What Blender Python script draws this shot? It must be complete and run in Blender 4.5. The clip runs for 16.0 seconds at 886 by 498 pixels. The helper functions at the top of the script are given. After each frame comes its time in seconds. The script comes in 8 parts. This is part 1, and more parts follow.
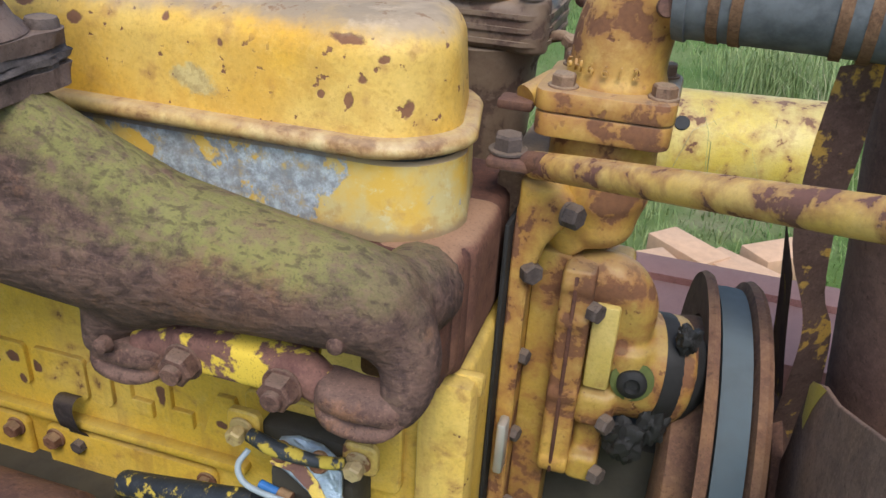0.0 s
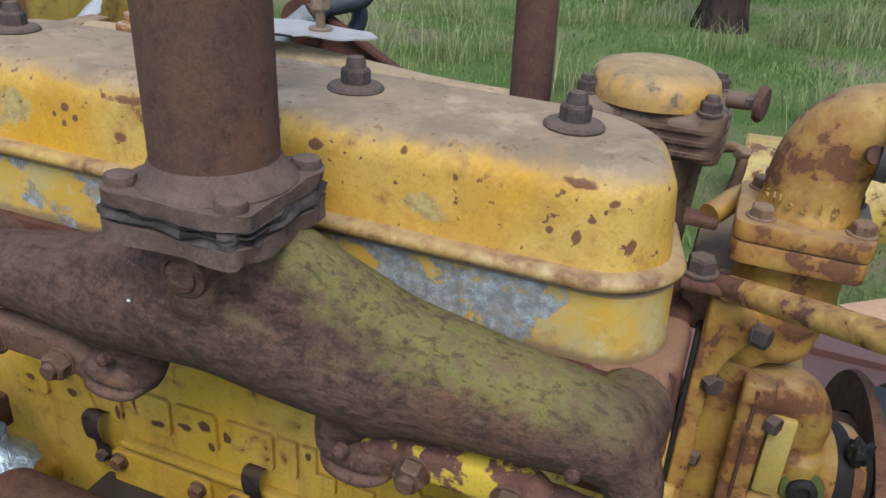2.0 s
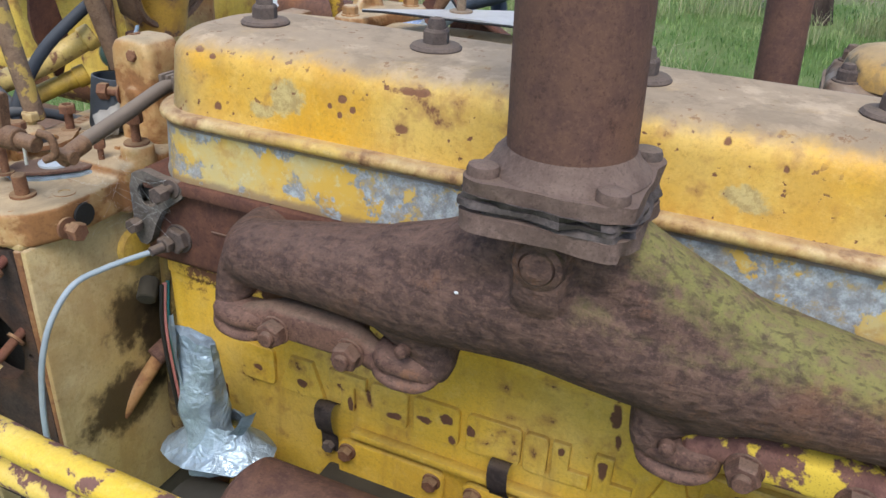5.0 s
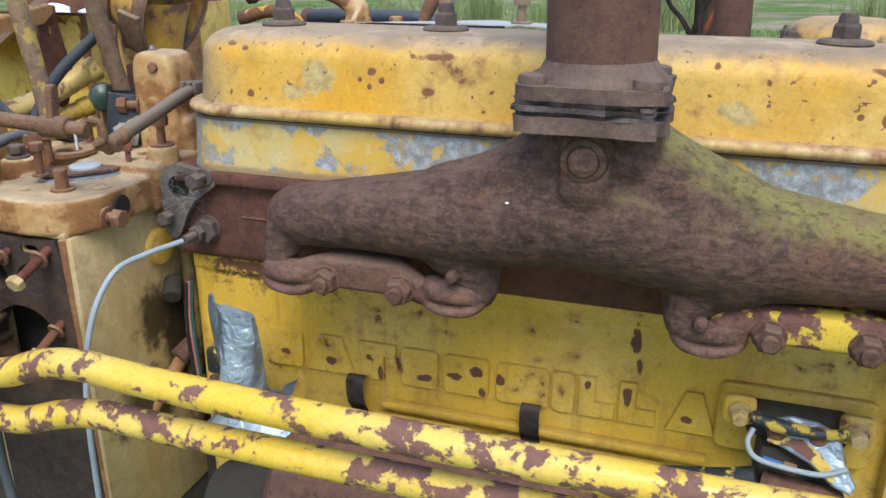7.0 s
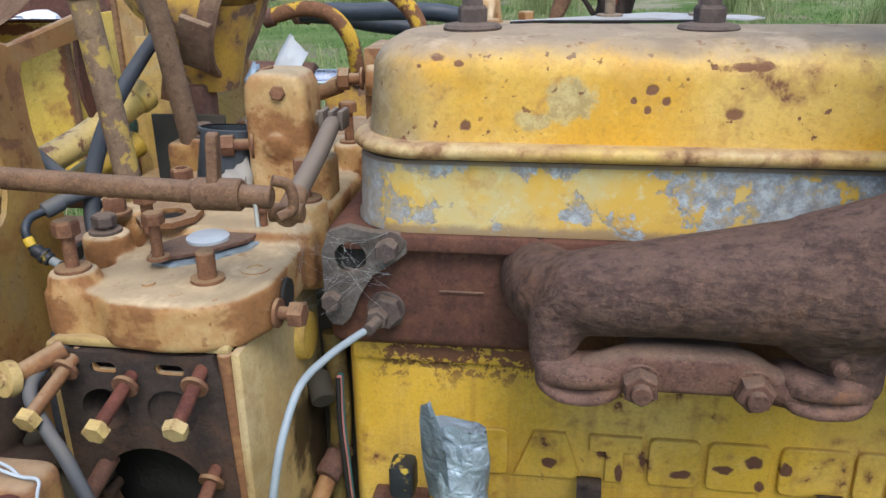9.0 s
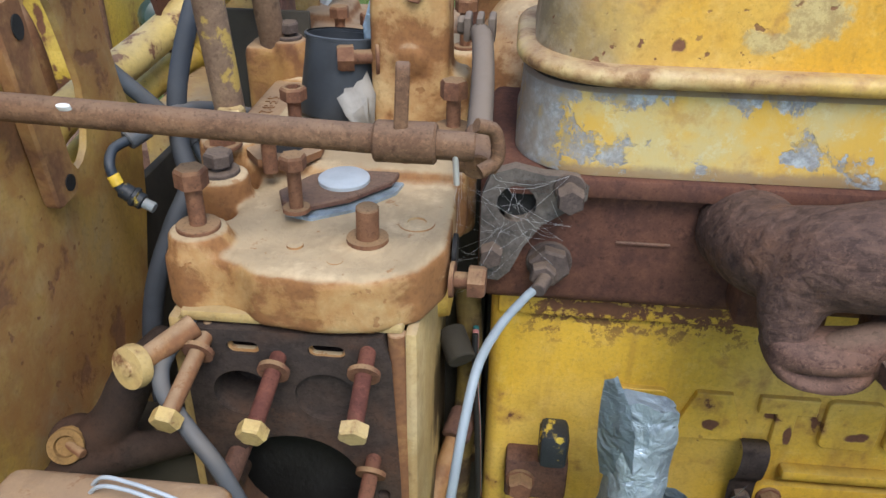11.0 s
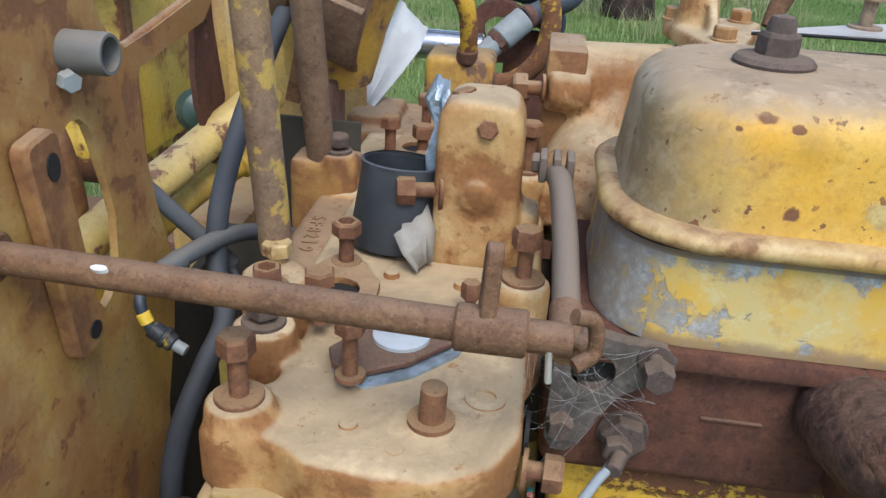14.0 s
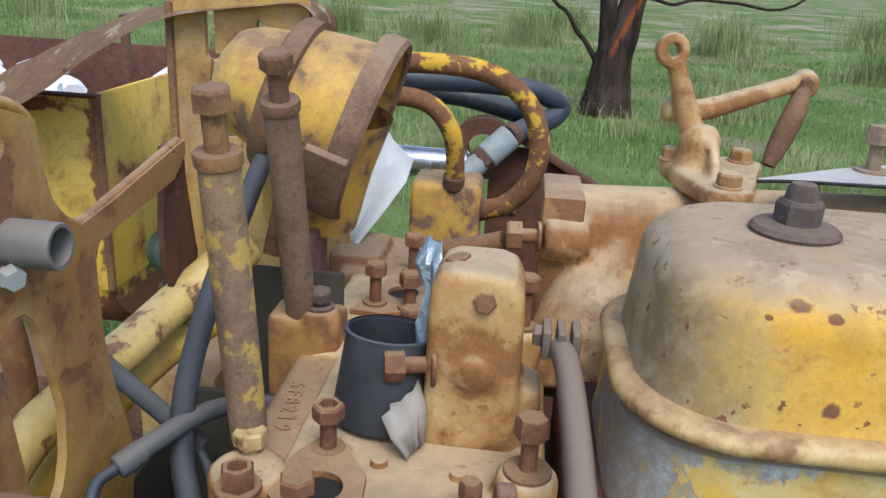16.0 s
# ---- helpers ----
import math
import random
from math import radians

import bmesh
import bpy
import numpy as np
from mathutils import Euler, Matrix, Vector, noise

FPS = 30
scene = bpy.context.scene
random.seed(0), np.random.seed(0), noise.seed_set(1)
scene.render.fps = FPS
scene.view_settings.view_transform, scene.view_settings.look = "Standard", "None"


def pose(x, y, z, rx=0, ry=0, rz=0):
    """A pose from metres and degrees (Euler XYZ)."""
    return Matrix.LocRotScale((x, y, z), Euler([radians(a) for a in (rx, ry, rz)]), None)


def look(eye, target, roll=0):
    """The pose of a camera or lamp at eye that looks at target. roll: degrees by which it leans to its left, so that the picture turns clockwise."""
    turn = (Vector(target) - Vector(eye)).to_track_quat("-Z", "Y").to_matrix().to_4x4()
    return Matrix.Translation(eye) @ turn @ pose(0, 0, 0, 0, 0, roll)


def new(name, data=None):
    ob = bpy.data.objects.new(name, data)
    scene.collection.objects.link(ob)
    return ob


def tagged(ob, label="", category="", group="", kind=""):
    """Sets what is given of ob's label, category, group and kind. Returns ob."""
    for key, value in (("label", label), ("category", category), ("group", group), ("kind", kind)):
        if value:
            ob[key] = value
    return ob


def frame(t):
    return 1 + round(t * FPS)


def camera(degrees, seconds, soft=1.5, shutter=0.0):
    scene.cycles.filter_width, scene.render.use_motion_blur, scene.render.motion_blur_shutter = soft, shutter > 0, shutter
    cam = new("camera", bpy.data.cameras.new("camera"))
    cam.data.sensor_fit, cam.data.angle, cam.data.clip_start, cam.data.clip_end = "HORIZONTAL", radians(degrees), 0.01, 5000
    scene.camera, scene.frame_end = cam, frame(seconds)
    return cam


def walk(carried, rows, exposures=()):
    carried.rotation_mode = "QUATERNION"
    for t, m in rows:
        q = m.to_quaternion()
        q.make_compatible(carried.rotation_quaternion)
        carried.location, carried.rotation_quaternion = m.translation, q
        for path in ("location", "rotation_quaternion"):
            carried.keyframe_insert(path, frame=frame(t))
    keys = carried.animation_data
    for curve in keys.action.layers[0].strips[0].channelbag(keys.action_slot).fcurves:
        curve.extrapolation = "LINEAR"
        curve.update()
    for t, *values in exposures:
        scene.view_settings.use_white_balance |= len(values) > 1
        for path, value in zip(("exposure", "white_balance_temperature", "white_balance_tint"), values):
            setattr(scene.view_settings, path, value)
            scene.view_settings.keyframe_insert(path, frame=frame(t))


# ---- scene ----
cam = camera(57.7, 16.0)
METRES, EYE, TILT, LEAN, TURN = 1.7, 1.75, -26.0, -2.9, 17.0
PATH = [
    (0, (0.175, 0.393, 1.069), (-0.322, 2.099, 0.151), 3.4),
    (0.5, (0.139, 0.379, 1.085), (-0.389, 2.08, 0.174), 3.3),
    (1, (0.1, 0.37, 1.119), (-0.469, 2.062, 0.218), 3.5),
    (1.5, (0.071, 0.358, 1.149), (-0.525, 2.043, 0.251), 3.8),
    (2, (0.038, 0.341, 1.166), (-0.577, 2.02, 0.271), 3.8),
    (2.5, (0.008, 0.322, 1.176), (-0.622, 1.995, 0.28), 3.9),
    (3, (-0.031, 0.294, 1.185), (-0.683, 1.953, 0.278), 4.1),
    (3.5, (-0.079, 0.271, 1.176), (-0.744, 1.918, 0.257), 3.7),
    (4, (-0.143, 0.264, 1.167), (-0.819, 1.905, 0.245), 3.6),
    (4.2, (-0.167, 0.261, 1.162), (-0.849, 1.901, 0.243), 2.8),
    (6.3, (-0.188, 0.234, 1.039), (-0.956, 1.903, 0.249), 3.7),
    (6.5, (-0.191, 0.202, 1.005), (-0.936, 1.915, 0.292), 1.6),
    (7, (-0.235, 0.078, 1.032), (-0.811, 1.866, 0.346), 0.4),
    (7.5, (-0.3, 0.064, 1.011), (-0.799, 1.884, 0.349), 1.3),
    (8, (-0.416, 0.117, 1.006), (-0.845, 1.952, 0.338), -0.8),
    (8.5, (-0.507, 0.187, 1.008), (-0.965, 2.009, 0.322), -0.7),
    (9, (-0.679, 0.243, 1.025), (-0.947, 2.092, 0.311), -0.7),
    (9.5, (-0.801, 0.292, 1.026), (-0.915, 2.122, 0.228), -1.7),
    (10, (-0.832, 0.308, 1.036), (-0.961, 2.111, 0.181), 0.0),
    (12.3, (-0.903, 0.42, 1.021), (-1.106, 2.066, -0.096), 0.3),
    (12.5, (-0.903, 0.42, 1.026), (-1.121, 2.082, -0.066), 0.5),
    (13, (-0.912, 0.423, 1.036), (-1.12, 2.12, -0.002), 1.9),
    (13.5, (-0.918, 0.431, 1.051), (-1.113, 2.176, 0.093), 2.5),
    (14, (-0.925, 0.451, 1.063), (-1.113, 2.239, 0.187), 3.6),
    (14.5, (-0.929, 0.47, 1.069), (-1.11, 2.284, 0.246), 3.1),
    (15, (-0.935, 0.488, 1.078), (-1.108, 2.323, 0.304), 3.2),
    (15.5, (-0.938, 0.507, 1.085), (-1.108, 2.363, 0.359), 2.9),
    (16, (-0.944, 0.526, 1.097), (-1.109, 2.402, 0.426), 3.4),
]
EXPOSURES = [(0.0, 1.01, 6230, 11), (1.0, 0.79, 6230, 11), (2.0, 0.56, 6230, 11), (3.0, 0.7, 6230, 11), (4.2, 0.84, 6230, 11), (6.3, 1.0, 6230, 11), (9.0, 0.93, 6230, 11), (12.3, 0.93, 6230, 11), (16.0, 0.87, 6230, 11)]
walk(cam, [(t, look(eye, target, roll)) for t, eye, target, roll in PATH], EXPOSURES)

# ---- light ----
world = bpy.data.worlds.new("overcast_sky")
scene.world = world
world.use_nodes = True
_nt = world.node_tree
_sky = _nt.nodes.new("ShaderNodeTexSky")
_sky.sky_type = "NISHITA"
_sky.sun_disc = False
_sky.sun_elevation, _sky.sun_rotation = radians(58), radians(159)
_sky.air_density, _sky.dust_density, _sky.ozone_density = 1.0, 1.5, 1.0
_nt.links.new(_sky.outputs[0], _nt.nodes["Background"].inputs[0])
_nt.nodes["Background"].inputs[1].default_value = 0.15
_sd = bpy.data.lights.new("sun", "SUN")
_sd.energy, _sd.angle, _sd.color = 1.4, radians(28), (1.0, 0.965, 0.92)
sun = new("sun", _sd)
sun.matrix_world = look((1.8, -3.9, 8.0), (0, 1.0, 0.5))


# ---- building blocks ----
V = Vector
WORLD = {}


def where(ob):
    return WORLD.get(ob, V((0, 0, 0)))


def finish(bm, name, material, angle=38):
    bmesh.ops.recalc_face_normals(bm, faces=bm.faces[:])
    for f in bm.faces:
        f.smooth = True
    for e in bm.edges:
        if len(e.link_faces) == 2 and e.calc_face_angle(0) > radians(angle):
            e.smooth = False
    me = bpy.data.meshes.new(name)
    bm.to_mesh(me)
    bm.free()
    if material:
        me.materials.append(material)
    return me


def thing(name, label, category, at, group="", kind=""):
    ob = new(name)
    ob.location = at
    ob.empty_display_size = 0.02
    WORLD[ob] = V(at)
    return tagged(ob, label, category, group, kind)


def part(name, bm, material, parent=None, label="", angle=38):
    base = where(parent) if parent else V((0, 0, 0))
    if base.length:
        bmesh.ops.translate(bm, verts=bm.verts[:], vec=-base)
    ob = new(name, finish(bm, name, material, angle))
    if parent:
        ob.parent = parent
        WORLD[ob] = base.copy()
    if label:
        ob["label"] = label
    return ob


def solo(name, bm, material, label, category, group="", kind="", angle=38):
    return tagged(part(name, bm, material, None, "", angle), label, category, group, kind)


def casting(name, bms, material, parent=None, label="", voxel=0.004, smooth=3):
    """Several closed shapes melted into one cast body."""
    ob = part(name, join(*bms), material, parent, label)
    r = ob.modifiers.new("melt", "REMESH")
    r.mode, r.voxel_size, r.use_smooth_shade = "VOXEL", voxel, True
    if smooth:
        m = ob.modifiers.new("soften", "SMOOTH")
        m.factor, m.iterations = 0.5, smooth
    return ob


def join(*bms):
    out = bmesh.new()
    for b in bms:
        me = bpy.data.meshes.new("tmp")
        b.to_mesh(me)
        b.free()
        out.from_mesh(me)
        bpy.data.meshes.remove(me)
    return out


def moved(bm, m):
    bmesh.ops.transform(bm, matrix=m, verts=bm.verts[:])
    return bm


def box(x0, x1, y0, y1, z0, z1, bevel=0.003, seg=2):
    bm = bmesh.new()
    bmesh.ops.create_cube(bm, size=1)
    bmesh.ops.scale(bm, vec=(x1 - x0, y1 - y0, z1 - z0), verts=bm.verts[:])
    bmesh.ops.translate(bm, vec=((x0 + x1) / 2, (y0 + y1) / 2, (z0 + z1) / 2), verts=bm.verts[:])
    if bevel:
        bmesh.ops.bevel(bm, geom=bm.edges[:], offset=bevel, segments=seg, affect="EDGES", profile=0.5)
    return bm


def frame_from(d, up=(0, 0, 1)):
    d = V(d).normalized()
    u = V(up)
    if abs(d.dot(u.normalized())) > 0.97:
        u = V((0, 1, 0))
    x = u.cross(d).normalized()
    y = d.cross(x)
    return Matrix((x, y, d)).transposed()


def lathe(profile, at=(0, 0, 0), axis=(0, 0, 1), seg=32, squash=(1, 1)):
    """Turns (radius, height) pairs about an axis; closed where the radius is 0."""
    bm = bmesh.new()
    rings = []
    for r, h in profile:
        if r <= 1e-6:
            rings.append([bm.verts.new((0, 0, h))])
        else:
            rings.append([bm.verts.new((r * squash[0] * math.cos(2 * math.pi * i / seg), r * squash[1] * math.sin(2 * math.pi * i / seg), h)) for i in range(seg)])
    for a, b in zip(rings, rings[1:]):
        for i in range(seg):
            j = (i + 1) % seg
            if len(a) == 1 and len(b) == 1:
                continue
            if len(a) == 1:
                bm.faces.new((a[0], b[j], b[i]))
            elif len(b) == 1:
                bm.faces.new((a[i], a[j], b[0]))
            else:
                bm.faces.new((a[i], a[j], b[j], b[i]))
    return moved(bm, Matrix.Translation(at) @ frame_from(axis).to_4x4())


def rod(p, q, r, seg=20, r2=None, bevel=0.0):
    p, q = V(p), V(q)
    n = (q - p).length
    r2 = r if r2 is None else r2
    b = bevel or min(r, r2) * 0.12
    return lathe([(0, 0), (r - b, 0), (r, b), (r2, n - b), (r2 - b, n), (0, n)], p, q - p, seg)


def spline(points, n=8):
    pts = [np.array(p, float) for p in points]
    pts = [2 * pts[0] - pts[1]] + pts + [2 * pts[-1] - pts[-2]]
    out = []
    for i in range(1, len(pts) - 2):
        a, b, c, d = pts[i - 1 : i + 3]
        for k in range(n):
            t = k / n
            out.append(0.5 * (2 * b + (c - a) * t + (2 * a - 5 * b + 4 * c - d) * t * t + (3 * b - a - 3 * c + d) * t ** 3))
    out.append(pts[-2])
    return out


def sweep(points, seg=16, n=8, r=None, hollow=0.0, flat=1.0, cap=0.0):
    """A tube through points of (x, y, z, radius) or (x, y, z) with one radius. cap: rounds the ends."""
    pts = [tuple(p) + (() if r is None else (r,)) for p in points]
    path = spline(pts, n)
    if cap:
        a, b = path[0], path[-1]
        da = (path[1] - a)[:3]
        db = (path[-2] - b)[:3]
        da, db = -da / np.linalg.norm(da), -db / np.linalg.norm(db)
        heads = [np.r_[a[:3] + da * a[3] * cap * s, a[3] * c] for s, c in ((1.0, 0.05), (0.92, 0.45), (0.7, 0.75), (0.35, 0.94))]
        tails = [np.r_[b[:3] + db * b[3] * cap * s, b[3] * c] for s, c in ((0.35, 0.94), (0.7, 0.75), (0.92, 0.45), (1.0, 0.05))]
        path = heads + path + tails
    bm = bmesh.new()
    rings = []
    u = None
    for i, p in enumerate(path):
        a = path[max(i - 1, 0)][:3]
        b = path[min(i + 1, len(path) - 1)][:3]
        d = V([float(q) for q in b - a]).normalized()
        if u is None:
            u = d.orthogonal().normalized()
        u = (u - d * u.dot(d)).normalized()
        w = d.cross(u)
        c = V([float(q) for q in p[:3]])
        rings.append([bm.verts.new(c + float(p[3]) * (u * math.cos(2 * math.pi * k / seg) + w * flat * math.sin(2 * math.pi * k / seg))) for k in range(seg)])
    for a, b in zip(rings, rings[1:]):
        for k in range(seg):
            bm.faces.new((a[k], a[(k + 1) % seg], b[(k + 1) % seg], b[k]))
    if hollow:
        inner = []
        for ring, p in zip(rings, path):
            c = V([float(q) for q in p[:3]])
            inner.append([bm.verts.new(c + (v.co - c) * (1 - hollow)) for v in ring])
        for a, b in zip(inner, inner[1:]):
            for k in range(seg):
                bm.faces.new((a[k], b[k], b[(k + 1) % seg], a[(k + 1) % seg]))
        for a, b in ((rings[0], inner[0]), (inner[-1], rings[-1])):
            for k in range(seg):
                bm.faces.new((a[k], b[k], b[(k + 1) % seg], a[(k + 1) % seg]))
    else:
        bm.faces.new(rings[0][::-1])
        bm.faces.new(rings[-1])
    return bm


def prism(outline, thick, m=None, bevel=0.0, seg=2):
    """A flat outline (x, y) given depth along z, then placed by m."""
    bm = bmesh.new()
    vs = [bm.verts.new((x, y, 0)) for x, y in outline]
    f = bm.faces.new(vs)
    g = bmesh.ops.extrude_face_region(bm, geom=[f])
    bmesh.ops.translate(bm, vec=(0, 0, thick), verts=[v for v in g["geom"] if isinstance(v, bmesh.types.BMVert)])
    bmesh.ops.recalc_face_normals(bm, faces=bm.faces[:])
    if bevel:
        es = [e for e in bm.edges if abs(e.verts[0].co.z - e.verts[1].co.z) < 1e-6]
        bmesh.ops.bevel(bm, geom=es, offset=bevel, segments=seg, affect="EDGES", profile=0.5)
    if m is not None:
        moved(bm, m)
    return bm


def rounded(w, h, r, n=5, cx=0.0, cy=0.0):
    pts = []
    for sx, sy, a0 in ((1, 1, 0), (-1, 1, 90), (-1, -1, 180), (1, -1, 270)):
        for k in range(n + 1):
            a = radians(a0 + 90 * k / n)
            pts.append((cx + sx * (w / 2 - r) + r * math.cos(a), cy + sy * (h / 2 - r) + r * math.sin(a)))
    return pts


def holed(outline, holes, thick, m=None):
    """A plate with through holes: outline and holes are lists of (x, y)."""
    bm = bmesh.new()
    edges = []
    for loop in [outline] + holes:
        vs = [bm.verts.new((x, y, 0)) for x, y in loop]
        edges += [bm.edges.new((vs[i], vs[(i + 1) % len(vs)])) for i in range(len(vs))]
    fill = bmesh.ops.triangle_fill(bm, edges=edges, use_beauty=True, use_dissolve=False)
    faces = [f for f in fill["geom"] if isinstance(f, bmesh.types.BMFace)]
    g = bmesh.ops.extrude_face_region(bm, geom=faces)
    bmesh.ops.translate(bm, vec=(0, 0, thick), verts=[v for v in g["geom"] if isinstance(v, bmesh.types.BMVert)])
    if m is not None:
        moved(bm, m)
    return bm


def circle(cx, cy, r, n=20, ry=None):
    return [(cx + r * math.cos(2 * math.pi * i / n), cy + (ry or r) * math.sin(2 * math.pi * i / n)) for i in range(n)]


def basis(o, x, y):
    """A pose at o whose local x and y run along x and y."""
    x = V(x).normalized()
    z = x.cross(V(y)).normalized()
    y = z.cross(x)
    m = Matrix((x, y, z)).transposed().to_4x4()
    m.translation = V(o)
    return m


def strip(rows, thick):
    """A curved sheet over pairs of points (left, right) with some thickness."""
    fine = []
    a = spline([r[0] for r in rows], 4)
    b = spline([r[1] for r in rows], 4)
    bm = bmesh.new()
    for p, q in zip(a, b):
        p, q = V([float(x) for x in p]), V([float(x) for x in q])
        fine.append([bm.verts.new(p.lerp(q, k / 4)) for k in range(5)])
    for r, s in zip(fine, fine[1:]):
        for i in range(4):
            bm.faces.new((r[i], r[i + 1], s[i + 1], s[i]))
    bmesh.ops.solidify(bm, geom=bm.faces[:], thickness=thick)
    return bm


def hexagon(af):
    r = af / 2 / math.cos(math.pi / 6)
    return [(r * math.cos(math.pi / 3 * i), r * math.sin(math.pi / 3 * i)) for i in range(6)]


_BOLTS = {}


def bolt_mesh(af, head, shank=0.0, washer=0.0, dome=0.0, material=None, hollow=False, wt=0.003):
    """A hexagon head with a chamfer, on a washer, above a bare shank. The seat lies at z = 0."""
    key = (af, head, shank, washer, dome, material.name, hollow)
    if key in _BOLTS:
        return _BOLTS[key]
    parts = []
    z = 0.0
    if washer:
        parts.append(lathe([(0, 0), (washer, 0), (washer, wt * 0.75), (washer * 0.96, wt), (0, wt)], seg=20))
        z = wt
    if shank:
        prof = [(0, z)]
        k = max(int(shank / 0.003), 2)
        for i in range(k):
            prof += [(af * 0.30, z + shank * i / k), (af * 0.287, z + shank * (i + 0.5) / k)]
        prof += [(af * 0.31, z + shank), (0, z + shank)]
        parts.append(lathe(prof, seg=14))
        z += shank
    hx = bmesh.new()
    low = [hx.verts.new((x, y, z)) for x, y in hexagon(af)]
    mid = [hx.verts.new((x, y, z + head * 0.82)) for x, y in hexagon(af)]
    top = [hx.verts.new((x * 0.86, y * 0.86, z + head)) for x, y in hexagon(af)]
    for a, b in ((low, mid), (mid, top)):
        for i in range(6):
            hx.faces.new((a[i], a[(i + 1) % 6], b[(i + 1) % 6], b[i]))
    hx.faces.new(low[::-1])
    if hollow:
        inn = [hx.verts.new((x * 0.6, y * 0.6, z + head)) for x, y in hexagon(af)]
        deep = [hx.verts.new((x * 0.55, y * 0.55, z + head * 0.45)) for x, y in hexagon(af)]
        for a, b in ((top, inn), (inn, deep)):
            for i in range(6):
                hx.faces.new((a[i], a[(i + 1) % 6], b[(i + 1) % 6], b[i]))
        hx.faces.new(deep)
    else:
        hx.faces.new(top)
    parts.append(hx)
    if dome:
        zt = z + head
        parts.append(lathe([(af * 0.40, zt - 0.001), (af * 0.38, zt + dome * 0.5), (af * 0.3, zt + dome * 0.85), (0, zt + dome)], seg=16))
    _BOLTS[key] = finish(join(*parts), "bolt", material, 30)
    return _BOLTS[key]


def bolt(parent, at, axis, af, head, material, shank=0.0, washer=0.0, dome=0.0, turn=None, hollow=False, name="bolt", label=""):
    ob = new(name, bolt_mesh(af, head, shank, washer, dome, material, hollow))
    m = Matrix.Translation(V(at) - where(parent)) @ frame_from(axis).to_4x4() @ Matrix.Rotation(random.uniform(0, 1) if turn is None else turn, 4, "Z")
    ob.matrix_basis = m
    if parent:
        ob.parent = parent
        WORLD[ob] = V(at)
    if label:
        ob["label"] = label
    return ob


def raised_letter(ch, m, size, material, parent):
    """One cast character standing out of a surface."""
    cu = bpy.data.curves.new("cast_character", "FONT")
    cu.body, cu.size, cu.extrude, cu.align_x = ch, size, 0.0014, "CENTER"
    cu.materials.append(material)
    ob = new("cast_character", cu)
    ob.parent = parent
    ob.matrix_basis = Matrix.Translation(-where(parent)) @ m
    return ob


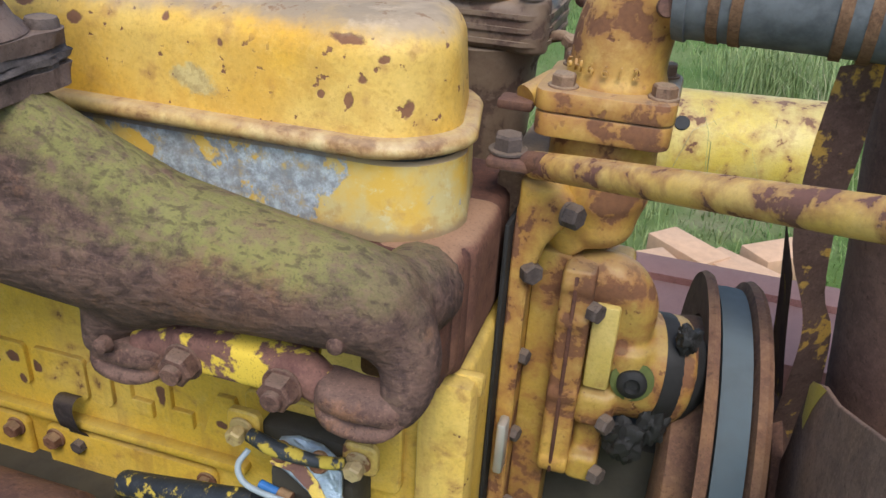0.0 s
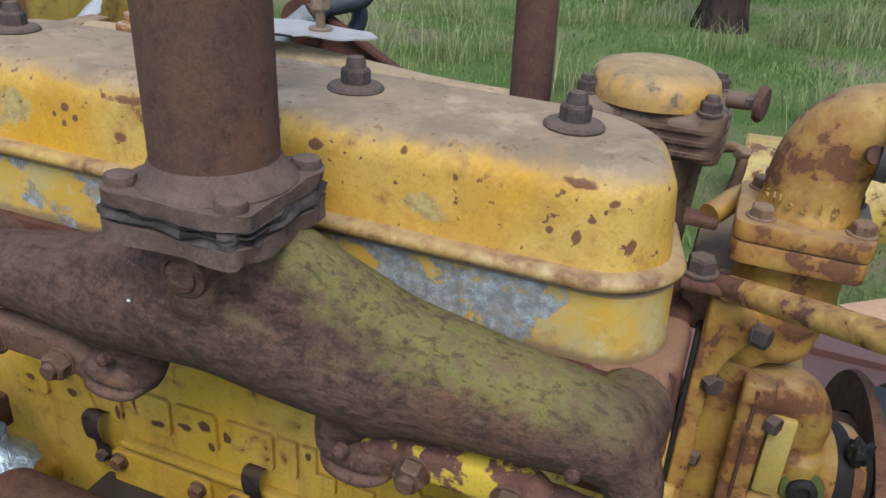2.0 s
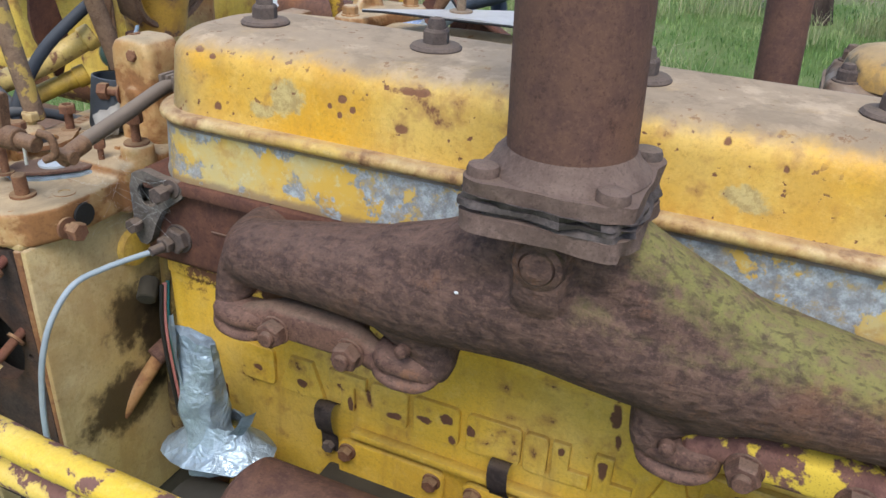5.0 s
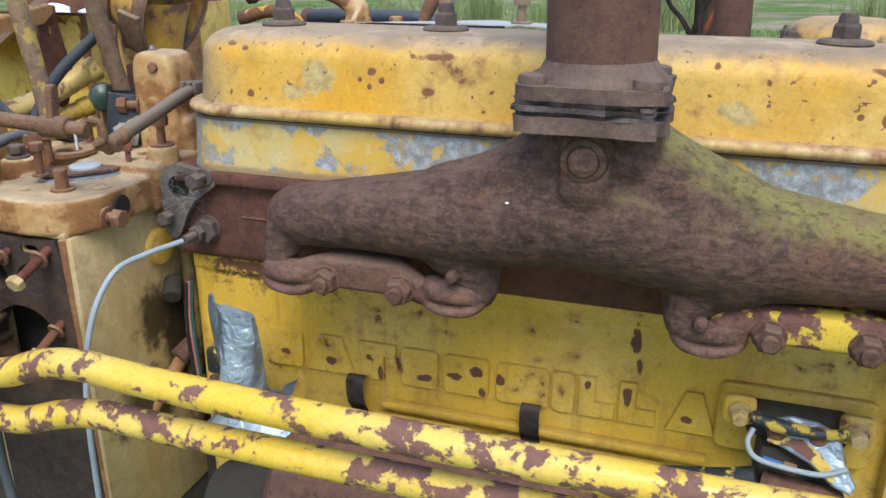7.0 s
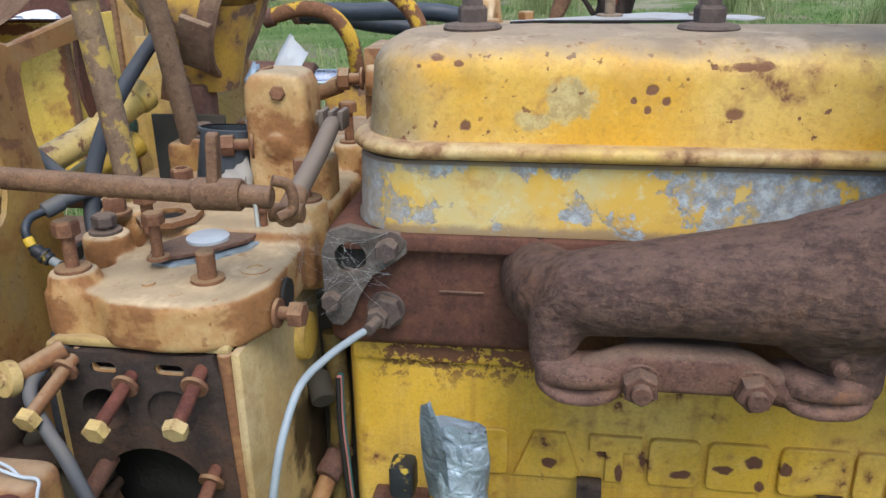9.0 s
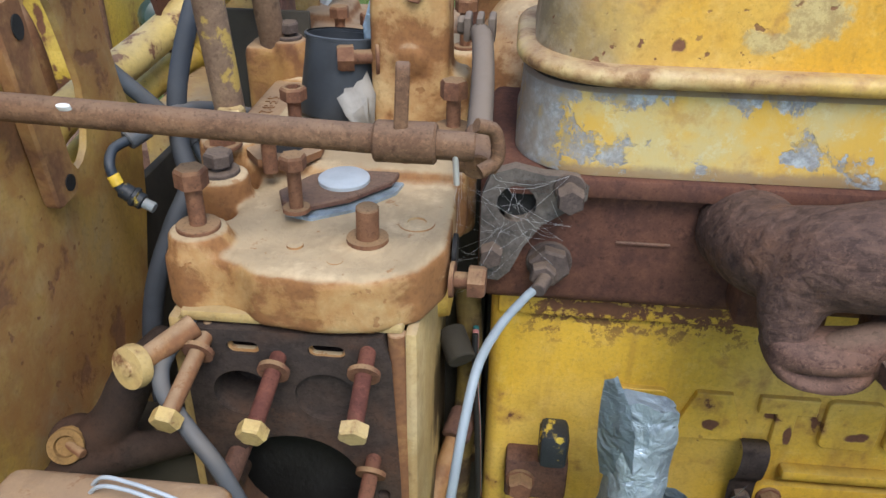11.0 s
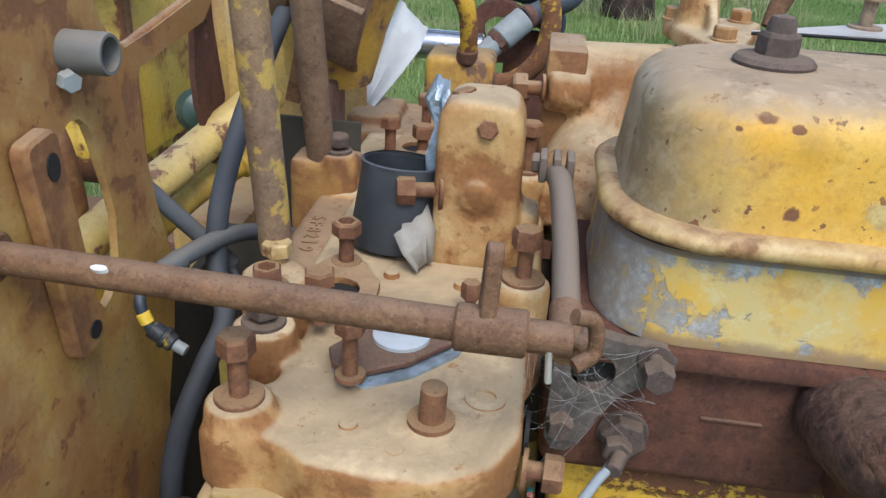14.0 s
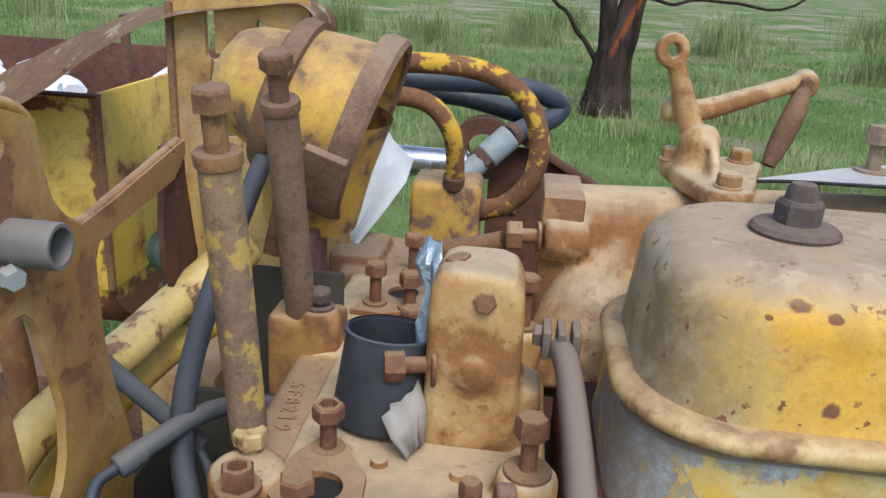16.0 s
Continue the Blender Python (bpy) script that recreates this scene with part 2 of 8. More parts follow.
# ---- materials ----
class Look:
    """A node material in the making."""

    def __init__(self, name):
        self.m = bpy.data.materials.new(name)
        self.m.use_nodes = True
        self.t = self.m.node_tree
        self.p = self.t.nodes["Principled BSDF"]
        self.geo = self.add("ShaderNodeNewGeometry")
        self.co = self.geo.outputs["Position"]

    def add(self, kind):
        return self.t.nodes.new(kind)

    def put(self, value, socket):
        if hasattr(value, "is_output"):
            self.t.links.new(value, socket)
        elif isinstance(value, (tuple, list)) and len(value) == 3 and socket.type == "RGBA":
            socket.default_value = (*value, 1)
        else:
            socket.default_value = value

    def noise(self, scale, detail=6, rough=0.6, distort=0.0, at=None, stretch=None):
        n = self.add("ShaderNodeTexNoise")
        co = at or self.co
        if stretch:
            mp = self.add("ShaderNodeMapping")
            mp.inputs["Scale"].default_value = stretch
            self.put(co, mp.inputs["Vector"])
            co = mp.outputs[0]
        self.put(co, n.inputs["Vector"])
        n.inputs["Scale"].default_value = scale
        n.inputs["Detail"].default_value = detail
        n.inputs["Roughness"].default_value = rough
        n.inputs["Distortion"].default_value = distort
        return n.outputs[0]

    def voronoi(self, scale, at=None):
        n = self.add("ShaderNodeTexVoronoi")
        self.put(at or self.co, n.inputs["Vector"])
        n.inputs["Scale"].default_value = scale
        return n.outputs["Distance"]

    def math(self, op, a, b=0.0, clamp=False):
        n = self.add("ShaderNodeMath")
        n.operation, n.use_clamp = op, clamp
        self.put(a, n.inputs[0])
        self.put(b, n.inputs[1])
        return n.outputs[0]

    def step(self, value, lo, hi, a=0.0, b=1.0):
        n = self.add("ShaderNodeMapRange")
        n.interpolation_type = "SMOOTHSTEP"
        for v, k in ((value, 0), (lo, 1), (hi, 2), (a, 3), (b, 4)):
            self.put(v, n.inputs[k])
        return n.outputs[0]

    def ramp(self, value, stops):
        n = self.add("ShaderNodeValToRGB")
        self.put(value, n.inputs[0])
        e = n.color_ramp.elements
        while len(e) < len(stops):
            e.new(0.5)
        for el, (pos, col) in zip(e, stops):
            el.position = pos
            el.color = (*col, 1) if len(col) == 3 else col
        return n.outputs[0]

    def mix(self, f, a, b):
        n = self.add("ShaderNodeMix")
        n.data_type = "RGBA"
        self.put(f, n.inputs[0])
        self.put(a, n.inputs[6])
        self.put(b, n.inputs[7])
        return n.outputs[2]

    def axis(self, which, of=None):
        n = self.add("ShaderNodeSeparateXYZ")
        self.put(of or self.co, n.inputs[0])
        return n.outputs[which]

    def spots(self, list_, wobble, distort=0.010):
        """Blotches of wear at (x, z, half width, half height) on a side wall."""
        total = None
        px, pz = self.axis(0), self.axis(2)
        w = self.math("SUBTRACT", wobble, 0.5)
        for x, z, a, b in list_:
            dx = self.math("DIVIDE", self.math("SUBTRACT", px, x), a)
            dz = self.math("DIVIDE", self.math("SUBTRACT", pz, z), b)
            d = self.math("SQRT", self.math("ADD", self.math("MULTIPLY", dx, dx), self.math("MULTIPLY", dz, dz)))
            s = self.step(self.math("ADD", d, self.math("MULTIPLY", w, 2.2)), 0.62, 0.95, 1.0, 0.0)
            total = s if total is None else self.math("MAXIMUM", total, s)
        return total

    def end(self, color, rough, bump=None, strength=0.3, dist=0.002, metal=0.0, spec=0.35):
        self.put(color, self.p.inputs["Base Color"])
        self.put(rough, self.p.inputs["Roughness"])
        self.put(metal, self.p.inputs["Metallic"])
        self.p.inputs["Specular IOR Level"].default_value = spec
        if bump is not None:
            b = self.add("ShaderNodeBump")
            b.inputs["Strength"].default_value = strength
            b.inputs["Distance"].default_value = dist
            self.put(bump, b.inputs["Height"])
            self.t.links.new(b.outputs[0], self.p.inputs["Normal"])
        return self.m


def painted(name, paint, fade, rust=(0.10, 0.045, 0.028), rust2=(0.20, 0.09, 0.04), amount=0.40, chips=26.0, dust=0.0, dust_col=(0.33, 0.25, 0.17), grime=0.35, under=None, spots=None, gloss=0.5, edge=0.03, streak=0.0, pits=0.0, wear=0.0, scorch=None, blots=None, contrast=0.0, oil=None, bloom=0.0, freckle=None, halo=0.0):
    """Old enamel: faded in places, chipped through to rust, dusty on top."""
    k = Look(name)
    big = k.noise(5.0, 4, 0.55)
    mid = k.noise(chips, 9, 0.62, 0.2)
    fine = k.noise(240.0, 4, 0.6)
    worn = k.math("ADD", k.math("MULTIPLY", mid, 0.75), k.math("MULTIPLY", big, 0.25))
    mask = k.step(worn, 1 - amount - edge, 1 - amount + edge)
    if pits:
        v = k.noise(95.0, 3, 0.5)
        mask = k.math("MAXIMUM", mask, k.math("MULTIPLY", k.step(v, 0.72 - pits * 0.1, 0.76 - pits * 0.1), k.step(big, 0.4, 0.55)))
    if freckle:
        x0, x1, z0, z1 = freckle
        zone = k.math("MULTIPLY", k.math("MULTIPLY", k.step(k.axis(0), x0, x0 + 0.05), k.step(k.axis(0), x1 - 0.10, x1, 1.0, 0.0)), k.step(k.axis(2), z0, z1))
        speck = k.math("ADD", k.noise(85.0, 7, 0.75), k.math("MULTIPLY", zone, 0.13))
        mask = k.math("MAXIMUM", mask, k.math("MULTIPLY", zone, k.step(speck, 0.60, 0.64)))
    if wear:
        e = k.math("ADD", k.geo.outputs["Pointiness"], k.math("MULTIPLY", k.math("SUBTRACT", mid, 0.5), 0.22))
        mask = k.math("MAXIMUM", mask, k.math("MULTIPLY", k.step(e, 0.515, 0.56), wear))
    if spots:
        mask = k.math("MAXIMUM", mask, k.spots(spots, k.noise(60.0, 5, 0.6)))
    col = k.mix(k.step(big, 0.35, 0.68), paint, fade)
    col = k.mix(k.math("MULTIPLY", k.step(k.noise(14.0, 6, 0.7), 0.5, 0.75), grime), col, tuple(c * 0.42 for c in paint))
    col = k.mix(k.math("MULTIPLY", k.step(fine, 0.40, 0.75), 0.24), col, tuple(c * 0.42 for c in fade))
    col = k.mix(k.math("MULTIPLY", k.step(k.noise(48.0, 8, 0.75), 0.5, 0.72), 0.35), col, tuple(min(1, c * 1.15 + 0.05) for c in fade))
    if streak:
        s = k.noise(42.0, 4, 0.6, stretch=(1, 1, 0.08))
        col = k.mix(k.math("MULTIPLY", k.step(s, 0.52, 0.72), streak), col, rust2)
    if contrast:
        col = k.mix(k.math("MULTIPLY", k.step(k.noise(9.0, 11, 0.74, 0.4), 0.525, 0.585), contrast), col, tuple(0.5 * a + 0.5 * b for a, b in zip(rust2, paint)))
        col = k.mix(k.math("MULTIPLY", k.step(k.noise(120.0, 6, 0.75), 0.56, 0.66), contrast), col, tuple(c * 0.55 for c in paint))
    if bloom:
        cloud = k.noise(6.5, 7, 0.6, 0.8)
        col = k.mix(k.math("MULTIPLY", k.step(cloud, 0.55, 0.70), bloom), col, (0.60, 0.37, 0.04))
        col = k.mix(k.math("MULTIPLY", k.step(cloud, 0.32, 0.47, 1.0, 0.0), bloom), col, (0.27, 0.235, 0.165))
        col = k.mix(k.math("MULTIPLY", k.step(k.noise(5.0, 9, 0.70, 0.6), 0.49, 0.60), bloom), col, (0.23, 0.115, 0.045))
    if blots:
        m = k.spots(blots, k.noise(45.0, 8, 0.7))
        col = k.mix(k.math("MULTIPLY", m, 0.75), col, k.mix(k.step(k.noise(80.0, 7, 0.75), 0.42, 0.6), (0.50, 0.42, 0.20), (0.30, 0.24, 0.12)))
    if scorch:
        x0, x1, tint = scorch
        f = k.step(k.math("ADD", k.axis(0), k.math("MULTIPLY", k.math("SUBTRACT", k.noise(16.0, 8, 0.7), 0.5), 0.14)), x0, x1, 0.85, 0.0)
        col = k.mix(f, col, k.mix(k.step(k.noise(20.0, 9, 0.72, 0.3), 0.42, 0.60), tint, tuple(c * 0.45 for c in tint)))
    col = k.mix(k.math("MULTIPLY", k.step(k.noise(380.0, 4, 0.7), 0.54, 0.65), 0.15), col, tuple(c * 0.35 for c in paint))
    col = k.mix(k.math("MULTIPLY", k.step(k.noise(460.0, 3, 0.65), 0.58, 0.68), 0.12), col, tuple(min(1, c * 1.2 + 0.1) for c in fade))
    rim = k.step(worn, 1 - amount - edge * 3.2, 1 - amount - edge * 0.6)
    if under:
        col = k.mix(k.math("MULTIPLY", rim, 0.8), col, under)
    else:
        col = k.mix(k.math("MULTIPLY", rim, 0.25), col, rust2)
    if halo:
        soft = k.step(k.math("ADD", worn, k.math("MULTIPLY", k.math("SUBTRACT", k.noise(110.0, 6, 0.75), 0.5), 0.10)), 0.86 - amount, 1 - amount + 0.01)
        col = k.mix(k.math("MULTIPLY", soft, halo), col, tuple(0.55 * a + 0.45 * b for a, b in zip((0.34, 0.15, 0.035), rust2)))
    rc = k.mix(k.noise(70.0, 7, 0.7), rust, rust2)
    rc = k.mix(k.math("MULTIPLY", k.step(fine, 0.4, 0.8), 0.4), rc, tuple(c * 0.45 for c in rust))
    col = k.mix(mask, col, rc)
    rough = k.step(mask, 0.0, 1.0, 1 - gloss, 0.88)
    if oil:
        w = k.math("SUBTRACT", k.noise(26.0, 7, 0.65), 0.5)
        for y, z, a, b in oil:
            dy = k.math("DIVIDE", k.math("SUBTRACT", k.axis(1), y), a)
            dz = k.math("DIVIDE", k.math("SUBTRACT", k.axis(2), z), b)
            d = k.math("SQRT", k.math("ADD", k.math("MULTIPLY", dy, dy), k.math("MULTIPLY", dz, dz)))
            f = k.step(k.math("ADD", d, k.math("MULTIPLY", w, 2.0)), 0.55, 1.1, 0.92, 0.0)
            col = k.mix(f, col, (0.035, 0.022, 0.012))
    if dust:
        nz = k.axis(2, k.geo.outputs["Normal"])
        d = k.math("MULTIPLY", k.step(k.math("ADD", nz, k.math("MULTIPLY", k.math("SUBTRACT", k.noise(22.0, 6, 0.7), 0.5), 0.9)), 0.45, 0.98), dust)
        dc = k.mix(k.noise(55.0, 6, 0.7), dust_col, tuple(c * 0.62 for c in dust_col))
        dc = k.mix(k.math("MULTIPLY", k.step(k.noise(8.0, 9, 0.72, 0.4), 0.5, 0.62), 0.55), dc, tuple(c * 0.5 for c in dust_col))
        dc = k.mix(k.math("MULTIPLY", k.step(k.noise(15.0, 8, 0.7), 0.54, 0.66), 0.45), dc, tuple(min(1, c * 1.35 + 0.03) for c in dust_col))
        dc = k.mix(k.math("MULTIPLY", k.step(k.noise(62.0, 6, 0.7), 0.60, 0.66), 0.7), dc, tuple(c * 0.75 for c in rust2))
        col = k.mix(d, col, dc)
        rough = k.math("MAXIMUM", rough, k.math("MULTIPLY", d, 0.92))
    h = k.math("ADD", k.math("MULTIPLY", mask, -0.8), k.math("ADD", k.math("MULTIPLY", fine, 0.35), k.math("MULTIPLY", k.noise(35.0, 5, 0.6), 0.6)))
    return k.end(col, rough, h, 0.5, 0.0014)


def rusty(name, a=(0.085, 0.045, 0.036), b=(0.16, 0.085, 0.055), c=(0.25, 0.11, 0.045), grain=170.0, dust=0.0, dust_col=(0.26, 0.19, 0.13), moss=None, paint=None, paint_amount=0.3, relief=0.6, pitted=0.0, cast=0.0):
    """Bare iron gone brown, pitted; moss where asked; flakes of paint left over."""
    k = Look(name)
    big = k.noise(7.0, 5, 0.6)
    mid = k.noise(34.0, 8, 0.7)
    fine = k.noise(grain, 6, 0.72)
    col = k.mix(k.step(mid, 0.32, 0.7), a, b)
    col = k.mix(k.math("MULTIPLY", k.step(big, 0.52, 0.72), 0.55), col, c)
    col = k.mix(k.math("MULTIPLY", k.step(fine, 0.45, 0.75), 0.5), col, tuple(x * 1.5 for x in b))
    col = k.mix(k.math("MULTIPLY", k.step(k.noise(95.0, 5, 0.7), 0.55, 0.72), 0.6), col, tuple(x * 0.42 for x in a))
    if pitted:
        v = k.noise(150.0, 5, 0.7, 0.5, stretch=(0.55, 1, 1))
        col = k.mix(k.math("MULTIPLY", k.step(v, 0.53, 0.62), pitted), col, tuple(x * 0.42 for x in a))
        col = k.mix(k.math("MULTIPLY", k.step(k.noise(19.0, 9, 0.75), 0.56, 0.66), pitted * 0.7), col, (0.25, 0.115, 0.05))
        col = k.mix(k.math("MULTIPLY", k.step(k.noise(300.0, 4, 0.7), 0.56, 0.68), pitted * 0.7), col, tuple(x * 2.0 for x in b))
    nz = k.axis(2, k.geo.outputs["Normal"])
    if moss:
        x0, x1, col_m = moss
        px = k.axis(0)
        zone = k.math("MULTIPLY", k.step(px, x0, x0 + 0.12), k.step(px, x1 - 0.12, x1, 1.0, 0.0))
        up = k.step(k.math("ADD", nz, k.math("MULTIPLY", k.math("SUBTRACT", mid, 0.5), 1.0)), 0.22, 0.85)
        f = k.math("MULTIPLY", k.math("MULTIPLY", zone, up), k.step(k.noise(60.0, 8, 0.75), 0.28, 0.56))
        col = k.mix(k.math("MULTIPLY", f, 0.72), col, k.mix(k.noise(90.0, 5, 0.6), col_m, tuple(x * 0.55 for x in col_m)))
    if paint:
        f = k.step(k.math("ADD", k.math("MULTIPLY", k.noise(30.0, 8, 0.62), 0.8), k.math("MULTIPLY", big, 0.2)), 1 - paint_amount - 0.02, 1 - paint_amount + 0.02)
        col = k.mix(f, col, paint)
    if dust:
        d = k.math("MULTIPLY", k.step(k.math("ADD", nz, k.math("MULTIPLY", k.math("SUBTRACT", mid, 0.5), 0.8)), 0.4, 0.95), dust)
        col = k.mix(d, col, k.mix(fine, dust_col, tuple(x * 0.65 for x in dust_col)))
    col = k.mix(k.math("MULTIPLY", k.step(k.noise(460.0, 3, 0.65), 0.55, 0.68), 0.4), col, tuple(x * 0.4 for x in a))
    h = k.math("ADD", k.math("MULTIPLY", fine, 0.6), k.math("MULTIPLY", mid, 0.8))
    if cast:
        lump = k.noise(120.0, 3, 0.55, 0.3, stretch=(0.6, 1, 1))
        h = k.math("ADD", h, k.math("MULTIPLY", lump, cast * 1.6))
        col = k.mix(k.math("MULTIPLY", k.step(lump, 0.52, 0.66), cast * 0.45), col, tuple(x * 1.55 for x in b))
        col = k.mix(k.math("MULTIPLY", k.step(lump, 0.34, 0.46, 1.0, 0.0), cast * 0.55), col, tuple(x * 0.55 for x in a))
    return k.end(col, 0.86, h, relief, 0.002, spec=0.25)


def plain(name, col, rough=0.6, metal=0.0, vary=0.35, scale=60.0, relief=0.15, dust=0.0, dust_col=(0.3, 0.24, 0.17), spec=0.4):
    k = Look(name)
    n = k.noise(scale, 6, 0.65)
    c = k.mix(k.math("MULTIPLY", k.step(n, 0.35, 0.7), vary), col, tuple(x * 0.5 for x in col))
    c = k.mix(k.math("MULTIPLY", k.step(k.noise(scale * 0.2, 5, 0.6), 0.5, 0.7), vary * 0.6), c, tuple(min(1, x * 1.35 + 0.02) for x in col))
    r = k.step(k.noise(scale * 0.4, 4, 0.6), 0.3, 0.7, max(rough - 0.12, 0.05), min(rough + 0.12, 1))
    if dust:
        nz = k.axis(2, k.geo.outputs["Normal"])
        d = k.math("MULTIPLY", k.step(k.math("ADD", nz, k.math("MULTIPLY", k.math("SUBTRACT", n, 0.5), 0.8)), 0.3, 0.95), dust)
        c = k.mix(d, c, dust_col)
    return k.end(c, r, k.noise(scale * 3, 4, 0.6), relief, 0.001, metal, spec)


COVER_SPOTS = [(-0.60, 0.906, 0.007, 0.006), (-0.588, 0.897, 0.006, 0.006), (-0.615, 0.897, 0.004, 0.004), (-0.603, 0.889, 0.005, 0.005), (-0.572, 0.915, 0.003, 0.003), (-0.531, 0.887, 0.013, 0.009), (-0.757, 0.873, 0.008, 0.008), (-0.785, 0.931, 0.010, 0.005), (-0.765, 0.926, 0.006, 0.004), (-0.80, 0.924, 0.004, 0.003), (-0.52, 0.925, 0.032, 0.007), (-0.36, 0.93, 0.018, 0.009), (-0.31, 0.92, 0.010, 0.007), (-0.072, 0.930, 0.022, 0.006), (-0.04, 0.917, 0.006, 0.005), (-0.055, 0.902, 0.007, 0.006), (-0.022, 0.882, 0.006, 0.013), (-0.066, 0.885, 0.005, 0.007), (-0.09, 0.887, 0.005, 0.005), (-0.175, 0.915, 0.006, 0.007), (-0.225, 0.93, 0.006, 0.006)]
m_cover = painted("enamel_cover", (0.63, 0.33, 0.02), (0.62, 0.41, 0.10), rust=(0.15, 0.065, 0.038), rust2=(0.25, 0.12, 0.05), amount=0.335, chips=30, dust=1.0, dust_col=(0.43, 0.32, 0.20), spots=[(x, z, a * 0.8, b * 0.8) for x, z, a, b in COVER_SPOTS], pits=0.6, grime=0.4, streak=0.12, scorch=(-0.865, -0.755, (0.32, 0.275, 0.20)), blots=[(-0.668, 0.895, 0.030, 0.024), (-0.70, 0.878, 0.018, 0.010), (-0.20, 0.885, 0.025, 0.015)], contrast=0.3, halo=0.35)
m_lip = painted("enamel_lip", (0.56, 0.37, 0.09), (0.56, 0.42, 0.20), rust=(0.15, 0.080, 0.045), rust2=(0.29, 0.15, 0.06), amount=0.425, chips=38, grime=0.5, edge=0.06, dust=0.35, dust_col=(0.42, 0.31, 0.20), contrast=0.5, halo=0.5)
m_block = painted("enamel_block", (0.65, 0.405, 0.04), (0.65, 0.455, 0.12), amount=0.365, chips=34, grime=0.4, pits=0.3, edge=0.02, contrast=0.25, spots=[(-0.742, 0.522, 0.010, 0.007), (-0.672, 0.519, 0.009, 0.008), (-0.602, 0.512, 0.005, 0.016), (-0.541, 0.515, 0.012, 0.006), (-0.470, 0.536, 0.010, 0.008), (-0.462, 0.508, 0.006, 0.008), (-0.330, 0.543, 0.005, 0.008), (-0.283, 0.534, 0.006, 0.014), (-0.212, 0.517, 0.008, 0.006), (-0.277, 0.605, 0.007, 0.020), (-0.272, 0.578, 0.005, 0.014), (-0.79, 0.640, 0.05, 0.008), (-0.70, 0.642, 0.03, 0.007), (-0.62, 0.53, 0.007, 0.006), (-0.50, 0.525, 0.012, 0.006), (-0.44, 0.53, 0.007, 0.008)], dust=0.3, dust_col=(0.24, 0.20, 0.09), streak=0.3, wear=0, freckle=(-0.88, -0.58, 0.575, 0.635), halo=0.4)
m_pipe = painted("enamel_pipe", (0.68, 0.45, 0.04), (0.69, 0.50, 0.12), rust=(0.15, 0.075, 0.06), rust2=(0.22, 0.11, 0.075), amount=0.470, chips=40, grime=0.15, gloss=0.75, edge=0.012)
m_tan = painted("dusty_casting_paint", (0.49, 0.32, 0.13), (0.52, 0.38, 0.20), rust=(0.17, 0.075, 0.03), rust2=(0.35, 0.165, 0.055), amount=0.485, chips=20, grime=0.45, dust=0.9, dust_col=(0.54, 0.42, 0.25), edge=0.04, wear=0.45, pits=0.8, contrast=0.65, streak=0.25, halo=0.5)
m_tanrust = painted("rusted_casting_paint", (0.42, 0.25, 0.08), (0.46, 0.31, 0.13), rust=(0.14, 0.065, 0.035), rust2=(0.28, 0.13, 0.05), amount=0.53, chips=18, grime=0.4, dust=0.65, dust_col=(0.44, 0.32, 0.19), edge=0.06, wear=0.45, pits=0.8, contrast=0.5, halo=0.5)
m_front = painted("enamel_front", (0.52, 0.31, 0.055), (0.50, 0.33, 0.11), rust=(0.11, 0.05, 0.032), rust2=(0.26, 0.115, 0.045), amount=0.47, chips=17, grime=0.4, dust=0.45, dust_col=(0.42, 0.30, 0.18), edge=0.012, contrast=0.5, wear=0, pits=0.6, halo=0.8)
m_panel = painted("enamel_panel", (0.50, 0.31, 0.06), (0.42, 0.28, 0.13), rust=(0.15, 0.07, 0.038), rust2=(0.26, 0.12, 0.05), amount=0.385, chips=15, grime=0.35, streak=0.5, edge=0.03, dust=0.4, contrast=0.5, wear=0, pits=0.55, bloom=0.75, halo=0.4)
m_manifold = rusty("iron_manifold", (0.064, 0.038, 0.030), (0.112, 0.065, 0.046), (0.23, 0.105, 0.05), moss=(-0.36, 0.06, (0.29, 0.30, 0.06)), dust=0.25, dust_col=(0.225, 0.148, 0.110), grain=150, relief=1.0, pitted=0.4, cast=0.9)
m_stack = rusty("iron_stack", (0.085, 0.045, 0.035), (0.125, 0.066, 0.043), (0.19, 0.088, 0.045), grain=260, relief=0.3)
m_rust = rusty("iron_rust")
m_rustred = rusty("iron_head", (0.075, 0.035, 0.026), (0.13, 0.058, 0.036), (0.20, 0.085, 0.045), relief=0.4)
m_rustend = rusty("iron_head_end", (0.115, 0.052, 0.036), (0.19, 0.090, 0.055), (0.27, 0.125, 0.06), relief=0.4, dust=0.8, dust_col=(0.36, 0.21, 0.12))
m_ruststeel = rusty("iron_dusty", (0.13, 0.075, 0.05), (0.22, 0.14, 0.085), (0.28, 0.15, 0.07), dust=0.7, dust_col=(0.36, 0.26, 0.16))
m_clamp = rusty("iron_clamp", (0.08, 0.042, 0.031), (0.145, 0.078, 0.054), (0.20, 0.10, 0.055), dust=0.4, pitted=0.5)
m_boltred = rusty("iron_bolt_dark_red", (0.085, 0.030, 0.022), (0.15, 0.055, 0.036), (0.20, 0.10, 0.05), relief=0.3)
m_clampy = rusty("iron_clamp_flaked", (0.11, 0.05, 0.04), (0.18, 0.09, 0.065), (0.22, 0.11, 0.07), paint=(0.62, 0.43, 0.05), paint_amount=0.48)
m_gasket = rusty("charred_gasket", (0.050, 0.040, 0.035), (0.105, 0.085, 0.074), (0.15, 0.105, 0.085), relief=1.0)
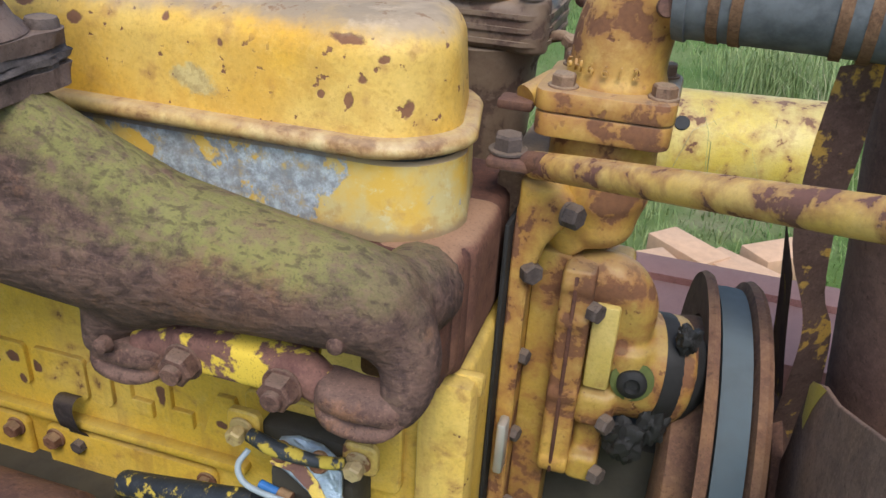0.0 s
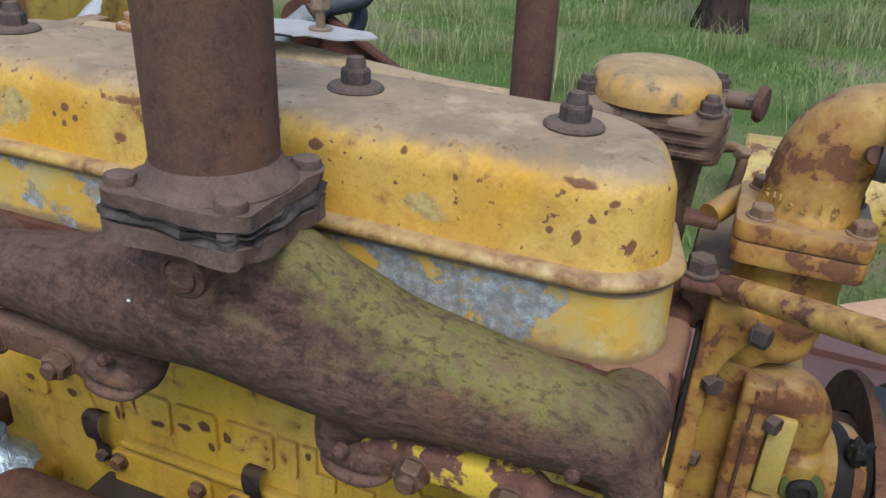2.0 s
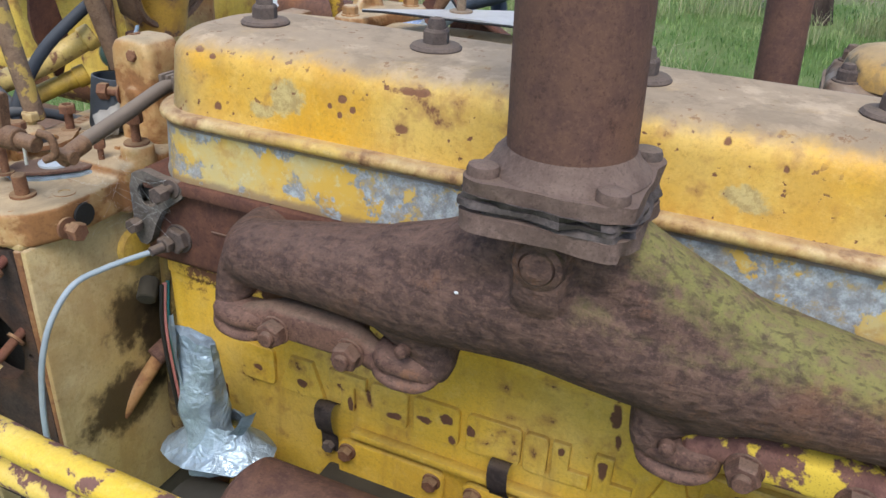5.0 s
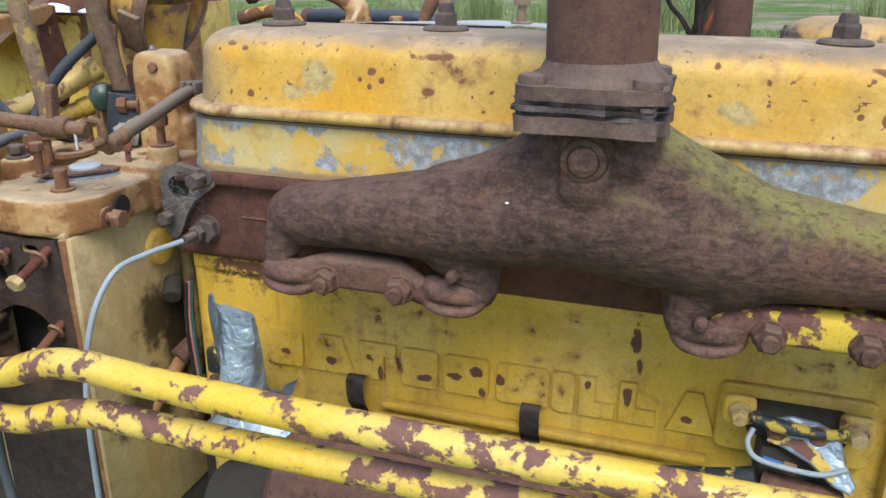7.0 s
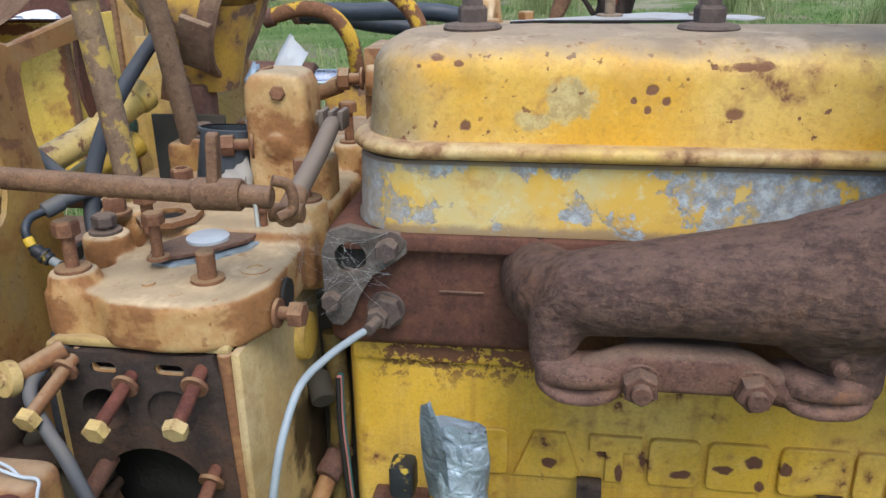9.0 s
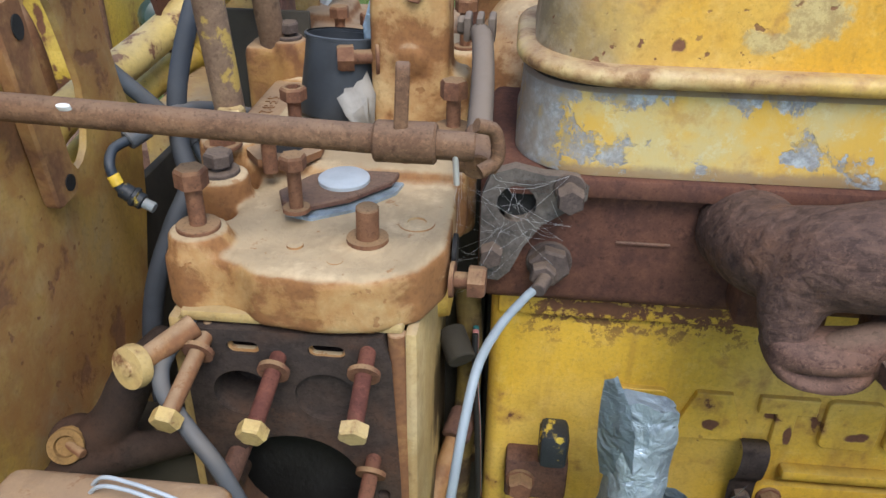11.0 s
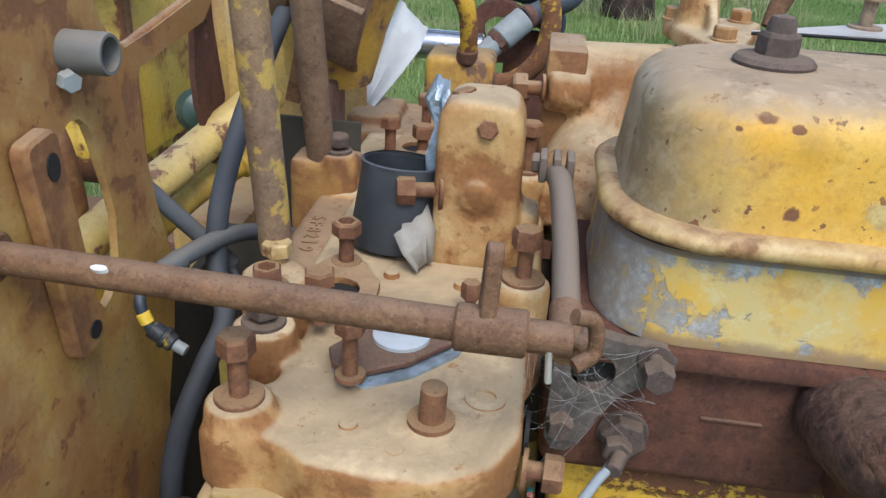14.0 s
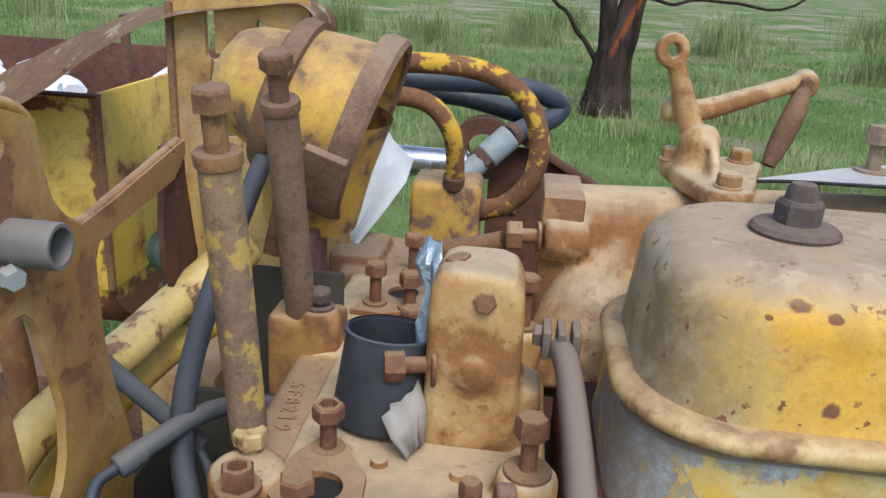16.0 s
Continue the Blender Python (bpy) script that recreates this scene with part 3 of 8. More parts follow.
m_flangebrown = rusty("iron_flange_brown", (0.090, 0.058, 0.045), (0.150, 0.102, 0.078), (0.18, 0.115, 0.08), dust=0.55, dust_col=(0.225, 0.160, 0.120), relief=0.9, grain=140)
m_bolt = rusty("iron_bolt", (0.060, 0.045, 0.040), (0.115, 0.088, 0.072), (0.17, 0.10, 0.06), dust=0.5, relief=0.3)
m_boltrust = rusty("iron_bolt_red", (0.120, 0.055, 0.033), (0.215, 0.105, 0.056), (0.28, 0.14, 0.06), dust=0.45, dust_col=(0.45, 0.32, 0.16), relief=0.3)
m_rubber = plain("black_rubber", (0.030, 0.040, 0.052), 0.55, vary=0.6, dust=0.35, dust_col=(0.13, 0.14, 0.145))
m_hose = plain("grey_hose", (0.088, 0.096, 0.102), 0.7, vary=0.4, dust=0.4, dust_col=(0.2, 0.17, 0.13))
# black of oil and grease, and of the painted shade inside openings
m_dark = plain("oil_and_opening_black", (0.018, 0.017, 0.015), 0.7, vary=0.5, relief=0.6)
m_wire = plain("grey_lead", (0.40, 0.44, 0.46), 0.5, vary=0.25)
m_tin = plain("dull_aluminium", (0.55, 0.53, 0.49), 0.45, metal=0.6, vary=0.35, scale=30, dust=0.4, dust_col=(0.45, 0.38, 0.28))
m_tinpale = plain("weathered_aluminium", (0.56, 0.54, 0.50), 0.6, metal=0.15, vary=0.45, scale=40, dust=0.4, dust_col=(0.50, 0.45, 0.37))
m_belt = plain("slate_belt", (0.082, 0.112, 0.125), 0.9, vary=0.35, scale=22, dust=0.1, spec=0.15)
# grime on real parts, and the shade colour of added gap fillers
m_grimegap = plain("grime_and_gap_dark", (0.05, 0.043, 0.03), 0.85, vary=0.5, scale=30, relief=0.5)


def aluminium():
    k = Look("flaked_aluminium")
    px, pz = k.axis(0), k.axis(2)
    n = k.noise(17.0, 9, 0.66, 0.3)
    bias = k.math("MAXIMUM", k.step(px, -0.10, -0.055, 0.0, 0.20), k.math("MULTIPLY", k.step(px, -0.852, -0.825), k.step(px, -0.62, -0.44, 0.14, 0.0)))
    bias = k.math("SUBTRACT", bias, k.math("MULTIPLY", k.step(pz, 0.826, 0.84, 0.0, 0.06), k.step(px, -0.12, -0.06, 1.0, 0.0)))
    v = k.math("ADD", n, bias)
    m = k.step(v, 0.555, 0.585)
    metal = k.mix(k.step(k.noise(95.0, 9, 0.8), 0.38, 0.66), (0.17, 0.185, 0.185), (0.42, 0.47, 0.475))
    metal = k.mix(k.step(k.noise(30.0, 6, 0.7), 0.46, 0.66, 0.0, 0.75), metal, (0.20, 0.175, 0.145))
    metal = k.mix(k.math("MULTIPLY", k.step(px, -0.84, -0.60, 0.8, 0.15), k.step(k.noise(22.0, 7, 0.7), 0.32, 0.6)), metal, (0.26, 0.22, 0.17))
    metal = k.mix(k.math("MULTIPLY", k.step(k.noise(60.0, 8, 0.75), 0.50, 0.60), k.step(v, 0.44, 0.55)), metal, (0.36, 0.27, 0.11))
    paint = k.mix(k.step(k.noise(11.0, 6, 0.65), 0.42, 0.62), (0.54, 0.34, 0.055), (0.47, 0.38, 0.16))
    paint = k.mix(k.math("MULTIPLY", k.step(k.noise(26.0, 8, 0.72), 0.50, 0.64), 0.6), paint, (0.36, 0.21, 0.06))
    paint = k.mix(k.math("MULTIPLY", k.step(k.noise(70.0, 7, 0.75), 0.54, 0.66), 0.6), paint, (0.50, 0.46, 0.26))
    low = k.math("ADD", pz, k.math("MULTIPLY", k.math("SUBTRACT", k.noise(45.0, 6, 0.7), 0.5), 0.016))
    paint = k.mix(k.step(low, 0.779, 0.786, 0.8, 0.0), paint, (0.22, 0.15, 0.09))
    col = k.mix(m, metal, paint)
    nz = k.axis(2, k.geo.outputs["Normal"])
    col = k.mix(k.step(nz, 0.4, 0.9, 0.0, 0.85), col, (0.27, 0.20, 0.13))
    h = k.math("ADD", k.math("MULTIPLY", m, 0.7), k.math("MULTIPLY", k.noise(130.0, 6, 0.7), 0.5))
    return k.end(col, k.step(m, 0, 1, 0.62, 0.52), h, 0.5, 0.0016)


m_alu = aluminium()


def crumpled(name, tint):
    k = Look(name)
    n = k.noise(55.0, 3, 0.55, 0.6)
    c = k.mix(k.step(k.noise(30.0, 5, 0.6), 0.4, 0.65), tint, tuple(x * 0.62 for x in tint))
    return k.end(c, k.step(n, 0.3, 0.7, 0.28, 0.5), k.math("ADD", n, k.math("MULTIPLY", k.noise(140.0, 3, 0.5), 0.3)), 0.9, 0.006, 0.45)


m_tape = crumpled("silver_tape", (0.37, 0.455, 0.505))


# ---- main engine ----
def ring_shell(levels, cx, cy, seg_n=10):
    """A hollow-looking lid: rounded rectangles (w, h, r, z) stacked from the foot up, closed on top."""
    bm = bmesh.new()
    rings = []
    for w, h, r, z in levels:
        rings.append([bm.verts.new((x, y, z)) for x, y in rounded(w, h, min(r, w / 2 - 1e-4, h / 2 - 1e-4), seg_n, cx, cy)])
    for a, b in zip(rings, rings[1:]):
        for i in range(len(a)):
            j = (i + 1) % len(a)
            bm.faces.new((a[i], a[j], b[j], b[i]))
    bm.faces.new(rings[0][::-1])
    bm.faces.new(rings[-1])
    return bm


CX, CY = -0.425, 1.04


def bowed(bm):
    """Draws the front end of a lid into a shallow bow."""
    for v in bm.verts:
        if v.co.x > CX + 0.2:
            v.co.x -= 2.2 * max(v.co.y - 0.99, -0.03) ** 2
    return bm


m_foot = rusty("iron_feet", (0.068, 0.037, 0.028), (0.14, 0.077, 0.053), (0.21, 0.10, 0.05), dust=0.3, dust_col=(0.25, 0.16, 0.12), grain=260, pitted=0.6)
m_plate = rusty("grey_iron_flange", (0.070, 0.062, 0.053), (0.15, 0.13, 0.11), (0.17, 0.12, 0.09), relief=0.8, dust=0.4)


m_speck = plain("white_lime", (0.72, 0.72, 0.70), 0.8, vary=0.15)


def valve_cover():
    t = thing("valve_cover", "yellow pressed steel valve cover, rust-spotted and dusty", "valve cover", (CX, CY, 0.845))
    lv = []
    w, h = 0.868, 0.205
    lv.append((w, h, 0.066, 0.853))
    lv.append((w - 0.002, h - 0.002, 0.066, 0.862))
    for k in range(9):
        a = radians(90 * k / 8)
        lv.append((w - 0.012 - 0.066 * (1 - math.cos(a)), h - 0.008 - 0.066 * (1 - math.cos(a)), 0.066 - 0.008 * math.sin(a), 0.912 + 0.033 * math.sin(a)))
    lv.append((w - 0.30, h - 0.12, 0.03, 0.9465))
    part("shell", bowed(ring_shell(lv, CX, CY)), m_cover, t, angle=60)
    lip = []
    for k in range(9):
        a = radians(-90 + 180 * k / 8)
        lip.append((w + 0.012 + 0.016 * math.cos(a), h + 0.012 + 0.016 * math.cos(a), 0.075, 0.8515 + 0.0075 * math.sin(a)))
    part("lip", bowed(ring_shell(lip, CX, CY)), m_lip, t, "rolled lower lip, paint worn pale")
    for x in (-0.763, -0.543, -0.321, -0.100):
        part("washer", lathe([(0, 0.944), (0.0275, 0.945), (0.0285, 0.948), (0.026, 0.951), (0.014, 0.953), (0.012, 0.951), (0, 0.951)], (x, CY, 0), seg=28), m_bolt, t, "dished steel washer")
        bolt(t, (x, CY, 0.951), (0, 0, 1), 0.0255, 0.017, m_bolt, dome=0.012, name="nut", label="dark domed nut")


def rocker_base():
    t = thing("rocker_base", "cast aluminium rocker box with flaking yellow paint", "engine housing", (CX, CY, 0.775))
    w, h = 0.885, 0.214
    lv = [(w + 0.004, h + 0.004, 0.062, 0.774), (w + 0.004, h + 0.004, 0.062, 0.780), (w, h, 0.060, 0.785), (w - 0.004, h - 0.004, 0.060, 0.838), (w - 0.02, h - 0.02, 0.056, 0.8445)]
    part("housing", bowed(ring_shell(lv, CX, CY)), m_alu, t)
    part("gasket", bowed(ring_shell([(w - 0.012, h - 0.012, 0.056, 0.8405), (w - 0.012, h - 0.012, 0.056, 0.8450)], CX, CY)), m_dark, t)


def cylinder_head():
    t = thing("cylinder_head", "rusty brown cast iron cylinder head", "cylinder head", (CX, 1.04, 0.65))
    part("casting", box(-0.895, 0.036, 0.938, 1.16, 0.650, 0.7735, 0.012, 3), m_rustred, t)
    part("face_rail", box(-0.872, -0.69, 0.924, 0.941, 0.7575, 0.7735, 0.003), m_rustred, t)
    part("face_rail", box(-0.69, 0.0, 0.922, 0.941, 0.752, 0.7735, 0.004), m_rustred, t)
    casting("end_shoulder", [box(-0.045, 0.034, 0.920, 1.05, 0.655, 0.7755, 0.014, 3), box(-0.03, 0.040, 0.95, 1.056, 0.66, 0.7765, 0.014, 3)], m_rustend, t, "reddish rounded corner of the head", voxel=0.0035, smooth=6)
    # water plate at the rear end
    pl = holed([(-0.893, 0.690), (-0.887, 0.680), (-0.877, 0.679), (-0.868, 0.688), (-0.858, 0.712), (-0.845, 0.732), (-0.822, 0.748), (-0.812, 0.756), (-0.811, 0.768), (-0.820, 0.775), (-0.845, 0.775), (-0.868, 0.780), (-0.886, 0.774), (-0.893, 0.755)], [circle(-0.8655, 0.7495, 0.0155, 20)], 0.012, basis((0, 0.936, 0), (1, 0, 0), (0, 0, 1)))
    plate = part("water_plate", pl, m_plate, t, "grey iron flange with an open port and cobwebs")
    # black cup paints the shade inside the port
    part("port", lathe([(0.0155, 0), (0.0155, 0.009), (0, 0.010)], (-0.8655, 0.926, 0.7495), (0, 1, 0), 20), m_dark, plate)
    bolt(t, (-0.826, 0.925, 0.766), (0, -1, 0), 0.019, 0.014, m_bolt, shank=0.012, washer=0.012)
    bolt(t, (-0.8835, 0.925, 0.7085), (0, -1, 0), 0.017, 0.012, m_bolt, shank=0.006)
    bolt(t, (-0.836, 0.938, 0.692), (0, -1, 0), 0.030, 0.010, m_bolt, washer=0.019, name="plug")
    bolt(t, (-0.841, 0.922, 0.691), (0, -1, 0.0), 0.019, 0.010, m_bolt, name="plug")
    part("scale_line", box(-0.784, -0.741, 0.9355, 0.939, 0.7125, 0.7145, 0.0008), m_clamp, t)
    for x in (-0.655, -0.478, -0.2, -0.005):
        part("exhaust_port", box(x - 0.036, x + 0.036, 0.90, 0.94, 0.662, 0.738, 0.008), m_rustred, t)


def engine_block():
    t = thing("engine_block", "yellow painted cast iron engine block with oily grime", "engine block", (CX, 1.05, 0.0))
    part("crankcase", box(-0.878, 0.042, 0.958, 1.16, 0.20, 0.650, 0.010, 3), m_block, t)
    part("sump", box(-0.86, 0.04, 0.99, 1.14, 0.045, 0.20, 0.01), m_grimegap, t)
    part("corner_rib", rod((-0.868, 0.968, 0.22), (-0.868, 0.968, 0.645), 0.014), m_block, t)
    part("top_rail", box(-0.876, 0.056, 0.951, 0.962, 0.628, 0.651, 0.004), m_block, t)
    # raised pads in a row, where the maker's name is cast
    spans = [(-0.768, -0.716, 0), (-0.710, -0.640, 1), (-0.633, -0.581, 2), (-0.573, -0.523, 0), (-0.515, -0.455, 0), (-0.445, -0.378, 0), (-0.374, -0.346, 0), (-0.341, -0.297, 3), (-0.292, -0.248, 3), (-0.236, -0.179, 1)]
    for x0, x1, sort in spans:
        z0, z1 = 0.500, 0.554
        if sort == 1:
            o = [(x0, z0), (x1, z0), (x1 - 0.018, z1), (x0 + 0.020, z1)]
        elif sort == 2:
            o = [(x0, z1), (x0, z1 - 0.018), (x0 + 0.017, z1 - 0.018), (x0 + 0.017, z0), (x1 - 0.017, z0), (x1 - 0.017, z1 - 0.018), (x1, z1 - 0.018), (x1, z1)]
        elif sort == 3:
            o = [(x0, z0), (x1, z0), (x1, z0 + 0.020), (x0 + 0.020, z0 + 0.020), (x0 + 0.020, z1), (x0, z1)]
        else:
            o = rounded(x1 - x0, z1 - z0, 0.007, 3, (x0 + x1) / 2, (z0 + z1) / 2)
        part("cast_pad", prism(o, 0.0075, basis((0, 0.9592, 0), (1, 0, 0), (0, 0, 1)), 0.0008, 1), m_block, t)
    # inspection cover and ledge below
    part("ledge", box(-0.60, -0.185, 0.944, 0.960, 0.462, 0.474, 0.004), m_block, t)
    part("side_cover", prism(rounded(0.150, 0.20, 0.012, 4, -0.545, 0.352), 0.010, basis((0, 0.958, 0), (1, 0, 0), (0, 0, 1)), 0.003), m_block, t, "bolted inspection cover")
    part("side_cover", prism(rounded(0.22, 0.20, 0.012, 4, -0.335, 0.352), 0.010, basis((0, 0.958, 0), (1, 0, 0), (0, 0, 1)), 0.003), m_block, t, "bolted inspection cover")
    for x, z in ((-0.485, 0.437), (-0.605, 0.437), (-0.235, 0.437), (-0.43, 0.437)):
        bolt(t, (x, 0.9485, z), (0, -1, 0), 0.017, 0.010, m_boltrust, washer=0.012)
    part("boss", box(0.0, 0.052, 0.935, 0.97, 0.30, 0.648, 0.010), m_block, t)
    part("rear_flange", box(-0.893, -0.872, 1.0, 1.16, 0.25, 0.66, 0.004), m_grimegap, t)
    part("front_flange", box(0.0425, 0.0470, 1.045, 1.16, 0.22, 0.755, 0.001), m_dark, t, "dark joint behind the front plate")
    for x in (-0.632, -0.397):
        rows = [((x - 0.0125, y, z), (x + 0.0125, y, z)) for y, z in ((0.958, 0.500), (0.944, 0.508), (0.934, 0.503), (0.933, 0.488), (0.938, 0.468), (0.947, 0.456), (0.949, 0.446), (0.949, 0.428))]
        part("clip", strip(rows, 0.003), m_bolt, t, "bent strap clip, rusty")
        bolt(t, (x, 0.9475, 0.437), (0, -1, 0), 0.015, 0.008, m_bolt)


def scooped_foot(x, y, z, w=0.072, h=0.031):
    """A foot like a pair of lips: wide, rounded at the ends, pinched by a groove along its front."""
    prof = [(0.040, 0.44), (0.026, 0.50), (0.010, 0.46), (0.001, 0.26), (0.001, 0.06), (0.006, -0.04), (0.009, -0.09), (0.006, -0.14), (0.000, -0.22), (-0.001, -0.34), (0.006, -0.45), (0.024, -0.52), (0.040, -0.44)]
    bm = bmesh.new()
    rings = []
    n = 18
    for i in range(n + 1):
        u = -1 + 2 * i / n
        u = math.sin(u * math.pi / 2)
        s = max(1 - abs(u) ** 3.2, 0.0) ** 0.5
        g = max(0.0, 1 - (u / 0.8) ** 2)
        rings.append([bm.verts.new((x + u * w / 2, y + (0.001 + (a - 0.001) * g if i_ in (5, 6, 7) else a) * (0.55 + 0.45 * s) + (1 - s) * 0.020, z + b * h * (0.34 + 0.66 * s) + 0.007 * u * u + 0.0012 * noise.noise(V((u * 3 + x * 40, a * 60, b * 4))))) for i_, (a, b) in enumerate(prof)])
    for p, q in zip(rings, rings[1:]):
        for k in range(len(prof) - 1):
            bm.faces.new((p[k], p[k + 1], q[k + 1], q[k]))
    bm.faces.new(rings[0])
    bm.faces.new(rings[-1][::-1])
    return bm


def loft(sections, seg=30, n=5):
    """A body through oval sections (x, y, z, half depth, half height) across the x axis."""
    bm = bmesh.new()
    rings = []
    for x, y, z, a, b in spline(sections, n):
        rings.append([bm.verts.new((float(x), float(y + a * math.cos(2 * math.pi * k / seg)), float(z + b * math.sin(2 * math.pi * k / seg)))) for k in range(seg)])
    for p, q in zip(rings, rings[1:]):
        for k in range(seg):
            bm.faces.new((p[k], p[(k + 1) % seg], q[(k + 1) % seg], q[k]))
    bm.faces.new(rings[0][::-1])
    bm.faces.new(rings[-1])
    return bm


def exhaust_manifold():
    t = thing("exhaust_manifold", "rusty cast iron exhaust manifold with green moss", "exhaust manifold", (-0.33, 0.83, 0.68))
    b = [loft([(-0.686, 0.858, 0.752, 0.008, 0.008), (-0.681, 0.857, 0.753, 0.024, 0.021), (-0.667, 0.856, 0.755, 0.035, 0.031), (-0.640, 0.854, 0.758, 0.041, 0.036), (-0.575, 0.851, 0.767, 0.048, 0.040), (-0.51, 0.850, 0.773, 0.055, 0.047), (-0.45, 0.848, 0.779, 0.060, 0.053), (-0.394, 0.846, 0.791, 0.063, 0.059), (-0.34, 0.843, 0.801, 0.065, 0.064), (-0.29, 0.845, 0.797, 0.066, 0.067), (-0.24, 0.848, 0.787, 0.064, 0.064), (-0.19, 0.850, 0.779, 0.060, 0.060), (-0.135, 0.853, 0.776, 0.055, 0.051), (-0.083, 0.855, 0.772, 0.050, 0.045), (-0.03, 0.857, 0.768, 0.045, 0.041), (0.005, 0.859, 0.762, 0.041, 0.036), (0.022, 0.862, 0.757, 0.032, 0.028), (0.029, 0.864, 0.754, 0.012, 0.010)])]
    b.append(lathe([(0, 0.785), (0.052, 0.785), (0.053, 0.812), (0.051, 0.842), (0.049, 0.866), (0.049, 0.890), (0, 0.890)], (-0.328, 0.836, 0), seg=36))
    b.append(sweep([(-0.312, 0.832, 0.872, 0.042), (-0.278, 0.836, 0.845, 0.045), (-0.235, 0.842, 0.815, 0.050), (-0.19, 0.848, 0.792, 0.050)], 18, 5, cap=0.7))
    b.append(sweep([(-0.344, 0.832, 0.868, 0.040), (-0.372, 0.836, 0.838, 0.043), (-0.42, 0.842, 0.806, 0.046), (-0.48, 0.846, 0.786, 0.045)], 18, 5, cap=0.7))
    b.append(box(-0.354, -0.305, 0.773, 0.83, 0.815, 0.890, 0.014))
    # legs that flow out of the body and curl to the feet
    b.append(sweep([(-0.660, 0.853, 0.752, 0.031), (-0.672, 0.847, 0.728, 0.025), (-0.676, 0.836, 0.706, 0.018), (-0.672, 0.828, 0.694, 0.014)], 16, 5, cap=0.5))
    b.append(sweep([(-0.470, 0.850, 0.760, 0.052), (-0.452, 0.847, 0.730, 0.038), (-0.440, 0.838, 0.706, 0.024), (-0.438, 0.829, 0.692, 0.017)], 16, 5, cap=0.5))
    b.append(sweep([(-0.195, 0.850, 0.758, 0.054), (-0.218, 0.847, 0.730, 0.038), (-0.229, 0.838, 0.706, 0.024), (-0.230, 0.829, 0.690, 0.017)], 16, 5, cap=0.5))
    b.append(sweep([(0.006, 0.856, 0.752, 0.033), (0.022, 0.848, 0.730, 0.025), (0.024, 0.838, 0.708, 0.020), (0.018, 0.829, 0.693, 0.016)], 16, 5, cap=0.5))
    # ports that turn back to the head
    for x in (-0.455, -0.215):
        b.append(sweep([(x, 0.850, 0.772, 0.040), (x, 0.880, 0.750, 0.036), (x, 0.93, 0.712, 0.036)], 16, 5))
    b.append(sweep([(-0.620, 0.856, 0.760, 0.035), (-0.655, 0.866, 0.752, 0.035), (-0.680, 0.890, 0.740, 0.036), (-0.690, 0.940, 0.734, 0.038)], 20, 6))
    b.append(sweep([(-0.03, 0.862, 0.764, 0.038), (-0.002, 0.880, 0.756, 0.036), (0.006, 0.925, 0.748, 0.037)], 18, 5))
    casting("body", b, m_manifold, t, voxel=0.0034, smooth=7)
    for fx, fy, fz in ((-0.652, 0.806, 0.691), (-0.464, 0.808, 0.690), (-0.206, 0.812, 0.684), (-0.006, 0.808, 0.691)):
        part("foot", scooped_foot(fx, fy, fz, 0.074, 0.037), m_foot, t, "scooped clamp foot", angle=80)
    part("lime_speck", lathe([(0, 0.0006), (0.0009, 0.0005), (0.0014, 0), (0.0014, -0.003), (0, -0.003)], (-0.401, 0.788, 0.813), (-0.2, -1, 0.35), 9, (1.4, 0.8)), m_speck, t, "small white lime speck")
    part("lime_speck", lathe([(0, 0.0008), (0.0015, 0.0006), (0.0022, 0), (0.0022, -0.004), (0, -0.004)], (-0.681, 0.842, 0.757), (-1, -0.6, 0.2), 9, (1.3, 0.9)), m_speck, t, "small white lime speck")
    part("boss", lathe([(0, 0), (0.0225, 0), (0.0220, 0.008), (0.0200, 0.013), (0.0150, 0.0155), (0.0142, 0.013), (0.0130, 0.0165), (0.006, 0.0185), (0, 0.019)], (-0.330, 0.786, 0.862), (0, -1, 0), 26), m_manifold, t, "worn round plug boss")
    for at in ((-0.021, 0.815, 0.751), (-0.461, 0.808, 0.722), (-0.214, 0.807, 0.706)):
        part("nub", lathe([(0, -0.006), (0.0075, -0.006), (0.0062, 0.002), (0.003, 0.004), (0, 0.0045)], at, (0, -1, 0.2), 14), m_foot, t)
    part("lower_flange", flange_plate(0.132, 0.888, 0.902, 0.006), m_flangebrown, t, "ragged rust-scaled lower flange")
    return t


def flange_plate(size, z0, z1, rag, cx=-0.328, cy=0.822):
    o = rounded(size, size, 0.02, 5)
    bm = prism(o, z1 - z0)
    bmesh.ops.subdivide_edges(bm, edges=[e for e in bm.edges if abs(e.verts[0].co.z - e.verts[1].co.z) < 1e-6], cuts=5)
    for v in bm.verts:
        n = noise.noise(V((v.co.x * 55, v.co.y * 55, v.co.z * 160 + z0 * 90)))
        k = 1 + rag * max(min(n, 0.25), -0.6) / (size / 2) * 1.4
        v.co.x *= k
        v.co.y *= k
    return moved(bm, Matrix.Translation((cx, cy, z0)))


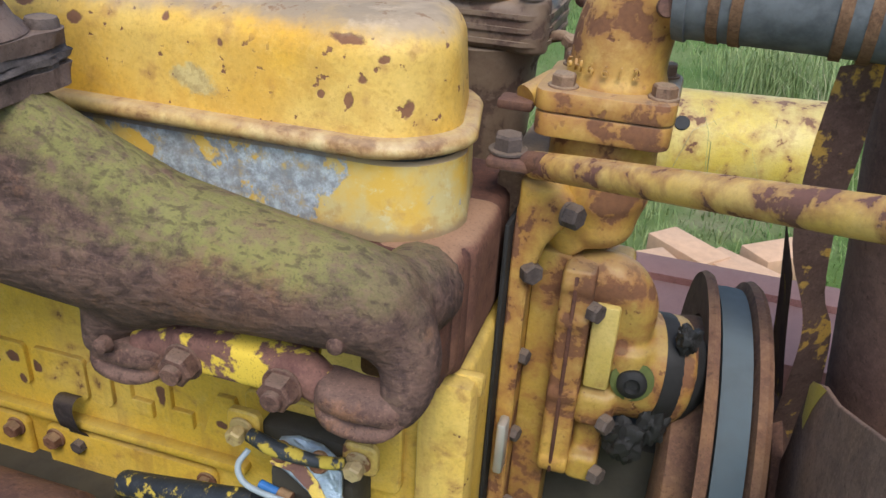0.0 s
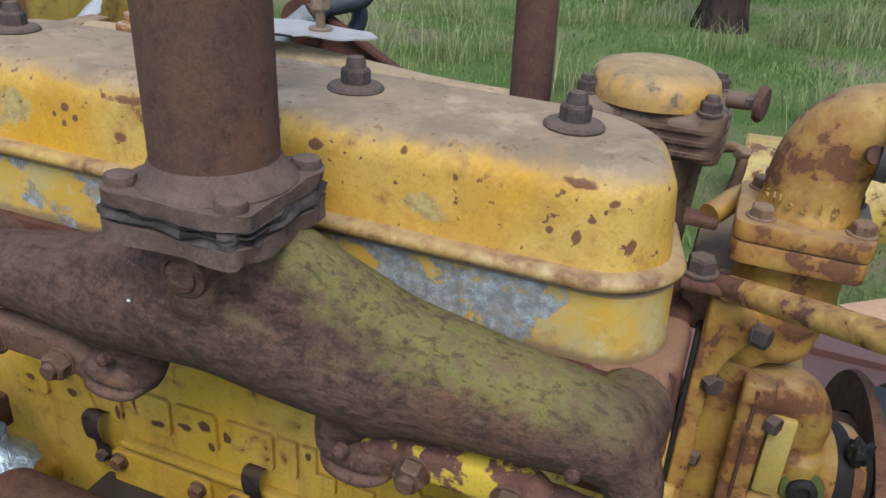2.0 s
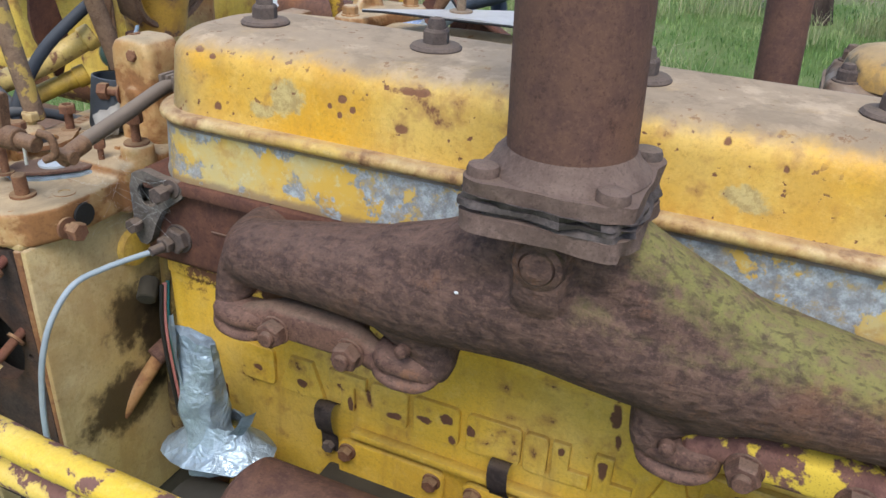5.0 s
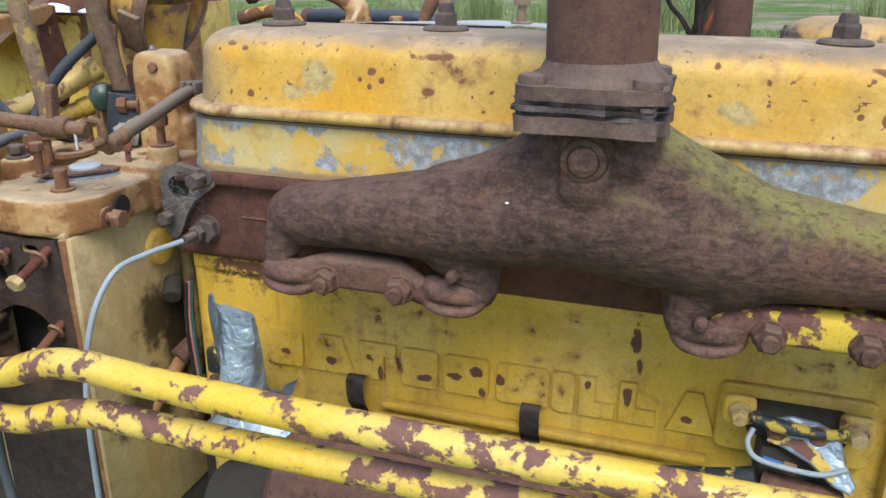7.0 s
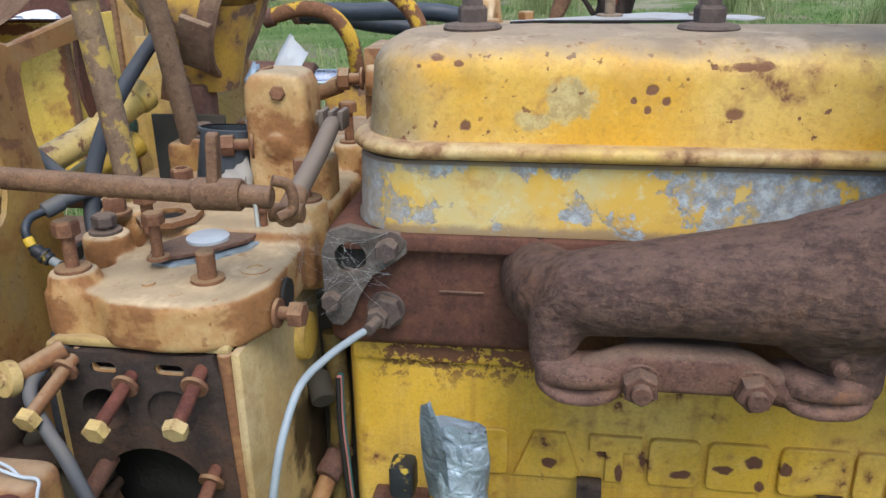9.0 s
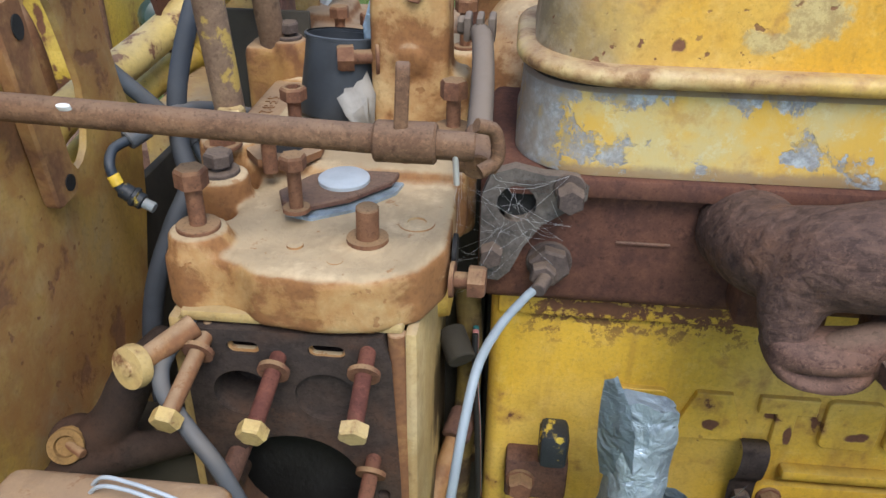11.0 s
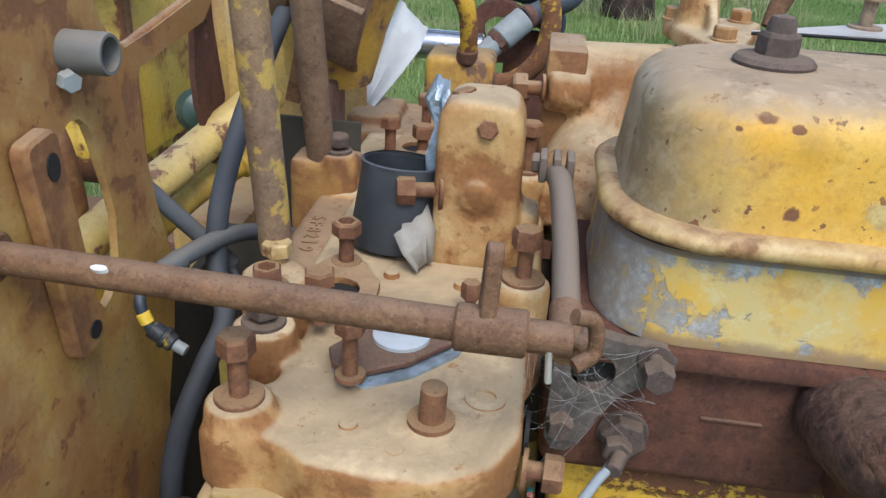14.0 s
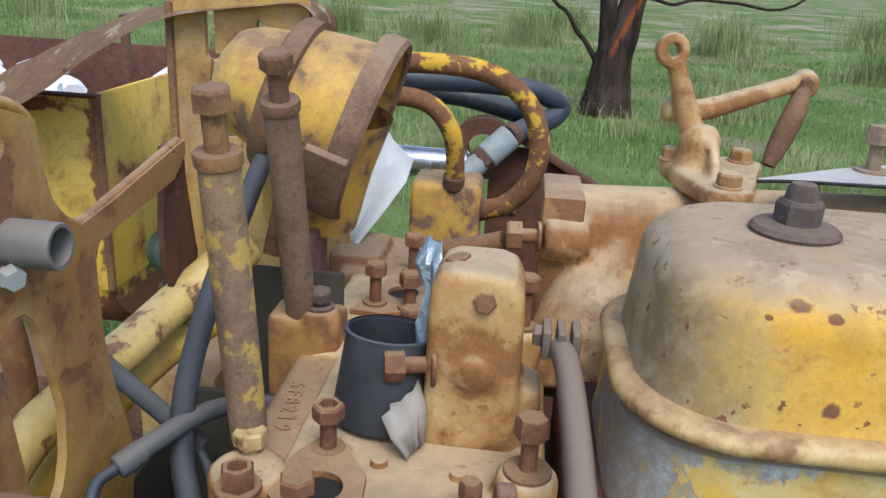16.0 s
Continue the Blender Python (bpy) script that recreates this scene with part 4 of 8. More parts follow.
def exhaust_pipe():
    t = thing("exhaust_pipe", "tall brown rusty steel exhaust pipe on a bolted flange", "exhaust pipe", (-0.328, 0.822, 0.90))
    for z0, z1, k, r in ((0.902, 0.9065, 0.127, 0.009), (0.9065, 0.911, 0.133, 0.008), (0.911, 0.916, 0.129, 0.009)):
        part("gasket", flange_plate(k, z0, z1, r), m_gasket, t, "layered charred gasket")
    part("flange", flange_plate(0.130, 0.916, 0.928, 0.004), m_flangebrown, t, "square flange, caked with brown dust")
    part("weld", lathe([(0, 0), (0.0625, 0.0), (0.060, 0.004), (0.0545, 0.009), (0.0505, 0.017), (0.0480, 0.020)], (-0.3265, 0.8205, 0.9275), (-0.0242, 0.0013, 1), 40), m_flangebrown, t, "dusty weld fillet")
    part("pipe", lathe([(0, 0.0), (0.0492, 0.001), (0.0490, 0.04), (0.0488, 0.85), (0.0455, 0.85), (0.0455, 0.1), (0, 0.1)], (-0.3265, 0.8205, 0.928), (-0.0242, 0.0013, 1), 48), m_stack, t)
    for x, y, mm in ((-0.379, 0.774, m_flangebrown), (-0.281, 0.773, m_flangebrown), (-0.279, 0.873, m_bolt), (-0.377, 0.873, m_flangebrown)):
        part("bolt_head", lathe([(0, -0.002), (0.0125, -0.002), (0.0128, 0.005), (0.0115, 0.008), (0.006, 0.0095), (0, 0.0098)], (x, y, 0.9275), (0.02, 0, 1), 14, (1.0, 0.92)), mm, t, "worn round bolt head")


def clamp(x0, x1, bolts, mat, label, dy=0.0):
    t = thing("manifold_clamp", label, "clamp", ((x0 + x1) / 2, 0.83, 0.68), group="manifold clamps")
    xm = (x0 + x1) / 2
    y = 0.832 + dy
    casting("bar", [sweep([(x0 - 0.012, y - 0.006, 0.698, 0.0135), (x0 + 0.014, y - 0.002, 0.704, 0.016), (x0 + 0.036, y, 0.706, 0.018), (xm, y, 0.706, 0.0185), (x1 - 0.040, y, 0.705, 0.018), (x1 - 0.018, y - 0.002, 0.696, 0.016), (x1 + 0.012, y - 0.006, 0.688, 0.0135)], 16, 6, cap=0.5),
                    box(x0 + 0.020, x1 - 0.036, y - 0.018, y + 0.04, 0.687, 0.722, 0.007, 3)], mat, t, voxel=0.003, smooth=3)
    for x in bolts:
        bolt(t, (x, y - 0.016, 0.698), (0, -1, -0.05), 0.0255, 0.013, m_clamp, washer=0.0165, name="nut")
        part("stud", rod((x, y - 0.030, 0.697), (x, y - 0.038, 0.6965), 0.0082), m_clamp, t)


valve_cover()
rocker_base()
cylinder_head()
engine_block()
exhaust_manifold()
exhaust_pipe()
clamp(-0.636, -0.490, (-0.606, -0.520), m_clamp, "rusty iron clamp bar bolted across manifold feet")
clamp(-0.186, -0.024, (-0.152, -0.068), m_clampy, "rusty clamp bar with flakes of yellow paint", 0.008)


def hydraulic_pipe(points, r, label):
    t = solo("hydraulic_pipe", sweep(points, 20, 10, r), m_pipe, label, "pipe", group="hydraulic pipes")
    return t


hydraulic_pipe([(-1.10, 0.61, 0.640), (-1.0, 0.605, 0.642), (-0.90, 0.600, 0.646), (-0.84, 0.598, 0.655), (-0.79, 0.595, 0.674), (-0.74, 0.592, 0.682), (-0.66, 0.591, 0.678), (-0.45, 0.592, 0.672), (-0.2, 0.592, 0.672), (0.1, 0.594, 0.672), (0.5, 0.596, 0.672), (0.62, 0.598, 0.66), (0.66, 0.60, 0.60), (0.665, 0.60, 0.3), (0.665, 0.60, 0.0)], 0.0145, "yellow painted steel pipe with chipped rusty patches")
hydraulic_pipe([(-1.10, 0.62, 0.585), (-1.0, 0.615, 0.588), (-0.90, 0.612, 0.592), (-0.84, 0.606, 0.598), (-0.79, 0.604, 0.615), (-0.74, 0.602, 0.626), (-0.66, 0.602, 0.625), (-0.45, 0.604, 0.622), (-0.2, 0.604, 0.622), (0.1, 0.606, 0.622), (0.46, 0.608, 0.622), (0.56, 0.61, 0.61), (0.60, 0.612, 0.55), (0.605, 0.612, 0.3), (0.605, 0.612, 0.0)], 0.0140, "yellow painted steel pipe with chipped rusty patches")


# ---- starting engine and what stands on it ----
def starting_engine_block():
    t = thing("starting_engine_block", "pale yellow cast iron starting engine block, front cover removed", "engine block", (-1.01, 0.95, 0.0))
    m = basis((0, 0.812, 0), (1, 0, 0), (0, 0, 1))
    face = [(-1.090, 0.30), (-0.936, 0.30), (-0.939, 0.58), (-0.944, 0.69), (-0.950, 0.711), (-1.084, 0.709), (-1.090, 0.68)]
    holes = [rounded(0.023, 0.011, 0.0053, 4, -1.047, 0.695), rounded(0.026, 0.011, 0.0053, 4, -0.9885, 0.696), circle(-1.051, 0.655, 0.0215, 24, 0.020), circle(-0.991, 0.656, 0.0225, 24, 0.021), circle(-1.017, 0.566, 0.052, 36), circle(-1.068, 0.563, 0.0065, 14), circle(-0.952, 0.566, 0.005, 12)]
    part("front_face", holed(face, holes, 0.022, m), m_rustred2, t, "rusty open gasket face with slots and bores")
    part("body", box(-1.096, -0.936, 0.880, 1.17, 0.25, 0.7135, 0.008), m_tan, t)
    part("side_wall", box(-0.9355, -0.926, 0.792, 1.17, 0.25, 0.7145, 0.004), m_tanblock, t, "pale yellow side with an oil stain")
    part("side_wall", box(-1.100, -1.0905, 0.794, 1.17, 0.25, 0.7145, 0.004), m_tanblock, t)
    part("top_edge", box(-1.090, -0.936, 0.794, 0.88, 0.7115, 0.7205, 0.003), m_tanblock, t)
    part("corner", rod((-0.933, 0.797, 0.30), (-0.941, 0.797, 0.712), 0.0065, 12), m_tanrust, t)
    # added black sheet stands for the shade behind the bores
    part("bore_dark_back", box(-1.088, -0.940, 0.840, 0.850, 0.26, 0.708, 0.001), m_dark, t)
    part("bore", lathe([(0.0215, 0), (0.0205, 0.014), (0.012, 0.018), (0, 0.019)], (-1.051, 0.812, 0.655), (0, 1, 0), 24, (1, 0.93)), m_rustred2, t)
    part("bore", lathe([(0.0225, 0), (0.0225, 0.001), (0, 0.002)], (-0.991, 0.794, 0.656), (0, 1, 0), 24, (1, 0.93)), m_rustred2, t)
    for p, q in (((-1.072, 0.800, 0.705), (-1.079, 0.735, 0.681)), ((-1.022, 0.800, 0.692), (-1.025, 0.738, 0.673)), ((-0.960, 0.795, 0.700), (-0.960, 0.740, 0.678)), ((-0.958, 0.80, 0.606), (-0.962, 0.752, 0.580))):
        p, q = V(p), V(q)
        d = (q - p).normalized()
        part("long_bolt", rod(p, q, 0.0058, 16), m_tanrust if p.x < -1.05 else m_boltred, t)
        bolt(t, q, d, 0.0180, 0.009, m_boltyellow, name="bolt_head", label="hexagon head with pale paint")
        part("washer", lathe([(0.006, 0), (0.0112, 0), (0.0112, 0.0035), (0.006, 0.0035)], p + d * 0.020, d, 20), m_boltrust, t)
    for x, w in ((-1.047, 0.023), (-0.9885, 0.026)):
        part("slot_rim", holed(rounded(w + 0.001, 0.0118, 0.0056, 5, x, 0.6955), [rounded(w - 0.0035, 0.0078, 0.0037, 5, x, 0.6962)], 0.004, basis((0, 0.797, 0), (1, 0, 0), (0, 0, 1))), m_tan, t, "bare pale rim of a slot")
    part("stud", rod((-1.060, 0.800, 0.600), (-1.072, 0.735, 0.565), 0.008), m_rust, t)
    part("big_bolt", rod((-1.078, 0.790, 0.712), (-1.110, 0.757, 0.698), 0.0085, 16, 0.0075), m_tanrust, t)
    part("bolt_head", lathe([(0, 0), (0.0145, 0), (0.0152, 0.003), (0.0145, 0.009), (0.0055, 0.0095), (0.005, 0.0115), (0, 0.012)], (-1.107, 0.760, 0.699), (-0.45, -1, 0.25), 24), m_boltyellow, t, "round pale yellow head")
    part("foot", box(-1.10, -0.93, 0.88, 1.2, 0.02, 0.25, 0.01), m_grimegap, t)


def starting_engine_head():
    t = thing("tan_cylinder_head", "dusty tan cast iron cylinder head with open studs", "cylinder head", (-1.0, 1.0, 0.715))
    b = [prism([(-1.098, 0.840), (-1.100, 0.806), (-1.086, 0.797), (-1.062, 0.803), (-1.046, 0.798), (-1.032, 0.787), (-0.99, 0.782), (-0.955, 0.786), (-0.925, 0.804), (-0.911, 0.835), (-0.911, 0.96), (-1.072, 0.96), (-1.068, 0.90), (-1.072, 0.86)], 0.044, Matrix.Translation((0, 0, 0.7145)), 0.005, 3), box(-1.088, -0.905, 0.93, 1.15, 0.708, 0.771, 0.008, 2), box(-1.115, -0.93, 1.14, 1.34, 0.708, 0.772, 0.008, 2),
         rod((-1.079, 0.822, 0.70), (-1.079, 0.822, 0.770), 0.0215), rod((-1.088, 0.893, 0.70), (-1.088, 0.893, 0.778), 0.022),
         rod((-0.966, 0.835, 0.74), (-0.966, 0.835, 0.761), 0.015), rod((-0.920, 0.972, 0.70), (-0.920, 0.972, 0.790), 0.021), rod((-0.926, 1.172, 0.70), (-0.926, 1.172, 0.800), 0.020), rod((-1.100, 0.955, 0.70), (-1.100, 0.955, 0.783), 0.026),
         rod((-1.056, 0.992, 0.765), (-1.056, 0.992, 0.777), 0.015)]
    casting("head_casting", b, m_tan, t, voxel=0.0034, smooth=4)
    part("ledge", box(-1.123, -1.078, 0.990, 1.16, 0.690, 0.7665, 0.010, 4), m_tanrust, t, "brown stained ledge with a cast number")
    # mounting lug behind
    casting("lug", [box(-1.150, -1.085, 1.145, 1.19, 0.715, 0.800, 0.006), rod((-1.105, 1.160, 0.74), (-1.105, 1.160, 0.806), 0.018)], m_tanrust, t, voxel=0.0032, smooth=3)
    # tall outlet casting
    arch = [(-0.996 + (x + 0.990) * 0.83, z) for x, z in ((-0.990, 0.765), (-0.990, 0.876), (-0.988, 0.892), (-0.981, 0.901), (-0.970, 0.905), (-0.932, 0.905), (-0.919, 0.901), (-0.912, 0.890), (-0.910, 0.872), (-0.908, 0.765))]
    casting("outlet", [prism(arch, 0.062, basis((0, 1.082, 0), (1, 0, 0), (0, 0, 1)), 0.008, 3), rod((-0.962, 1.026, 0.832), (-0.962, 1.015, 0.830), 0.013), box(-0.935, -0.912, 1.03, 1.075, 0.765, 0.815, 0.006)], m_tan, t, "tall arched outlet casting", voxel=0.0032, smooth=3)
    bolt(t, (-0.957, 1.021, 0.885), (0, -1, 0.2), 0.014, 0.005, m_boltrust, name="plug")
    bolt(t, (-0.978, 1.05, 0.900), (-0.3, 0, 1), 0.016, 0.006, m_boltrust, name="plug")
    # sealing plate with a bright disc over a port
    tri = [(-1.043, 0.890), (-1.036, 0.872), (-1.016, 0.866), (-0.988, 0.884), (-0.962, 0.915), (-0.958, 0.932), (-0.968, 0.946), (-0.996, 0.944), (-1.026, 0.920)]
    part("port_plate", prism(tri, 0.005, basis((0, 0, 0.7625), (1, 0, 0), (0, 1, 0)), 0.001, 1), m_clamp, t, "rusty two-bolt port plate")
    tri2 = [(x * 1.0 + 0.004, y - 0.006) for x, y in tri]
    part("paper_gasket", prism(tri2, 0.003, basis((0, 0, 0.758), (1, 0, 0), (0, 1, 0))), m_tape, t)
    part("rear_flange", holed([(-1.092, 1.225), (-1.060, 1.222), (-1.030, 1.235), (-1.018, 1.27), (-1.030, 1.345), (-1.050, 1.362), (-1.066, 1.345), (-1.075, 1.28)], [circle(-1.048, 1.278, 0.016, 20)], 0.005, basis((0, 0, 0.7725), (1, 0, 0), (0, 1, 0))), m_tanrust, t, "rusty rear flange round a port")
    # flat black disc, the port's inner shade given as colour
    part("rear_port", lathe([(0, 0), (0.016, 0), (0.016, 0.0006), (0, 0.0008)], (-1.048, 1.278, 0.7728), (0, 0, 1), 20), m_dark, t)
    casting("rear_block", [box(-1.145, -1.085, 1.35, 1.44, 0.71, 0.786, 0.006), box(-1.13, -0.95, 1.33, 1.47, 0.71, 0.772, 0.006)], m_tanrust, t, voxel=0.004, smooth=3)
    part("disc", lathe([(0, 0), (0.022, 0), (0.022, 0.003), (0.0205, 0.004), (0, 0.004)], (-0.998, 0.912, 0.7672), (0, 0, 1), 28, (0.9, 0.92)), m_wire, t, "pale blue-grey sealing disc")
    bolt(t, (-1.0215, 0.860, 0.767), (0, 0, 1), 0.017, 0.010, m_boltrust, shank=0.030, washer=0.010)
    bolt(t, (-0.955, 0.945, 0.764), (0, 0, 1), 0.013, 0.012, m_boltrust, shank=0.022)
    # ring flange with an open hole
    ring = holed([(-1.083, 0.958), (-1.074, 0.985), (-1.064, 1.003), (-1.050, 1.004), (-1.038, 0.985), (-1.024, 0.965), (-1.022, 0.940), (-1.036, 0.918), (-1.066, 0.916), (-1.081, 0.935)], [circle(-1.052, 0.947, 0.0165, 24)], 0.006, basis((0, 0, 0.7735), (1, 0, 0), (0, 1, 0)))
    part("ring_flange", ring, m_tanrust, t, "rusty flange round an open port")
    # shallow black dish, coloured as the shade down the port
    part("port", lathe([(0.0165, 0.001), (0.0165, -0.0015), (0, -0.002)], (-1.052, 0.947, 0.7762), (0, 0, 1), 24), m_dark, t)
    # bolts standing proud of the deck
    for at, h, sh, w, hol, mm in (((-1.079, 0.822, 0.770), 0.013, 0.028, 0.015, False, m_boltrust), ((-1.088, 0.893, 0.778), 0.010, 0.004, 0.015, False, m_bolt), ((-0.920, 0.972, 0.790), 0.014, 0.024, 0.016, False, m_boltrust), ((-0.926, 1.172, 0.800), 0.012, 0.034, 0.012, False, m_boltrust),
                              ((-1.104, 0.972, 0.783), 0.011, 0.006, 0.0, False, m_boltyellow), ((-1.098, 0.931, 0.783), 0.014, 0.0, 0.015, True, m_boltrust), ((-1.056, 0.992, 0.777), 0.011, 0.022, 0.012, True, m_boltrust), ((-1.055, 0.912, 0.772), 0.010, 0.030, 0.0, False, m_boltrust),
                              ((-1.071, 1.245, 0.777), 0.012, 0.028, 0.012, False, m_boltrust), ((-1.036, 1.240, 0.777), 0.013, 0.022, 0.012, False, m_boltrust), ((-1.047, 1.340, 0.777), 0.012, 0.028, 0.012, False, m_boltrust), ((-1.025, 1.176, 0.772), 0.012, 0.02, 0.012, False, m_boltrust), ((-1.105, 1.160, 0.806), 0.010, 0.004, 0.013, False, m_bolt)):
        bolt(t, at, (0, 0, 1), 0.0195, h, mm, shank=sh, washer=w, hollow=hol)
    part("stud", rod((-0.966, 0.835, 0.758), (-0.965, 0.833, 0.787), 0.008, 16), m_boltrust, t)
    part("washer", lathe([(0.008, 0), (0.0145, 0), (0.0145, 0.003), (0.008, 0.003)], (-0.966, 0.835, 0.760), (0, 0, 1), 20), m_boltrust, t)
    for x, y, z in ((-0.983, 0.808, 0.755), (-1.014, 0.824, 0.756), (-1.02, 0.99, 0.771), (-0.965, 0.985, 0.771), (-1.05, 1.13, 0.771)):
        part("core_plug", lathe([(0, 0), (0.0065, 0), (0.0055, 0.004), (0, 0.0045)], (x, y, z), (0, 0, 1), 12), m_tan, t)
    part("hole_boss", lathe([(0, 0), (0.014, 0), (0.013, 0.0035), (0.007, 0.004), (0.0065, 0.001), (0, 0.001)], (-0.936, 0.866, 0.756), (0, 0, 1), 24), m_tan, t)
    # bolt in the right flank, with its washer
    bolt(t, (-0.909, 0.838, 0.731), (1, -0.05, 0), 0.0205, 0.012, m_boltrust, shank=0.010, washer=0.013)
    # opening's shade put in as a black dish
    part("side_port", lathe([(0, 0), (0.014, 0), (0.0145, 0.003)], (-0.9065, 0.865, 0.737), (-1, 0, 0), 20), m_dark, t)
    # side bolt of the outlet
    bolt(t, (-0.990, 1.030, 0.830), (-1, -0.25, 0), 0.0205, 0.014, m_boltrust, shank=0.018, washer=0.016)
    # worn cast number along the ledge
    for k, ch in enumerate("5F8219"):
        raised_letter(ch, basis((-1.111 + k * 0.0012, 1.090 - k * 0.0125, 0.7662), (0.08, -1, 0), (1, 0.08, 0)), 0.0175, m_tanrust, t)



def plastic_cup():
    t = thing("plastic_cup", "black plastic cup standing on the engine head", "cup", (-1.034, 1.052, 0.772))
    at, ax = (-1.029, 1.050, 0.772), (0.05, 0.12, 1)
    bm = lathe([(0, 0.001), (0.0372, 0.0), (0.0378, 0.003), (0.0366, 0.018), (0.0350, 0.042), (0.0335, 0.068), (0.0322, 0.068), (0.0337, 0.042), (0.0355, 0.006), (0, 0.005)], at, ax, 48)
    for v in bm.verts:
        h = max(0.0, (v.co.z - 0.80) / 0.05)
        v.co.x += 0.004 * h * noise.noise(V((v.co.x * 45, v.co.y * 45, v.co.z * 9)))
        v.co.y += 0.004 * h * noise.noise(V((v.co.x * 45, v.co.y * 45, 7)))
    part("wall", bm, m_cupblack, t)
    part("rim", lathe([(0.0322, 0.066), (0.0342, 0.0665), (0.0344, 0.0690), (0.0322, 0.0698)], at, ax, 40), m_cupblack, t)


def foil(name, pts, mat, label):
    """A crumpled sheet over a 2-column ladder of points."""
    bm = bmesh.new()
    rows = []
    rng = random.Random(5)
    for a, b in pts:
        a, b = V(a), V(b)
        rows.append([bm.verts.new(a.lerp(b, k / 6) + V((rng.uniform(-1, 1), rng.uniform(-1, 1), rng.uniform(-1, 1))) * 0.0022) for k in range(7)])
    for r, s in zip(rows, rows[1:]):
        for i in range(6):
            bm.faces.new((r[i], r[i + 1], s[i + 1], s[i]))
    ob = solo(name, bm, mat, label, "scrap", angle=20)
    so = ob.modifiers.new("thickness", "SOLIDIFY")
    so.thickness = 0.0008
    return ob


def gear_shaft():
    t = thing("control_shaft", "rusty round control shaft with a lever and pin", "shaft", (-1.1, 0.80, 0.84))
    part("shaft", rod((-1.42, 0.792, 0.871), (-0.893, 0.809, 0.843), 0.0090, 20), m_shaft, t)
    part("collar", moved(rod((-0.022, 0, 0), (0.016, 0, 0), 0.0128, 20), Matrix.Translation((-0.932, 0.8075, 0.845))), m_shaft, t)
    lever = rounded(0.0145, 0.052, 0.007, 5, 0, 0.022)
    part("lever", prism(lever, 0.0085, basis((-0.934, 0.8075, 0.845), (0.15, -1, 0.1), (0.05, 0, 1)), 0.001, 1), m_shaft, t, "upright drilled lever")
    part("knuckle", rod((-1.225, 0.798, 0.860), (-1.196, 0.799, 0.859), 0.0140, 20), m_shaft, t, "rusty bearing collar at the panel")
    part("lime_speck", lathe([(0, 0.0006), (0.002, 0.0005), (0.0028, 0), (0.0028, -0.003), (0, -0.003)], (-1.138, 0.793, 0.8635), (0, -0.5, 1), 9, (1.7, 0.7)), m_speck, t, "white dropping")
    part("pin", rod((-0.905, 0.803, 0.848), (-0.903, 0.800, 0.822), 0.0019, 10), m_tin, t, "bright split pin")
    part("end_ring", sweep([(-0.893, 0.812, 0.856), (-0.882, 0.818, 0.850), (-0.880, 0.818, 0.832), (-0.890, 0.812, 0.826)], 10, 5, 0.0045), m_shaft, t)


def link_rod():
    t = thing("link_rod", "dusty grey link rod with a fork end", "link rod", (-0.90, 0.92, 0.84))
    part("rod", sweep([(-0.904, 1.026, 0.854), (-0.900, 1.000, 0.854), (-0.896, 0.94, 0.842), (-0.894, 0.87, 0.828)], 14, 6, 0.0088), m_link, t)
    part("fork", casting_bm([rod((-0.894, 0.872, 0.827), (-0.893, 0.835, 0.818), 0.010), rod((-0.908, 0.842, 0.820), (-0.880, 0.842, 0.820), 0.008)]), m_shaft, t)
    for dx in (-0.010, 0.0, 0.010):
        part("tine", box(-0.904 + dx - 0.003, -0.904 + dx + 0.003, 1.018, 1.045, 0.848, 0.868, 0.002), m_link, t)
    bolt(t, (-0.915, 1.035, 0.858), (-1, 0, 0), 0.014, 0.008, m_link)


def casting_bm(bms):
    return join(*bms)


def tall_stud(name, p, q, r, mat, head_m, label):
    t = thing(name, label, "stud", p, group="tall studs")
    p, q = V(p), V(q)
    d = (q - p).normalized()
    part("sleeve", rod(p, q, r, 20), mat, t)
    part("split_washer", lathe([(0, 0), (r * 1.12, 0), (r * 1.15, 0.005), (r * 1.1, 0.008), (0, 0.008)], q, d, 20), head_m, t)
    part("shank", rod(q + d * 0.006, q + d * 0.034, r * 0.56, 14), head_m, t)
    bolt(t, q + d * 0.032, d, r * 1.62, 0.013, head_m, name="bolt_head")


m_rustred2 = rusty("iron_gasket_face", (0.032, 0.025, 0.021), (0.058, 0.042, 0.033), (0.15, 0.070, 0.034), relief=0.4, pitted=0.3)
m_tanblock = painted("enamel_starting_engine", (0.45, 0.32, 0.12), (0.49, 0.38, 0.20), rust=(0.12, 0.075, 0.035), rust2=(0.26, 0.14, 0.05), amount=0.36, chips=16, grime=0.5, dust=0.4, edge=0.05, streak=0.3, contrast=0.4, oil=[(0.93, 0.56, 0.05, 0.05), (0.975, 0.52, 0.05, 0.09), (0.90, 0.44, 0.09, 0.05)])
m_oily = painted("oily_enamel", (0.20, 0.14, 0.035), (0.24, 0.17, 0.06), rust=(0.035, 0.024, 0.014), rust2=(0.08, 0.045, 0.02), amount=0.5, chips=24, grime=0.6, edge=0.06, contrast=0.5)
m_boltyellow = painted("bolt_paint", (0.50, 0.36, 0.13), (0.48, 0.36, 0.18), rust=(0.25, 0.12, 0.05), amount=0.42, chips=60)
m_cupblack = plain("black_plastic", (0.034, 0.040, 0.046), 0.6, vary=0.6, scale=45, dust=0.35, dust_col=(0.14, 0.15, 0.155), spec=0.5)
